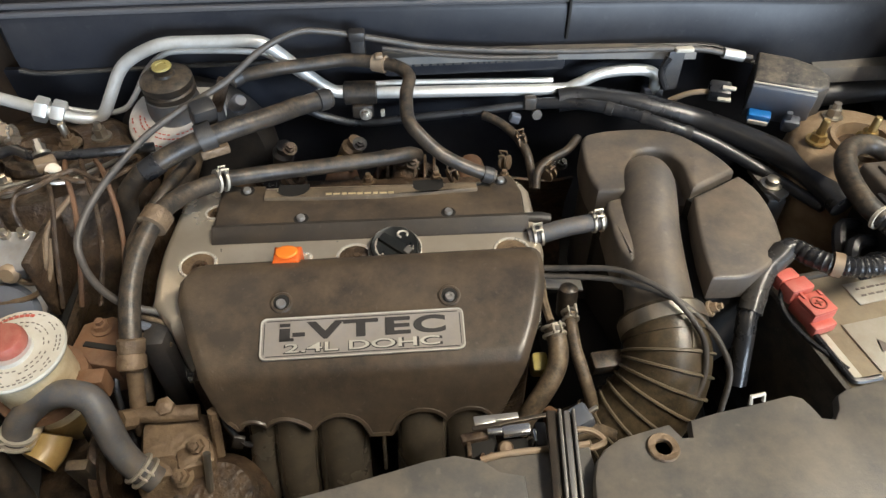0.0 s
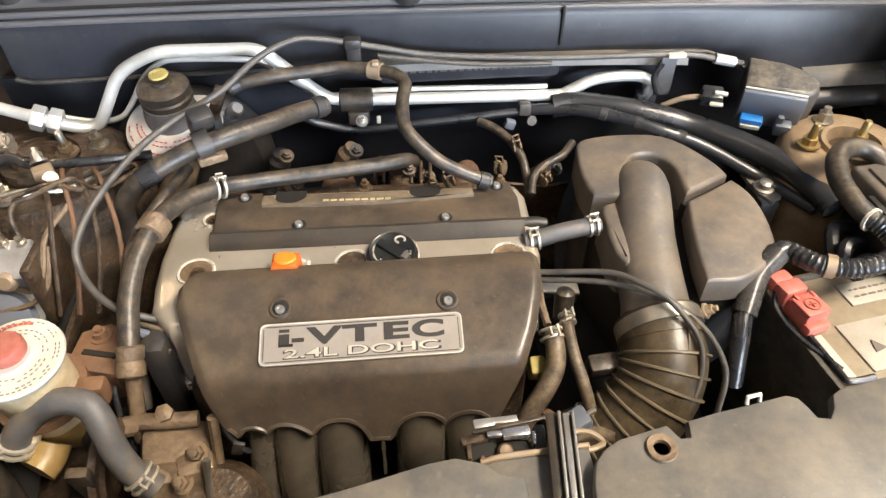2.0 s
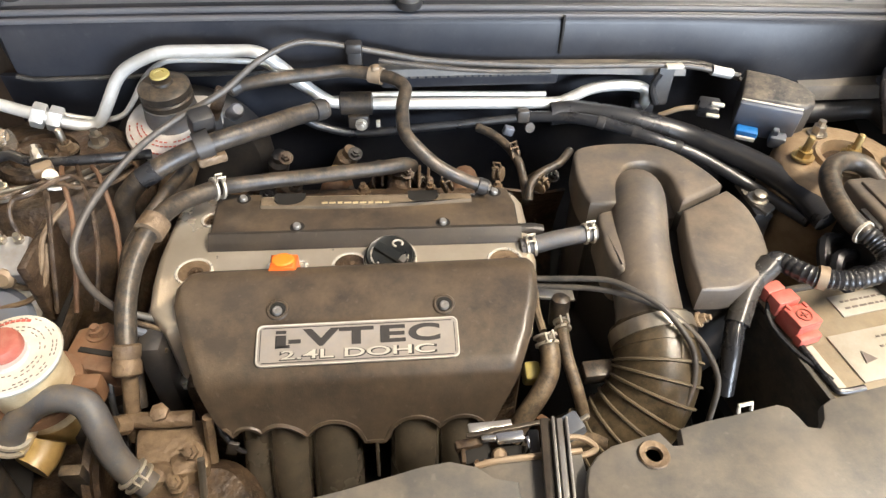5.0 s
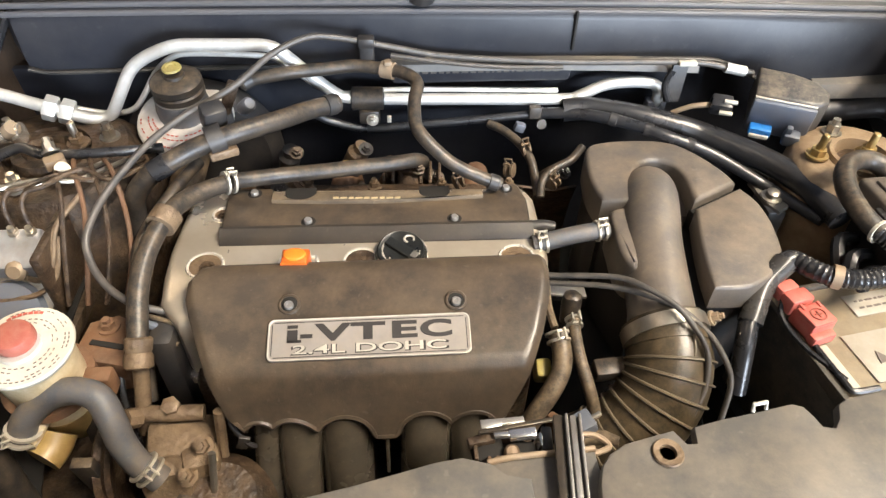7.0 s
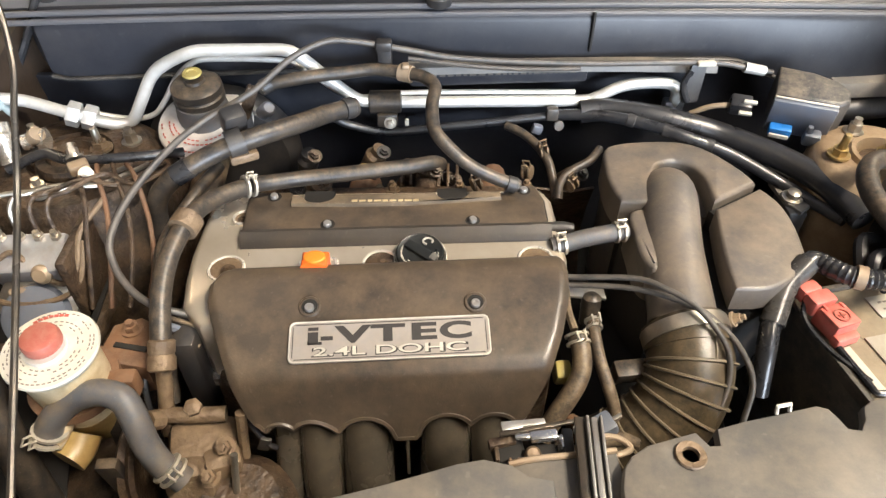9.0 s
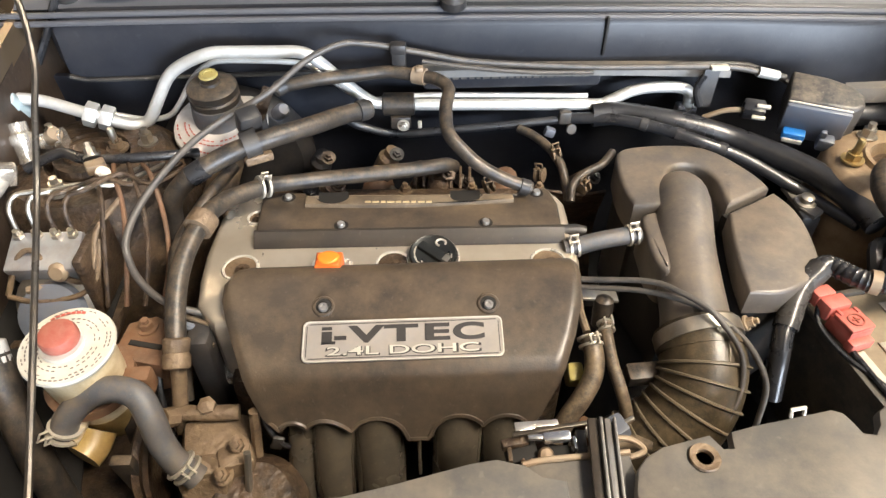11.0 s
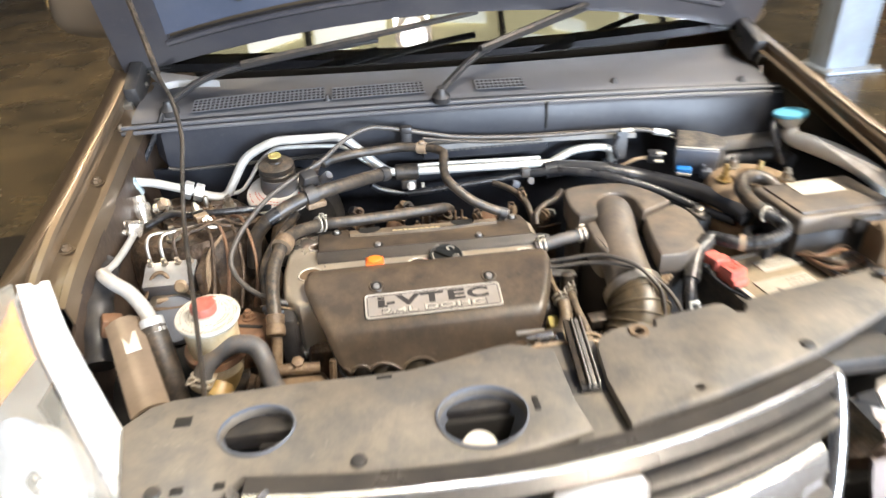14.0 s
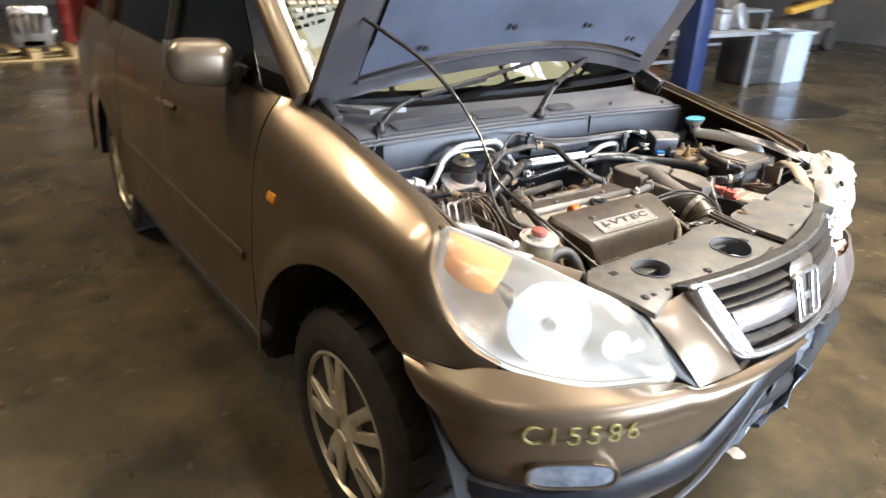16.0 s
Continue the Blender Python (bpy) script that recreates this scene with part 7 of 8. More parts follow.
part("funnel", lathe([(0.014, -0.03), (0.018, -0.008), (0.028, 0.004), (0.030, 0.012), (0, 0.012)], (0.654, 0.091, 0.992), (-0.1, 0.1, 1), 22), WHITEP, wash)
part("cap", lathe([(0.032, 0.0), (0.034, 0.003), (0.033, 0.008), (0.026, 0.011), (0, 0.013)], (0.655, 0.092, 1.004), (-0.1, 0.1, 1), 24), CYAN, wash, "light blue cap")
part("overflow_hose", tube([(0.64, 0.085, 0.98), (0.622, 0.090, 0.995), (0.612, 0.07, 0.975), (0.625, 0.04, 0.92)], 0.005, 8, 6), GLOSSB, wash)
hose("washer_pipe", [(0.775, -0.06, 0.92), (0.755, -0.12, 0.905), (0.740, -0.17, 0.90), (0.745, -0.22, 0.90), (0.80, -0.255, 0.915)], 0.004, PIPE, "thin bare metal stay near the wing", "stay", 8)
hose("wiring_loom", [(0.55, 0.14, 0.895), (0.60, 0.135, 0.900), (0.66, 0.13, 0.905), (0.68, 0.09, 0.90)], 0.018, BLACKP, "black taped wiring bundle by the bulkhead", "loom", 12)
hose("wiring_loom", [(0.69, 0.02, 0.86), (0.69, -0.06, 0.86), (0.69, -0.14, 0.86), (0.68, -0.20, 0.85)], 0.012, GLOSSB, "black wiring bundle along the wing", "loom", 10)

# ---- control box with a blue plug on the bulkhead ----
cbox = thing("sensor_box", (0.455, 0.07, 0.93), "black and blue-grey sensor box with a bright blue connector", "sensor box")
CM = pose(0.455, 0.070, 0.962) @ pose(0, 0, 0, 12, 0, -25)


def cpart(name, b, mt, par=None, label="", smooth=True):
    b.transform(CM)
    return part(name, b, mt, par or cbox, label, smooth)


cpart("shell", prism([(-0.045, -0.026), (0.038, -0.026), (0.050, -0.014), (0.050, 0.006), (0.034, 0.024), (0.0, 0.034), (-0.045, 0.036)], -0.035, 0.018, 0.006, (), 3), BOXT)
cpart("front_plate", box((-0.004, -0.031, -0.014), (0.082, 0.010, 0.056), 0.003), DARKBLUE, None, "blue-grey front plate")
cpart("edge_line", box((-0.004, -0.0285, 0.0155), (0.08, 0.003, 0.002), 0.0006), LABELW)
cpart("connector", box((-0.024, -0.042, -0.030), (0.030, 0.016, 0.014), 0.003), BLUEC, None, "bright blue connector")
cpart("connector_end", box((-0.024, -0.0510, -0.034), (0.026, 0.004, 0.006), 0.001), LABELW)
cpart("plug", join(box((0.018, -0.044, -0.032), (0.022, 0.018, 0.02), 0.004), box((0.012, -0.044, -0.018), (0.008, 0.008, 0.012), 0.002)), DARKBLUE)
plug2 = thing("connector", (0.37, 0.085, 0.935), "black connector with pale locking tabs", "connector")
part("body", box((0.372, 0.088, 0.942), (0.030, 0.024, 0.022), 0.004, (20, 0, -20)), GLOSSB, plug2)
part("tab", box((0.380, 0.078, 0.952), (0.018, 0.006, 0.004), 0.001, (20, 0, -20)), LABELW, plug2)
part("tab", box((0.374, 0.072, 0.938), (0.018, 0.006, 0.004), 0.001, (20, 0, -20)), LABELW, plug2)
part("wires", tube([(0.36, 0.092, 0.94), (0.335, 0.098, 0.935), (0.31, 0.105, 0.92)], 0.004, 8, 4), TAN, plug2)
bkt = thing("cable_bracket", (0.305, 0.12, 0.95), "black folded bracket on the bulkhead", "bracket")
part("plate", prism([(0.300, 0.118), (0.322, 0.118), (0.322, 0.124), (0.300, 0.124)], 0.930, 0.990, 0.002), BLACKP, bkt)
part("hook", tube([(0.298, 0.112, 0.985), (0.290, 0.108, 0.965), (0.300, 0.106, 0.94)], 0.005, 8, 5), GLOSSB, bkt)
part("clip", box((0.318, 0.116, 0.994), (0.026, 0.012, 0.006), 0.002), LABELW, bkt)

BRASS = mat("brassy_stud", (0.52, 0.38, 0.16), (0.40, 0.28, 0.12), 0.35, 0.7, 30, 300, 0.2, 0.3, (0.25, 0.18, 0.1))
for k, (x, y) in enumerate(((0.466, -0.022), (0.535, -0.022))):
    t = thing("strut_stud", (x, y, 0.93), "brassy stud and nut on the strut tower", "stud", "studs on the strut tower")
    part("stud", lathe([(0.005, -0.02), (0.005, 0.03), (0.004, 0.032), (0, 0.032)], (x, y, 0.93), (0, -0.05, 1), 10), BRASS, t)
    part("nut", hexnut((x, y, 0.928), 0.010, 0.012), BRASS, t)
for k, (x, y) in enumerate(((-0.600, 0.060), (-0.520, 0.052))):
    t = thing("strut_stud", (x, y, 0.93), "brassy stud and nut on the dirty strut tower", "stud", "studs on the strut tower")
    part("stud", lathe([(0.005, -0.02), (0.005, 0.03), (0.004, 0.032), (0, 0.032)], (x, y, 0.93), (0, -0.05, 1), 10), STEEL, t)
    part("nut", hexnut((x, y, 0.928), 0.010, 0.012), CASTD, t)

# ---- pipes and hoses across the bulkhead ----
ac = thing("air_conditioning_pipe", (-0.1, 0.12, 0.93), "bare aluminium air-conditioning pipe bent along the bulkhead", "pipe")
acp = [(-0.655, 0.095, 0.985), (-0.623, 0.102, 0.976), (-0.585, 0.095, 0.967), (-0.550, 0.088, 0.958), (-0.520, 0.100, 0.937), (-0.504, 0.107, 0.932), (-0.490, 0.110, 0.938), (-0.472, 0.112, 0.965), (-0.450, 0.118, 0.998), (-0.425, 0.120, 1.016), (-0.386, 0.120, 1.031), (-0.350, 0.120, 1.032), (-0.300, 0.120, 1.031), (-0.262, 0.120, 1.029), (-0.240, 0.120, 1.014), (-0.210, 0.122, 0.982), (-0.180, 0.128, 0.951), (-0.160, 0.130, 0.942), (-0.108, 0.130, 0.939), (0.03, 0.132, 0.934), (0.150, 0.135, 0.929), (0.175, 0.135, 0.934), (0.208, 0.135, 0.950), (0.240, 0.135, 0.955), (0.274, 0.135, 0.954), (0.291, 0.135, 0.947), (0.297, 0.137, 0.932), (0.297, 0.140, 0.915)]
part("pipe", tube(acp, 0.0084, 14, 4), PIPE, ac)
thin = [(-0.600, 0.112, 0.962), (-0.550, 0.122, 0.942), (-0.505, 0.130, 0.926), (-0.470, 0.130, 0.931), (-0.450, 0.134, 0.950), (-0.426, 0.138, 0.983), (-0.400, 0.140, 1.004), (-0.370, 0.140, 1.010), (-0.279, 0.140, 1.005), (-0.250, 0.140, 0.994), (-0.205, 0.140, 0.955), (-0.170, 0.142, 0.942), (-0.091, 0.142, 0.947), (0.144, 0.142, 0.940)]
part("thin_pipe", tube(thin, 0.0040, 10, 4), PIPE, ac)
for k, (x, y, z) in enumerate(((-0.558, 0.090, 0.960), (-0.540, 0.093, 0.952))):
    part("union_nut", lathe([(0.0165, -0.008), (0.0175, -0.006), (0.0175, 0.006), (0.0165, 0.008)], (x, y, z), (0.8, 0.05, -0.35), 6), PIPE, ac)
part("valve", lathe([(0.010, -0.02), (0.011, 0.0), (0.014, 0.003), (0.014, 0.018), (0.010, 0.022), (0, 0.023)], (-0.655, 0.092, 0.975), (-0.2, -0.5, 0.8), 14), PALEB, ac, "pale plastic valve cap")
part("pipe_clamp", join(lathe([(0.0105, -0.024), (0.0165, -0.022), (0.0165, 0.022), (0.0105, 0.024)], (-0.136, 0.131, 0.940), (1, 0, -0.02), 18), box((-0.134, 0.120, 0.918), (0.03, 0.014, 0.02), 0.003)), RUBBER, ac, "rubber-lined pipe clamp")
part("clamp_bolt", hexnut((-0.130, 0.112, 0.916), 0.006, 0.008, (0, -1, 0.2)), STEEL, ac)
part("clamp_tab", box((-0.106, 0.116, 0.914), (0.006, 0.006, 0.010), 0.001), LABELW, ac)
part("end_block", box((0.297, 0.142, 0.912), (0.03, 0.02, 0.02), 0.004), DARKBLUE, ac)
# fittings at the left-hand wing
fit1 = thing("pipe_fitting", (-0.632, 0.045, 0.94), "bright aluminium pressure fittings by the wing", "fitting")
part("body", join(lathe([(0.013, -0.024), (0.014, 0.0), (0.017, 0.004), (0.017, 0.014), (0.012, 0.018), (0.012, 0.03), (0, 0.03)], (-0.634, 0.040, 0.945), (-0.2, 0.5, 0.8), 14), lathe([(0.011, 0), (0.011, 0.02), (0.014, 0.02), (0.014, 0.03), (0, 0.03)], (-0.614, 0.048, 0.945), (1, 0.1, 0.1), 12)), ALU, fit1)
part("cap", lathe([(0.010, 0), (0.012, 0.006), (0.010, 0.016), (0, 0.017)], (-0.600, 0.048, 0.948), (0.6, -0.2, 0.7), 12), TAN, fit1)
fit2 = thing("pipe_block", (-0.635, -0.02, 0.93), "bright aluminium pipe block with two stubs", "fitting")
part("block", join(box((-0.632, -0.024, 0.945), (0.026, 0.022, 0.026), 0.004, (0, 20, 30)), lathe([(0.006, 0), (0.006, 0.03), (0.009, 0.03), (0.009, 0.04), (0, 0.04)], (-0.645, -0.016, 0.95), (-0.9, 0.3, 0.4), 12), lathe([(0.006, 0), (0.006, 0.03), (0.008, 0.03), (0.008, 0.042), (0, 0.042)], (-0.645, -0.032, 0.942), (-0.9, -0.1, 0.2), 12)), ALU, fit2)
part("pipe", tube([(-0.632, -0.030, 0.938), (-0.634, -0.08, 0.936), (-0.636, -0.13, 0.937), (-0.640, -0.165, 0.942), (-0.632, -0.190, 0.950), (-0.612, -0.212, 0.948), (-0.585, -0.232, 0.940), (-0.560, -0.262, 0.930), (-0.546, -0.285, 0.921)], 0.0095, 12, 6, rad=lambda t: 0.65 if t < 0.45 else 1.15), PIPE, fit2)
part("crimp", lathe([(0.014, -0.010), (0.017, -0.008), (0.017, 0.004), (0.0155, 0.006), (0.017, 0.008), (0.017, 0.014)], (-0.543, -0.290, 0.918), (0.25, -0.6, -0.75), 18), PIPE, fit2)
part("hose", tube([(-0.543, -0.292, 0.916), (-0.534, -0.310, 0.890), (-0.524, -0.332, 0.85), (-0.518, -0.350, 0.79), (-0.515, -0.360, 0.70)], 0.0175, 14, 6), RUBBER, fit2, "thick dusty rubber hose")

cab = thing("throttle_cable", (-0.1, 0.1, 0.95), "thin grey throttle cable looped across the engine bay", "cable")
part("cable", tube([(-0.335, -0.206, 0.862), (-0.372, -0.208, 0.880), (-0.394, -0.207, 0.890), (-0.423, -0.188, 0.900), (-0.444, -0.162, 0.912), (-0.451, -0.135, 0.930), (-0.436, -0.087, 0.952), (-0.398, -0.023, 0.975), (-0.356, 0.020, 0.990), (-0.299, 0.050, 1.010), (-0.252, 0.085, 1.035), (-0.208, 0.105, 1.047), (-0.175, 0.115, 1.042), (-0.143, 0.120, 1.034), (-0.090, 0.125, 1.020), (-0.019, 0.128, 1.005), (0.142, 0.128, 0.993), (0.319, 0.120, 0.993), (0.38, 0.116, 0.985), (0.418, 0.114, 0.977)], 0.0043, 10, 6), CABLE, cab)
part("metal_end", tube([(0.375, 0.1155, 0.9865), (0.405, 0.114, 0.980)], 0.0075, 10, 2), PIPE, cab)
part("holder", join(box((-0.132, 0.121, 1.020), (0.020, 0.012, 0.040), 0.003), box((-0.132, 0.117, 1.034), (0.022, 0.018, 0.014), 0.003)), BLACKP, cab, "black cable holder")
part("second_cable", tube([(-0.10, 0.124, 1.010), (-0.02, 0.122, 0.998), (0.06, 0.122, 0.990), (0.142, 0.124, 0.987)], 0.0035, 8, 5), CABLE, cab)
hh = thing("heater_hose", (-0.1, 0.09, 0.99), "dusty rubber vacuum hose draped over the engine", "hose")
part("hose", tube([(-0.300, 0.085, 0.990), (-0.291, 0.092, 0.994), (-0.244, 0.098, 1.000), (-0.190, 0.108, 1.000), (-0.145, 0.113, 1.001), (-0.105, 0.104, 0.999), (-0.080, 0.090, 1.000), (-0.066, 0.070, 0.997), (-0.070, 0.045, 0.990), (-0.0715, 0.029, 0.984), (-0.070, 0.005, 0.974), (-0.060, -0.012, 0.965), (-0.030, -0.030, 0.942), (0.005, -0.038, 0.924), (0.037, -0.041, 0.911)], 0.0088, 12, 7), RUBBER, hh)
part("end_collar", lathe([(0.0092, -0.007), (0.0108, -0.006), (0.0108, 0.006), (0.0092, 0.007)], (0.028, -0.0405, 0.914), (0.9, -0.1, -0.3), 16), BLACKP, hh)
part("end_collar", lathe([(0.0092, -0.007), (0.0108, -0.006), (0.0108, 0.006), (0.0092, 0.007)], (-0.292, 0.0915, 0.9935), (0.9, 0.5, 0.3), 16), BLACKP, hh)
cl = thing("hose_clip", (-0.102, 0.10, 0.998), "pale metal hose clip", "clip")
part("band", lathe([(0.0102, -0.009), (0.0118, -0.009), (0.0118, 0.009), (0.0102, 0.009)], (-0.104, 0.1035, 0.999), (1, -0.45, 0), 16), TAN, cl)
part("ear", box((-0.104, 0.100, 1.012), (0.010, 0.012, 0.006), 0.002), TAN, cl)
sh_pts = [(-0.175, 0.090, 0.958), (-0.215, 0.062, 0.964), (-0.242, 0.036, 0.969), (-0.295, -0.002, 0.974), (-0.340, -0.018, 0.966), (-0.375, -0.034, 0.955), (-0.402, -0.042, 0.940), (-0.425, -0.048, 0.912), (-0.435, -0.050, 0.86)]
sh_t = thing("brake_servo_hose", (-0.3, 0.0, 0.96), "thick dusty rubber hose sweeping down beside the engine", "hose")
part("hose", tube(sh_pts, 0.0128, 14, 7), RUBBER, sh_t)
part("collar", lathe([(0.0130, -0.008), (0.0146, -0.007), (0.0146, 0.007), (0.0130, 0.008)], (-0.185, 0.083, 0.9597), (-0.82, -0.55, 0.1), 18), BLACKP, sh_t)
part("tape_wrap", lathe([(0.0129, -0.012), (0.0138, -0.011), (0.0138, 0.011), (0.0129, 0.012)], (-0.386, -0.0375, 0.9495), (-0.85, -0.3, -0.42), 18), GLOSSB, sh_t)
hb = thing("hose_bracket", (-0.325, 0.0, 0.97), "dark dusty bracket holding the hoses", "bracket")
part("strap", join(box((-0.322, 0.010, 0.992), (0.030, 0.024, 0.034), 0.005, (20, 0, 30)), lathe([(0.0155, -0.010), (0.0185, -0.010), (0.0185, 0.010), (0.0155, 0.010)], (-0.320, -0.011, 0.9715), (-0.9, -0.4, -0.1), 18)), BLACKP, hb)
part("foot", box((-0.312, -0.018, 0.957), (0.036, 0.018, 0.012), 0.003, (0, 0, 25)), CASTD, hb)
ch = thing("coolant_hose", (-0.2, 0.0, 0.90), "dusty rubber coolant hose with a spring clamp", "hose")
part("hose", tube([(-0.060, 0.048, 0.885), (-0.071, 0.036, 0.897), (-0.100, 0.022, 0.903), (-0.141, 0.012, 0.906), (-0.195, 0.002, 0.908), (-0.246, -0.008, 0.911), (-0.285, -0.025, 0.919), (-0.306, -0.038, 0.926)], 0.0105, 14, 7), RUBBER, ch)
spring_clamp(ch, (-0.308, -0.040, 0.926), (-0.8, -0.55, 0.25), 0.0135)
uh = thing("coolant_hose", (-0.37, -0.18, 0.86), "dusty rubber hose running down to a clamped metal pipe", "hose")
part("hose", tube([(-0.310, -0.041, 0.926), (-0.330, -0.060, 0.931), (-0.348, -0.082, 0.936), (-0.363, -0.118, 0.940), (-0.3745, -0.158, 0.931), (-0.379, -0.185, 0.921), (-0.380, -0.212, 0.909), (-0.378, -0.240, 0.893), (-0.376, -0.258, 0.880)], 0.0112, 14, 7), RUBBER, uh)
part("collar", lathe([(0.0145, -0.011), (0.0172, -0.010), (0.0172, 0.010), (0.0145, 0.011)], (-0.3645, -0.124, 0.939), (-0.3, -0.92, -0.15), 18), CASTD, uh)
part("fitting", lathe([(0.0125, -0.014), (0.0145, -0.012), (0.0140, 0.0), (0.0128, 0.002), (0.0150, 0.006), (0.0150, 0.018), (0.0125, 0.020)], (-0.376, -0.262, 0.876), (0, -0.72, -0.68), 18), CASTD, uh, "corroded hose fitting")
part("pipe", tube([(-0.376, -0.268, 0.868), (-0.377, -0.280, 0.845), (-0.380, -0.292, 0.818), (-0.384, -0.300, 0.78)], 0.0085, 10, 5), CASTD, uh)
hose("coolant_hose", [(-0.352, 0.0, 0.93), (-0.375, -0.060, 0.925), (-0.400, -0.120, 0.905), (-0.402, -0.165, 0.880), (-0.395, -0.210, 0.84), (-0.39, -0.26, 0.78)], 0.008, RUBBER, "narrow rubber hose behind the thicker one", "hose", 10)
hose("wiring_loom", [(-0.40, -0.215, 0.875), (-0.37, -0.222, 0.866), (-0.345, -0.222, 0.855), (-0.33, -0.22, 0.835)], 0.005, DARKBLUE, "thin blue-grey wires running under the cover", "loom", 8)
hose("breather_hose", [(-0.21, 0.115, 0.925), (-0.192, 0.118, 0.912), (-0.155, 0.118, 0.900), (-0.126, 0.118, 0.897), (-0.06, 0.119, 0.901), (0.026, 0.120, 0.907), (0.110, 0.120, 0.914), (0.177, 0.118, 0.918)], 0.006, GLOSSB, "thin black pipe along the bulkhead", "hose", 10)
loom = thing("wiring_loom", (0.33, 0.06, 0.89), "thick shiny black wiring loom along the bulkhead", "loom")
part("trunk", tube([(0.150, 0.122, 0.918), (0.190, 0.120, 0.921), (0.257, 0.100, 0.919), (0.305, 0.086, 0.912), (0.352, 0.070, 0.903), (0.400, 0.030, 0.900), (0.435, -0.010, 0.898), (0.458, -0.060, 0.896), (0.472, -0.11, 0.89)], 0.0172, 14, 7), GLOSSB, loom)
part("branch", tube([(0.110, 0.121, 0.915), (0.160, 0.110, 0.920), (0.201, 0.090, 0.925), (0.245, 0.070, 0.923), (0.280, 0.050, 0.919), (0.325, 0.034, 0.908), (0.357, 0.020, 0.898), (0.395, -0.005, 0.884), (0.424, -0.030, 0.875), (0.460, -0.095, 0.876)], 0.0085, 12, 7), GLOSSB, loom)
for x, y, z in ((0.216, 0.083, 0.925), (0.262, 0.061, 0.921), (0.318, 0.037, 0.910)):
    part("tape_wrap", lathe([(0.0087, -0.006), (0.0096, -0.005), (0.0096, 0.005), (0.0087, 0.006)], (x, y, z), (0.8, -0.4, -0.1), 14), BLACKP, loom)
part("loom_clip", join(box((0.108, 0.116, 0.920), (0.018, 0.012, 0.020), 0.003), lathe([(0.0055, -0.002), (0.0075, -0.002), (0.0075, 0.002), (0.0055, 0.002)], (0.118, 0.108, 0.904), (0.2, -1, 0.3), 14)), CABLE, loom, "grey loom clip")
part("loom_clip", box((0.086, 0.108, 0.900), (0.016, 0.012, 0.014), 0.003, (0, 20, 0)), DARKBLUE, loom)
# hoses and small clips behind the engine
hose("breather_hose", [(0.040, 0.112, 0.905), (0.062, 0.095, 0.902), (0.082, 0.070, 0.895), (0.094, 0.045, 0.885), (0.098, 0.020, 0.870), (0.098, -0.010, 0.862)], 0.0065, RUBBER, "grey rubber breather hose", "hose", 12)
hose("breather_hose", [(0.098, -0.020, 0.870), (0.102, -0.004, 0.885), (0.120, 0.010, 0.895), (0.145, 0.022, 0.900), (0.165, 0.045, 0.905)], 0.006, RUBBER, "thin dusty rubber pipe behind the air box", "hose", 10)
rnd = random.Random(11)
for k in range(18):
    x, y = -0.27 + 0.42 * rnd.random(), -0.01 + 0.10 * rnd.random()
    z = 0.82 + 0.055 * rnd.random()
    t = thing("engine_fitting", (x, y, z), "grimy metal fitting behind the engine", "fitting", "fittings behind the engine")
    part("body", lathe([(0.014, -0.03), (0.016, 0.0), (0.011, 0.006), (0.011, 0.016), (0, 0.017)], (x, y, z), (rnd.uniform(-0.6, 0.6), rnd.uniform(-0.8, 0.1), 0.8), 14), (DIRT, DIRT, CASTD, BLACKP, DIRT)[k % 5], t)
    part("nut", hexnut((x + 0.012, y - 0.01, z + 0.012), 0.007, 0.009, (0.2, -0.5, 0.8)), (DIRT, BLACKP, CASTD)[k % 3], t)
part_rear = thing("exhaust_shield", (-0.12, 0.07, 0.66), "rusty heat shield behind the engine", "heat shield")
rows = [[(-0.33 + 0.5 * i / 14, 0.055 + 0.03 * math.sin(j * 0.8), 0.83 - 0.05 * j + 0.012 * noise.noise((i * 0.5, j * 0.5, 1))) for i in range(15)] for j in range(5)]
part("sheet", sheet(rows, 0.004), DIRT, part_rear)
part("bolt", hexnut((-0.15, 0.05, 0.835), 0.008, 0.01), STEEL, part_rear)
for k, (x, y, z, rz) in enumerate(((-0.015, -0.012, 0.895, 20), (0.062, 0.030, 0.88, -30), (0.088, 0.06, 0.895, 10), (0.118, 0.0, 0.88, 40))):
    t = thing("hose_clamp", (x, y, z), "small brassy hose clamp", "clamp", "small clamps behind the engine")
    spring_clamp(t, (x, y, z), (math.cos(radians(rz)), math.sin(radians(rz)), 0.2), 0.009, mt=CASTD)
man = thing("exhaust_manifold", (-0.13, 0.04, 0.80), "rusty brown exhaust manifold behind the engine", "manifold")
part("flange", prism([(-0.315, 0.006), (0.055, -0.008), (0.058, 0.012), (-0.312, 0.026)], 0.800, 0.872, 0.004), DIRT, man)
for k in range(4):
    x = -0.268 + 0.093 * k
    part("runner", tube([(x, 0.012 - 0.004 * k, 0.846), (x + 0.002, 0.040, 0.856), (x + 0.008, 0.066, 0.846), (x + 0.012, 0.080, 0.80), (x + 0.012, 0.082, 0.74)], 0.0185, 14, 5), RUST if k % 2 else DIRT, man)
    part("stud_nut", hexnut((x + 0.046, 0.014 - 0.004 * k, 0.872), 0.0065, 0.010), CASTD, man)
for k in range(7):
    part("shield_fin", box((-0.115 + 0.013 * k, 0.052 - 0.002 * k, 0.862), (0.004, 0.040, 0.026), 0.001, (18, 0, -4)), DIRT, man)
sns = thing("sensor", (-0.166, 0.058, 0.87), "dusty brown sensor with a brassy ring and square tab", "sensor")
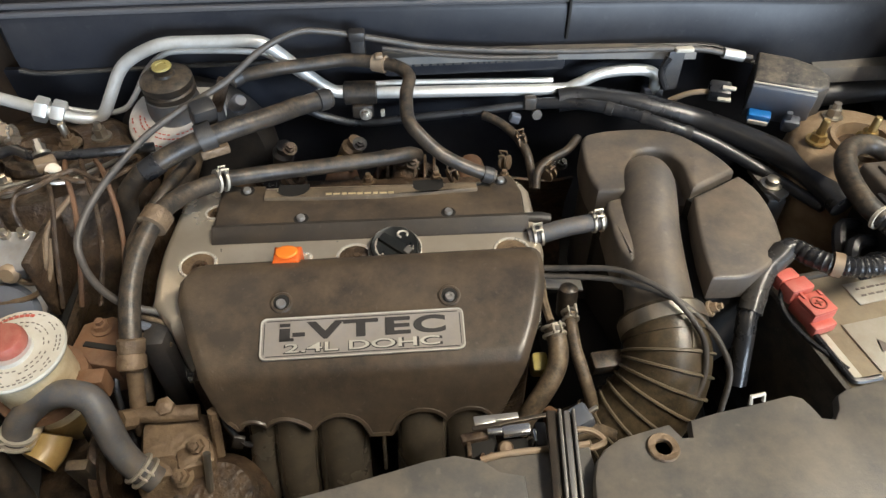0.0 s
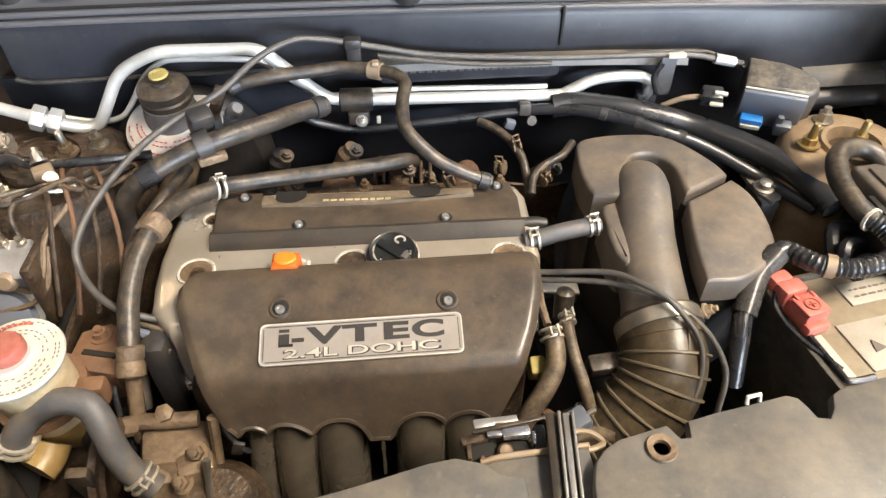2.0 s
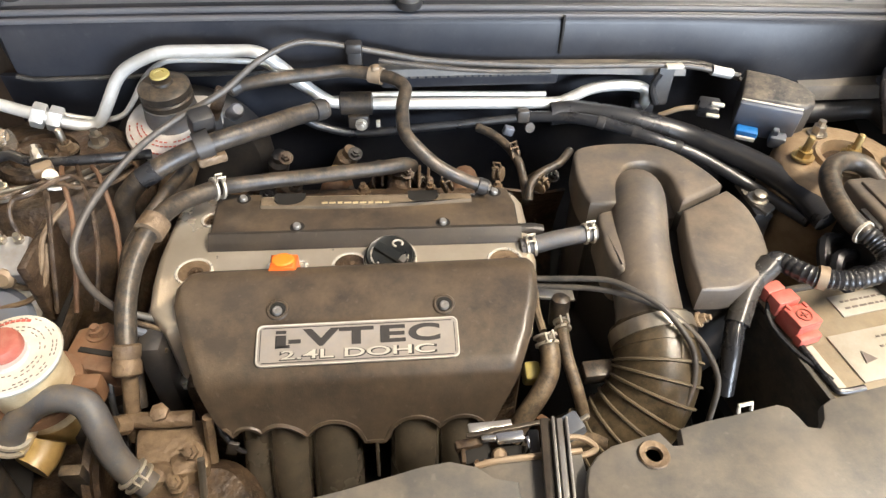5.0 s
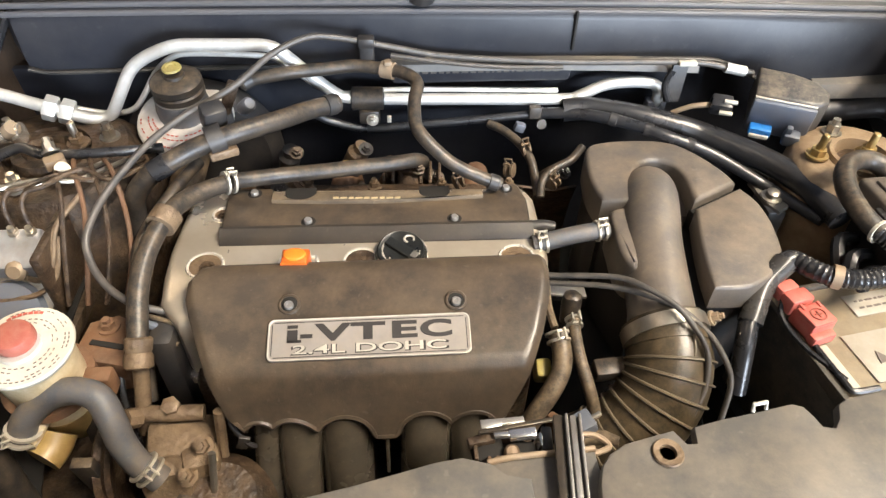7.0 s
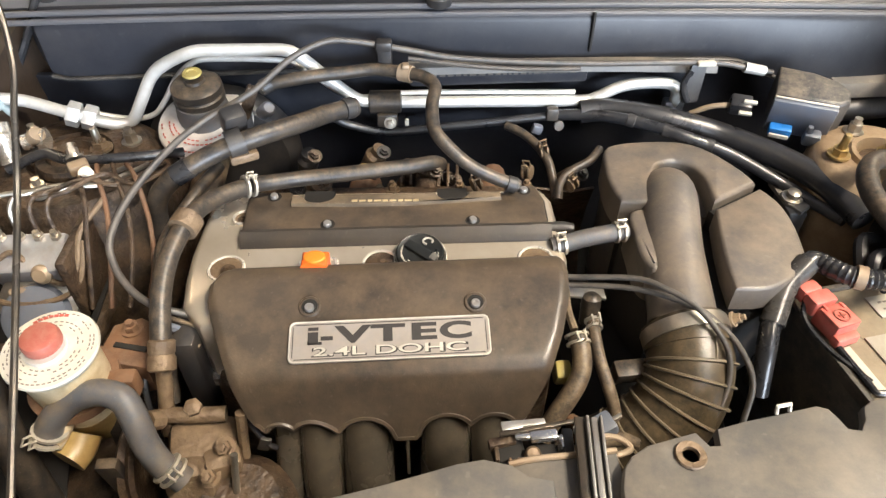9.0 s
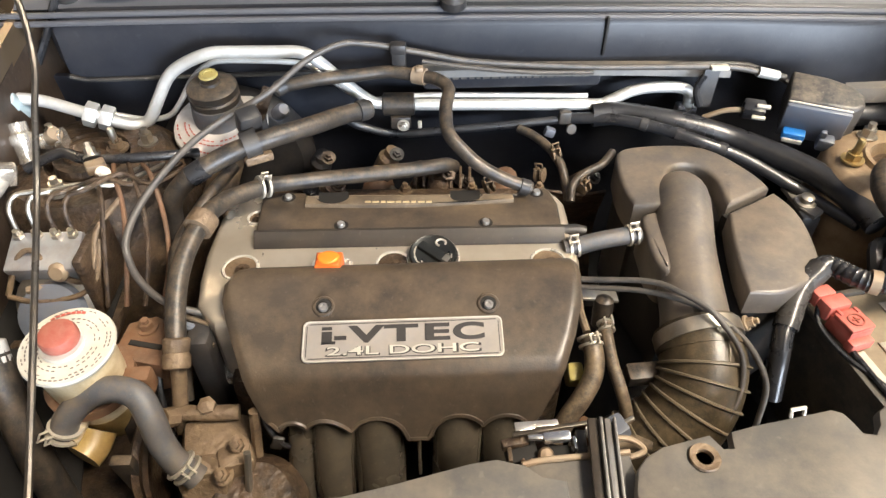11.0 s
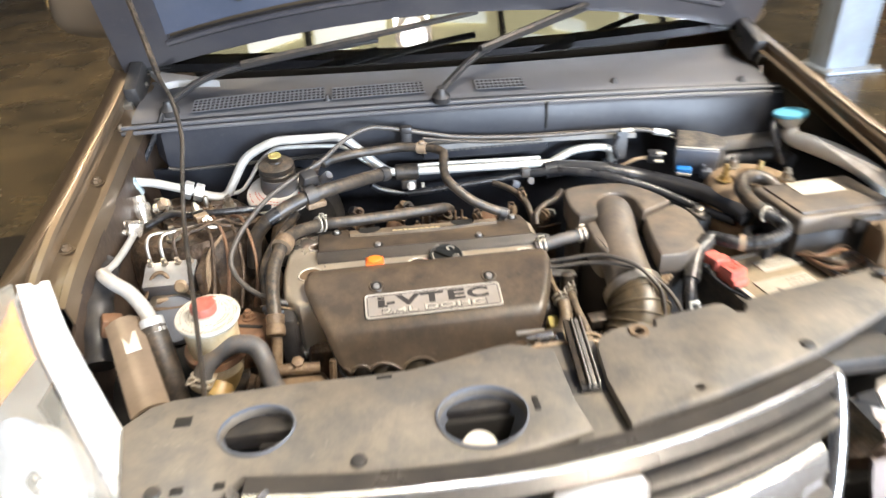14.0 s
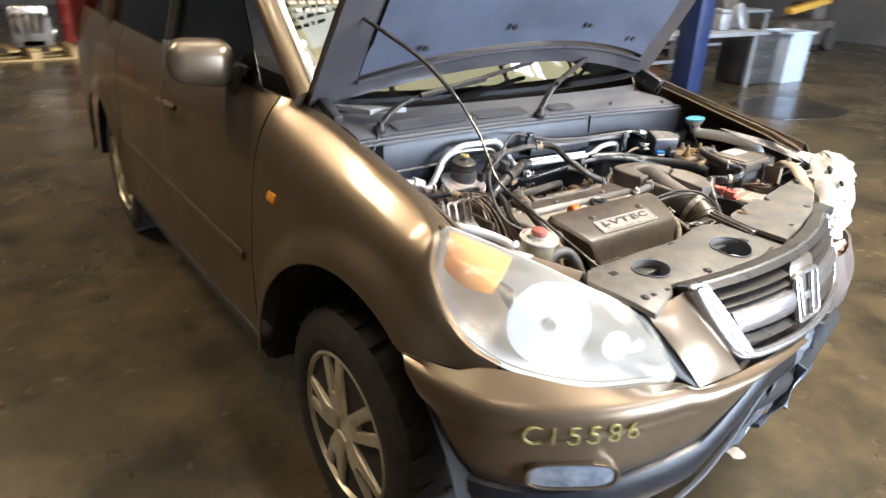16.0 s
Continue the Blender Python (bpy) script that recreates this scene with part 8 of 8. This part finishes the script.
part("body", lathe([(0.015, -0.02), (0.016, 0.0), (0.012, 0.010), (0.009, 0.020), (0, 0.021)], (-0.166, 0.056, 0.865), (0.5, -0.4, 0.7), 18), DIRT, sns)
part("ring", lathe([(0.0165, -0.003), (0.0185, -0.002), (0.0185, 0.002), (0.0165, 0.003)], (-0.168, 0.0575, 0.863), (0.5, -0.4, 0.7), 20), BRASS, sns)
part("tab", box((-0.085, 0.068, 0.872), (0.014, 0.012, 0.018), 0.002, (10, 0, -10)), RUST, sns)
for x0, z0 in ((-0.405, 0.872), (-0.403, 0.858)):
    hose("wire", [(x0, -0.205 - (0.872 - z0), z0), (-0.380, -0.212 - (0.872 - z0), z0 + 0.002), (-0.345, -0.222 - 1.2 * (0.872 - z0), z0 - 0.004)], 0.0028, TANHOSE, "thin tan wire crossing to the cam cover", "wire", 8, "wires beside the cam cover")
# pale blue hose from the cam cover to the air box
bh = thing("breather_pipe", (0.115, -0.125, 0.885), "blue-grey breather pipe with two spring clamps", "hose")
part("hose", tube([(0.068, -0.131, 0.886), (0.085, -0.130, 0.889), (0.115, -0.126, 0.894), (0.145, -0.122, 0.896), (0.162, -0.119, 0.896)], 0.0112, 14, 6), RUBBERG, bh)
spring_clamp(bh, (0.079, -0.1305, 0.888), (1, 0.08, 0.1), 0.0122)
spring_clamp(bh, (0.153, -0.1205, 0.896), (1, 0.12, 0.05), 0.0122)
part("stub", tube([(0.062, -0.098, 0.885), (0.085, -0.097, 0.886), (0.100, -0.098, 0.883)], 0.008, 12, 4), BLACKP, bh)
# twin cables on the right
for pts, r, lab in ((((0.060, -0.186, 0.890), (0.085, -0.192, 0.893), (0.145, -0.214, 0.910), (0.172, -0.236, 0.915), (0.199, -0.262, 0.912), (0.220, -0.288, 0.895), (0.228, -0.306, 0.878), (0.224, -0.328, 0.852), (0.206, -0.350, 0.82)), 0.0034, "thin grey cable arching over the intake hose"), (((0.062, -0.192, 0.882), (0.085, -0.196, 0.884), (0.147, -0.220, 0.899), (0.201, -0.252, 0.902), (0.232, -0.272, 0.886), (0.252, -0.292, 0.866), (0.262, -0.314, 0.84), (0.254, -0.337, 0.80)), 0.0034, "thin grey cable arching over the intake hose")):
    hose("control_cable", pts, r, CABLE, lab, "cable", 10, "cables over the intake hose")
# hoses at the right-hand end of the engine
hose("coolant_hose", [(0.078, -0.250, 0.862), (0.081, -0.270, 0.853), (0.078, -0.288, 0.840), (0.066, -0.304, 0.825), (0.049, -0.318, 0.805), (0.034, -0.330, 0.780)], 0.0112, TANHOSE, "curved dusty brown hose beside the engine cover", "hose", 14)
hose("vacuum_hose", [(0.102, -0.228, 0.858), (0.1005, -0.252, 0.853), (0.1015, -0.278, 0.845), (0.107, -0.302, 0.832), (0.113, -0.318, 0.812), (0.116, -0.330, 0.79), (0.108, -0.342, 0.775)], 0.0072, TANHOSE, "narrow dusty vacuum hose", "hose", 12)
hose("wire", [(0.070, -0.168, 0.884), (0.074, -0.190, 0.878), (0.073, -0.220, 0.870), (0.076, -0.246, 0.864)], 0.0046, TANHOSE, "thin rust-brown wire beside the engine cover", "wire", 8)
hose("coolant_hose", [(0.135, -0.355, 0.80), (0.110, -0.345, 0.795), (0.085, -0.348, 0.79), (0.06, -0.36, 0.78)], 0.010, TANHOSE, "short dusty hose above the gearbox", "hose", 12)
for c, ax, r in (((0.0785, -0.256, 0.859), (0.1, -0.9, -0.4), 0.0124), ((0.1015, -0.234, 0.8575), (0, -0.95, -0.2), 0.0085)):
    t = thing("hose_clamp", c, "worn spring hose clamp", "clamp", "hose clamps by the engine")
    spring_clamp(t, c, ax, r)
cn = thing("connector", (0.135, -0.268, 0.82), "dusty green-grey sensor connector", "connector")
part("body", box((0.140, -0.276, 0.822), (0.04, 0.022, 0.022), 0.004, (10, 0, 4)), RUBBER, cn)
part("wire", tube([(0.158, -0.275, 0.822), (0.172, -0.272, 0.826), (0.176, -0.266, 0.84)], 0.004, 8, 4), STEEL, cn)
part("ring_tab", lathe([(0.004, -0.001), (0.0065, -0.001), (0.0065, 0.001), (0.004, 0.001)], (0.166, -0.266, 0.848), (0, -1, 0.4), 14), STEEL, cn)
cn = thing("connector", (0.092, -0.35, 0.81), "dark blue sensor plug with bright clip", "connector")
part("body", box((0.090, -0.345, 0.818), (0.034, 0.024, 0.02), 0.004, (0, -20, 20)), DARKBLUE, cn)
part("clip", box((0.104, -0.342, 0.830), (0.018, 0.005, 0.005), 0.001, (0, -20, 20)), STEEL, cn)
for k in range(7):
    x, y, z = 0.055 + 0.10 * rnd.random(), -0.30 - 0.09 * rnd.random(), 0.74 + 0.05 * rnd.random()
    t = thing("gearbox_fitting", (x, y, z), "grimy bracket on the gearbox", "bracket", "brackets on the gearbox")
    part("body", box((x, y, z), (0.03, 0.012, 0.03), 0.003, (rnd.uniform(-30, 30), rnd.uniform(-30, 30), rnd.uniform(-60, 60))), (RUST, DIRT, CASTD)[k % 3], t)
    part("bolt", hexnut((x, y - 0.006, z + 0.012), 0.006, 0.01, (0, -0.4, 1)), STEEL, t)

# ---- brake fluid reservoir ----
br = thing("brake_reservoir", (-0.388, 0.105, 0.90), "brake fluid reservoir with a black cap and a white warning collar", "reservoir")
part("bottle", lathe([(0.030, -0.06), (0.036, -0.03), (0.036, 0.0), (0.034, 0.012), (0.034, 0.016)], (-0.388, 0.102, 0.955), (0, -0.12, 1), 30), RUBBERG, br)
part("collar_label", lathe([(0.034, 0.0), (0.064, -0.008), (0.066, -0.012), (0.060, -0.016), (0.036, -0.010)], (-0.388, 0.095, 0.944), (0.02, -0.30, 1), 40), WHITEB, br, "white warning label collar")
b = bmesh.new()
for r, n0 in ((0.058, 30), (0.047, 24), (0.041, 20)):
    for k in range(n0):
        a = math.pi * (1.02 + 0.96 * k / n0)
        if noise.noise((k * 0.9, r * 300, 2)) > -0.25:
            b = join(b, box((r * math.cos(a), r * math.sin(a), -0.0062 + 0.0003 + (0.064 - r) * 0.267), (0.0040, 0.0018, 0.0006), 0, (0, 0, math.degrees(a) + 90)))
b.transform(Matrix.Translation((-0.388, 0.095, 0.9445)) @ Vector((0.02, -0.30, 1)).to_track_quat("Z", "Y").to_matrix().to_4x4())
part("print", b, INKR, br, smooth=False)
bcap = part("cap", lathe([(0.030, 0.0), (0.034, 0.002), (0.0345, 0.011), (0.032, 0.014), (0.0345, 0.017), (0.034, 0.025), (0.028, 0.030), (0.014, 0.031), (0.013, 0.035), (0, 0.035)], (-0.388, 0.1035, 0.968), (0, -0.12, 1), 36), RUBBER, br, "dusty black ribbed cap")
part("cap_mark", lathe([(0.013, 0.0345), (0.012, 0.037), (0.007, 0.0375), (0.006, 0.036), (0, 0.036)], (-0.388, 0.1030, 0.976), (0, -0.12, 1), 22), LOCKP, bcap, "worn yellow mark")
part("master_cylinder", tube([(-0.388, 0.16, 0.88), (-0.388, 0.06, 0.875), (-0.388, 0.0, 0.87)], 0.022, 14, 4), CASTD, br)
part("level_sensor", box((-0.335, 0.085, 0.945), (0.03, 0.02, 0.026), 0.005, (0, 0, 30)), BLACKP, br)
part("servo", lathe([(0.0, 0.0), (0.10, 0.0), (0.115, 0.02), (0.115, 0.035), (0, 0.035)], (-0.388, 0.13, 0.845), (0, 1, 0), 36), BLACKP, br)
ph = thing("pipe_holder", (-0.33, 0.075, 0.965), "grimy pipe holder and plug by the reservoir", "holder")
part("plate", box((-0.318, 0.082, 0.975), (0.016, 0.012, 0.05), 0.003, (0, 25, 0)), DIRT, ph)
part("plug", lathe([(0.010, 0), (0.010, 0.02), (0.007, 0.024), (0, 0.024)], (-0.300, 0.075, 0.962), (0.5, -0.5, 0.6), 12), DARKBLUE, ph)

# ---- brake control unit ----
absu = thing("brake_control_unit", (-0.555, -0.12, 0.80), "bright metal brake control block with bent pipes and black motor", "control unit")
part("block", box((-0.556, -0.122, 0.885), (0.085, 0.052, 0.055), 0.004, (22, 0, 0)), BLUESTEEL, absu)
part("motor", lathe([(0.040, -0.05), (0.042, 0.0), (0.038, 0.014), (0.022, 0.018), (0, 0.018)], (-0.552, -0.172, 0.842), (0.02, -0.75, 0.66), 30), DARKBLUE, absu)
part("motor_ring", lathe([(0.043, -0.006), (0.046, -0.004), (0.046, 0.004), (0.043, 0.006)], (-0.552, -0.160, 0.853), (0.02, -0.75, 0.66), 30), STEEL, absu)
part("bracket", join(box((-0.500, -0.125, 0.880), (0.012, 0.09, 0.09), 0.004), box((-0.555, -0.150, 0.80), (0.12, 0.09, 0.02), 0.004)), DIRT, absu)
part("boss", lathe([(0.012, 0), (0.012, 0.006), (0.008, 0.010), (0, 0.010)], (-0.536, -0.150, 0.893), (0, -0.9, 0.4), 12), TAN, absu)
part("connector_face", box((-0.563, -0.156, 0.868), (0.034, 0.010, 0.022), 0.004, (22, 0, 12)), TAN, absu)
for k, x in enumerate((-0.588, -0.566, -0.544, -0.524)):
    part("union_nut", hexnut((x, -0.112, 0.908), 0.0065, 0.014, (0, -0.2, 1)), STEEL, absu)
    part("brake_pipe", tube([(x, -0.112, 0.92), (x - 0.001, -0.106, 0.950), (x + 0.004, -0.094, 0.962), (x + 0.02, -0.088, 0.964), (x + 0.05, -0.080 + 0.01 * k, 0.960), (x + 0.085, -0.062, 0.952), (x + 0.11, -0.03, 0.945), (x + 0.12, 0.01, 0.93)], 0.0030, 8, 6), STEEL if k < 2 else DIRT, absu)
part("brake_pipe", tube([(-0.600, -0.165, 0.870), (-0.585, -0.140, 0.905), (-0.566, -0.136, 0.914), (-0.545, -0.148, 0.892), (-0.515, -0.156, 0.880), (-0.495, -0.150, 0.90), (-0.490, -0.12, 0.93), (-0.470, -0.08, 0.945)], 0.0034, 8, 6), CASTD, absu)
part("brake_pipe", tube([(-0.600, -0.165, 0.868), (-0.570, -0.172, 0.866), (-0.520, -0.168, 0.868), (-0.495, -0.155, 0.885), (-0.490, -0.125, 0.92)], 0.0034, 8, 6), CASTD, absu)
for k in range(4):
    x0 = -0.50 + 0.022 * k
    hose("brake_pipe", [(x0 - 0.03, 0.02 - 0.01 * k, 0.945), (x0 - 0.005, -0.05, 0.955), (x0 + 0.012, -0.09, 0.95 - 0.01 * k), (x0 + 0.018, -0.13, 0.92 - 0.012 * k), (x0 + 0.012, -0.17, 0.85)], 0.0030, (DIRT, RUST)[k % 2], "thin rusty brake pipe", "pipe", 8, "brake pipes beside the engine")
cj = thing("pipe_clip", (-0.515, -0.02, 0.95), "small brass-coloured pipe junction", "junction")
part("block", box((-0.512, -0.030, 0.957), (0.024, 0.018, 0.014), 0.003, (0, 0, 30)), TAN, cj)
part("nut", hexnut((-0.520, -0.016, 0.960), 0.007, 0.014, (-0.3, 0.6, 0.6)), STEEL, cj)
part("nut", hexnut((-0.500, -0.042, 0.955), 0.006, 0.012, (0.4, -0.6, 0.5)), STEEL, cj)
hose("wiring_loom", [(-0.62, 0.0, 0.935), (-0.575, 0.012, 0.95), (-0.54, -0.005, 0.952), (-0.50, -0.012, 0.955), (-0.44, 0.0, 0.95), (-0.40, 0.02, 0.94)], 0.0065, GLOSSB, "black taped wire crossing the strut tower", "loom", 10)

# ---- power steering reservoir, pump and hose ----
ps = thing("power_steering_reservoir", (-0.465, -0.292, 0.80), "white power steering reservoir with a red cap and a printed disc", "reservoir")
pax = (0.02, -0.10, 1)
part("bottle", lathe([(0.030, -0.120), (0.0355, -0.100), (0.038, -0.05), (0.0395, -0.012), (0.040, -0.006)], (-0.464, -0.291, 0.926), pax, 36), mat("oil_stained_white_plastic", (0.66, 0.57, 0.40), (0.50, 0.39, 0.22), 0.4, 0, 22, 200, 0.2, 0.5, (0.30, 0.20, 0.09)), ps, "oil-stained yellowish white bottle")
part("disc_label", lathe([(0.038, -0.010), (0.0450, -0.004), (0.0465, 0.000), (0.0455, 0.0030), (0.0, 0.0035)], (-0.4635, -0.290, 0.923), pax, 48), LABELW, ps, "white printed disc")
b = bmesh.new()
for r, n0, seed in ((0.0415, 52, 3), (0.0380, 46, 11), (0.0310, 34, 5), (0.0265, 30, 8)):
    for k in range(n0):
        a = 2 * math.pi * k / n0
        if noise.noise((k * 0.7, r * 300, seed)) > -0.18:
            b = join(b, box((r * math.cos(a), r * math.sin(a), 0.0042), (0.0030, 0.0010, 0.0006), 0, (0, 0, math.degrees(a) + 90)))
b.transform(Matrix.Translation((-0.4635, -0.290, 0.9225)) @ Vector(pax).to_track_quat("Z", "Y").to_matrix().to_4x4())
part("print", b, INK, ps, smooth=False)
b = bmesh.new()
for k in range(7):
    a = 1.25 + 0.13 * k
    b = join(b, box((0.0390 * math.cos(a), 0.0390 * math.sin(a), 0.0042), (0.0042, 0.0030, 0.0006), 0, (0, 0, math.degrees(a) + 90)))
b.transform(Matrix.Translation((-0.4635, -0.290, 0.9225)) @ Vector(pax).to_track_quat("Z", "Y").to_matrix().to_4x4())
part("warning_print", b, INKR, ps, smooth=False)
part("neck", lathe([(0.0205, 0.0), (0.0205, 0.008), (0, 0.008)], (-0.466, -0.292, 0.924), pax, 28), PIPE, ps)
part("cap", lathe([(0.0175, 0.0), (0.0187, 0.003), (0.0189, 0.010), (0.0172, 0.0140), (0.0135, 0.0155), (0.0, 0.0160)], (-0.4665, -0.290, 0.9315), pax, 26), REDCAP, ps, "faded red ribbed cap")
part("bottle_foot", join(lathe([(0.010, -0.175), (0.018, -0.165), (0.024, -0.142), (0.031, -0.122), (0.0352, -0.102)], (-0.464, -0.291, 0.926), pax, 30), tube([(-0.462, -0.318, 0.815), (-0.466, -0.332, 0.808), (-0.472, -0.345, 0.806)], 0.019, 14, 4)), mat("oil_yellowed_plastic", (0.40, 0.29, 0.11), (0.27, 0.17, 0.06), 0.4, 0, 16, 200, 0.3, 0.5, (0.14, 0.085, 0.03)), ps, "yellow oil-stained bottle foot")
part("outlet", tube([(-0.474, -0.305, 0.845), (-0.480, -0.325, 0.838), (-0.484, -0.342, 0.836)], 0.016, 14, 4), WHITEP, ps)
part("holder", join(lathe([(0.0435, -0.075), (0.0455, -0.075), (0.0455, -0.062), (0.0435, -0.062)], (-0.464, -0.291, 0.926), pax, 32), box((-0.415, -0.285, 0.855), (0.03, 0.02, 0.03), 0.004)), RUST, ps)
hp = thing("power_steering_hose", (-0.40, -0.34, 0.80), "thick grey rubber hose from the reservoir to the pump", "hose")
part("hose", tube([(-0.483, -0.336, 0.838), (-0.474, -0.330, 0.858), (-0.456, -0.320, 0.873), (-0.436, -0.317, 0.883), (-0.415, -0.318, 0.886), (-0.396, -0.325, 0.881), (-0.385, -0.340, 0.862), (-0.380, -0.350, 0.840), (-0.369, -0.360, 0.818), (-0.350, -0.368, 0.795)], 0.0138, 16, 7), RUBBERG, hp)
spring_clamp(hp, (-0.361, -0.3635, 0.809), (0.6, -0.25, -0.75), 0.0162)
spring_clamp(hp, (-0.4815, -0.335, 0.842), (0.4, 0.3, 0.8), 0.0162)
pump = thing("power_steering_pump", (-0.35, -0.33, 0.74), "dirt-caked cast power steering pump", "pump")
part("housing", join(box((-0.342, -0.325, 0.765), (0.075, 0.07, 0.07), 0.012, (10, 8, 12)), lathe([(0.030, -0.03), (0.032, 0.0), (0.028, 0.02), (0, 0.022)], (-0.345, -0.352, 0.768), (-0.1, -0.7, 0.7), 18), box((-0.318, -0.345, 0.775), (0.04, 0.03, 0.05), 0.008, (0, 10, 20))), CASTD, pump)
part("outlet_banjo", join(tube([(-0.385, -0.300, 0.815), (-0.350, -0.302, 0.815), (-0.315, -0.300, 0.812)], 0.009, 12, 4), lathe([(0.009, -0.008), (0.010, 0.0), (0.010, 0.010), (0.006, 0.012), (0, 0.012)], (-0.348, -0.298, 0.820), (0.1, -0.3, 1), 6), lathe([(0.011, 0), (0.011, 0.016), (0, 0.016)], (-0.383, -0.305, 0.815), (-0.5, -0.5, 0.6), 8)), CASTD, pump)
for x, y, z in ((-0.365, -0.352, 0.792), (-0.325, -0.362, 0.79), (-0.312, -0.335, 0.80)):
    part("bolt", hexnut((x, y, z), 0.008, 0.012, (0, -0.5, 0.9)), CASTD, pump)
part("pulley", lathe([(0.05, -0.01), (0.055, -0.006), (0.05, 0.0), (0.055, 0.006), (0.05, 0.01), (0.02, 0.0), (0, 0)], (-0.415, -0.32, 0.76), (1, 0, 0), 30), DIRT, pump)
hose("wire", [(-0.398, -0.20, 0.86), (-0.405, -0.26, 0.84), (-0.402, -0.29, 0.80), (-0.395, -0.31, 0.74)], 0.0035, GLOSSB, "thin black wire beside the pump", "wire", 8)
mount = thing("engine_mount", (-0.43, -0.20, 0.80), "rust-brown engine mount bracket", "mount")
part("bracket", prism([(-0.455, -0.255), (-0.395, -0.270), (-0.385, -0.215), (-0.420, -0.195), (-0.450, -0.205)], 0.835, 0.860, 0.004, (), 2), RUST, mount)
part("web", box((-0.425, -0.225, 0.81), (0.06, 0.05, 0.05), 0.006, (0, 0, 12)), RUST, mount)
# slot shaded by a dark strip laid on the bracket
part("slot", box((-0.420, -0.240, 0.8605), (0.04, 0.007, 0.003), 0.001, (0, 0, -14)), DARK, mount)
part("bolt", hexnut((-0.425, -0.215, 0.860), 0.008, 0.010), RUST, mount)
# brown dirt-covered guard by the headlamp and the earth strap bracket
gd = thing("headlamp_mount", (-0.53, -0.38, 0.86), "rust-orange painted headlamp mounting strip", "bracket")
rows = [[Vector((-0.590 + 0.085 * t + s * 0.022 * math.cos(0.5), -0.275 - 0.19 * t + s * 0.022 * math.sin(0.5), 0.915 - 0.010 * t + 0.008 * (1 - s * s))) for s in (-1, -0.5, 0, 0.5, 1)] for t in [k / 12 for k in range(13)]]
part("strip", sheet(rows, 0.004), mat("dusty_brown_guard", (0.20, 0.152, 0.110), (0.145, 0.108, 0.078), 0.45, 0.1, 14, 300, 0.2, 0.4, (0.23, 0.175, 0.12)), gd)
part("sticker", box((-0.560, -0.335, 0.923), (0.020, 0.05, 0.001), 0.0003, (0, 0, 24)), LABELW, gd)
# hole shown by a dark disc, its shade painted on
part("hole", lathe([(0.009, 0), (0, 0.001)], (-0.583, -0.290, 0.923), (0, 0, 1), 14), DARK, gd)
b = thing("air_duct", (-0.60, -0.20, 0.88), "black ribbed duct and bracket by the wing", "duct")
part("duct", tube([(-0.655, -0.12, 0.93), (-0.650, -0.18, 0.92), (-0.640, -0.24, 0.90), (-0.63, -0.30, 0.86)], 0.022, 12, 8, rad=lambda t: 1 + 0.08 * math.sin(t * 120)), BLACKP, b)
part("bracket", box((-0.612, -0.262, 0.905), (0.03, 0.03, 0.03), 0.005, (0, 20, 20)), RUST, b)
# stamped shelf on the bulkhead, its print too worn to read
shelf = thing("bulkhead_shelf", (0.03, 0.15, 0.96), "black steel shelf with a stamped number strip", "panel", "", "structure")
part("ledge", box((0.03, 0.156, 0.972), (0.26, 0.030, 0.034), 0.006), FIRE, shelf)
bars("stamped_strip", shelf, [(-0.085, 0.0, 0.20)], CABLE, pose(0.02, 0.1395, 0.976, 90, 0, 0), 0.007, 0.007, 21)

# dusty folded ledges under the bulkhead panel
lg = thing("bulkhead_ledge", (0.10, 0.15, 0.97), "dusty grey folded ledge under the bulkhead panel", "ledge", "", "structure")
part("ledge", sheet([[Vector((x, y, z - 0.010 * max(0, x / 0.33) ** 2)) for x in (-0.10, -0.02, 0.06, 0.14, 0.22, 0.30, 0.345)] for y, z in ((0.154, 0.990), (0.142, 0.990), (0.135, 0.988), (0.133, 0.980))], 0.003), GREYP, lg)
rg = thing("bulkhead_ledge", (0.607, 0.16, 0.93), "dusty grey ledge at the end of the bulkhead", "ledge", "", "structure")
part("ledge", sheet([[Vector((x, y, z)) for x in (0.535, 0.58, 0.63, 0.672)] for y, z in ((0.176, 0.946), (0.158, 0.944), (0.138, 0.940), (0.134, 0.934), (0.133, 0.922))], 0.003), GREYP, rg)
part("bolt", hexnut((0.668, 0.140, 0.943), 0.008, 0.010, (0.1, -0.3, 0.9)), DARKBLUE, rg)

# grey stamped bracket beside the air box
bk = thing("bay_bracket", (0.41, -0.04, 0.80), "dusty grey stamped bracket with a round bolt beside the air box", "bracket")
part("plate", prism([(0.398, -0.004), (0.428, -0.018), (0.432, -0.060), (0.414, -0.072), (0.402, -0.050)], 0.868, 0.874, 0.002), GREYP, bk)
part("leg", box((0.414, -0.045, 0.80), (0.026, 0.05, 0.14), 0.004), BLACKP, bk)
part("bolt", lathe([(0.014, 0.0), (0.014, 0.003), (0.009, 0.004), (0.009, 0.011), (0.006, 0.013), (0, 0.013)], (0.414, -0.042, 0.874), (0, -0.1, 1), 18), STEEL, bk)
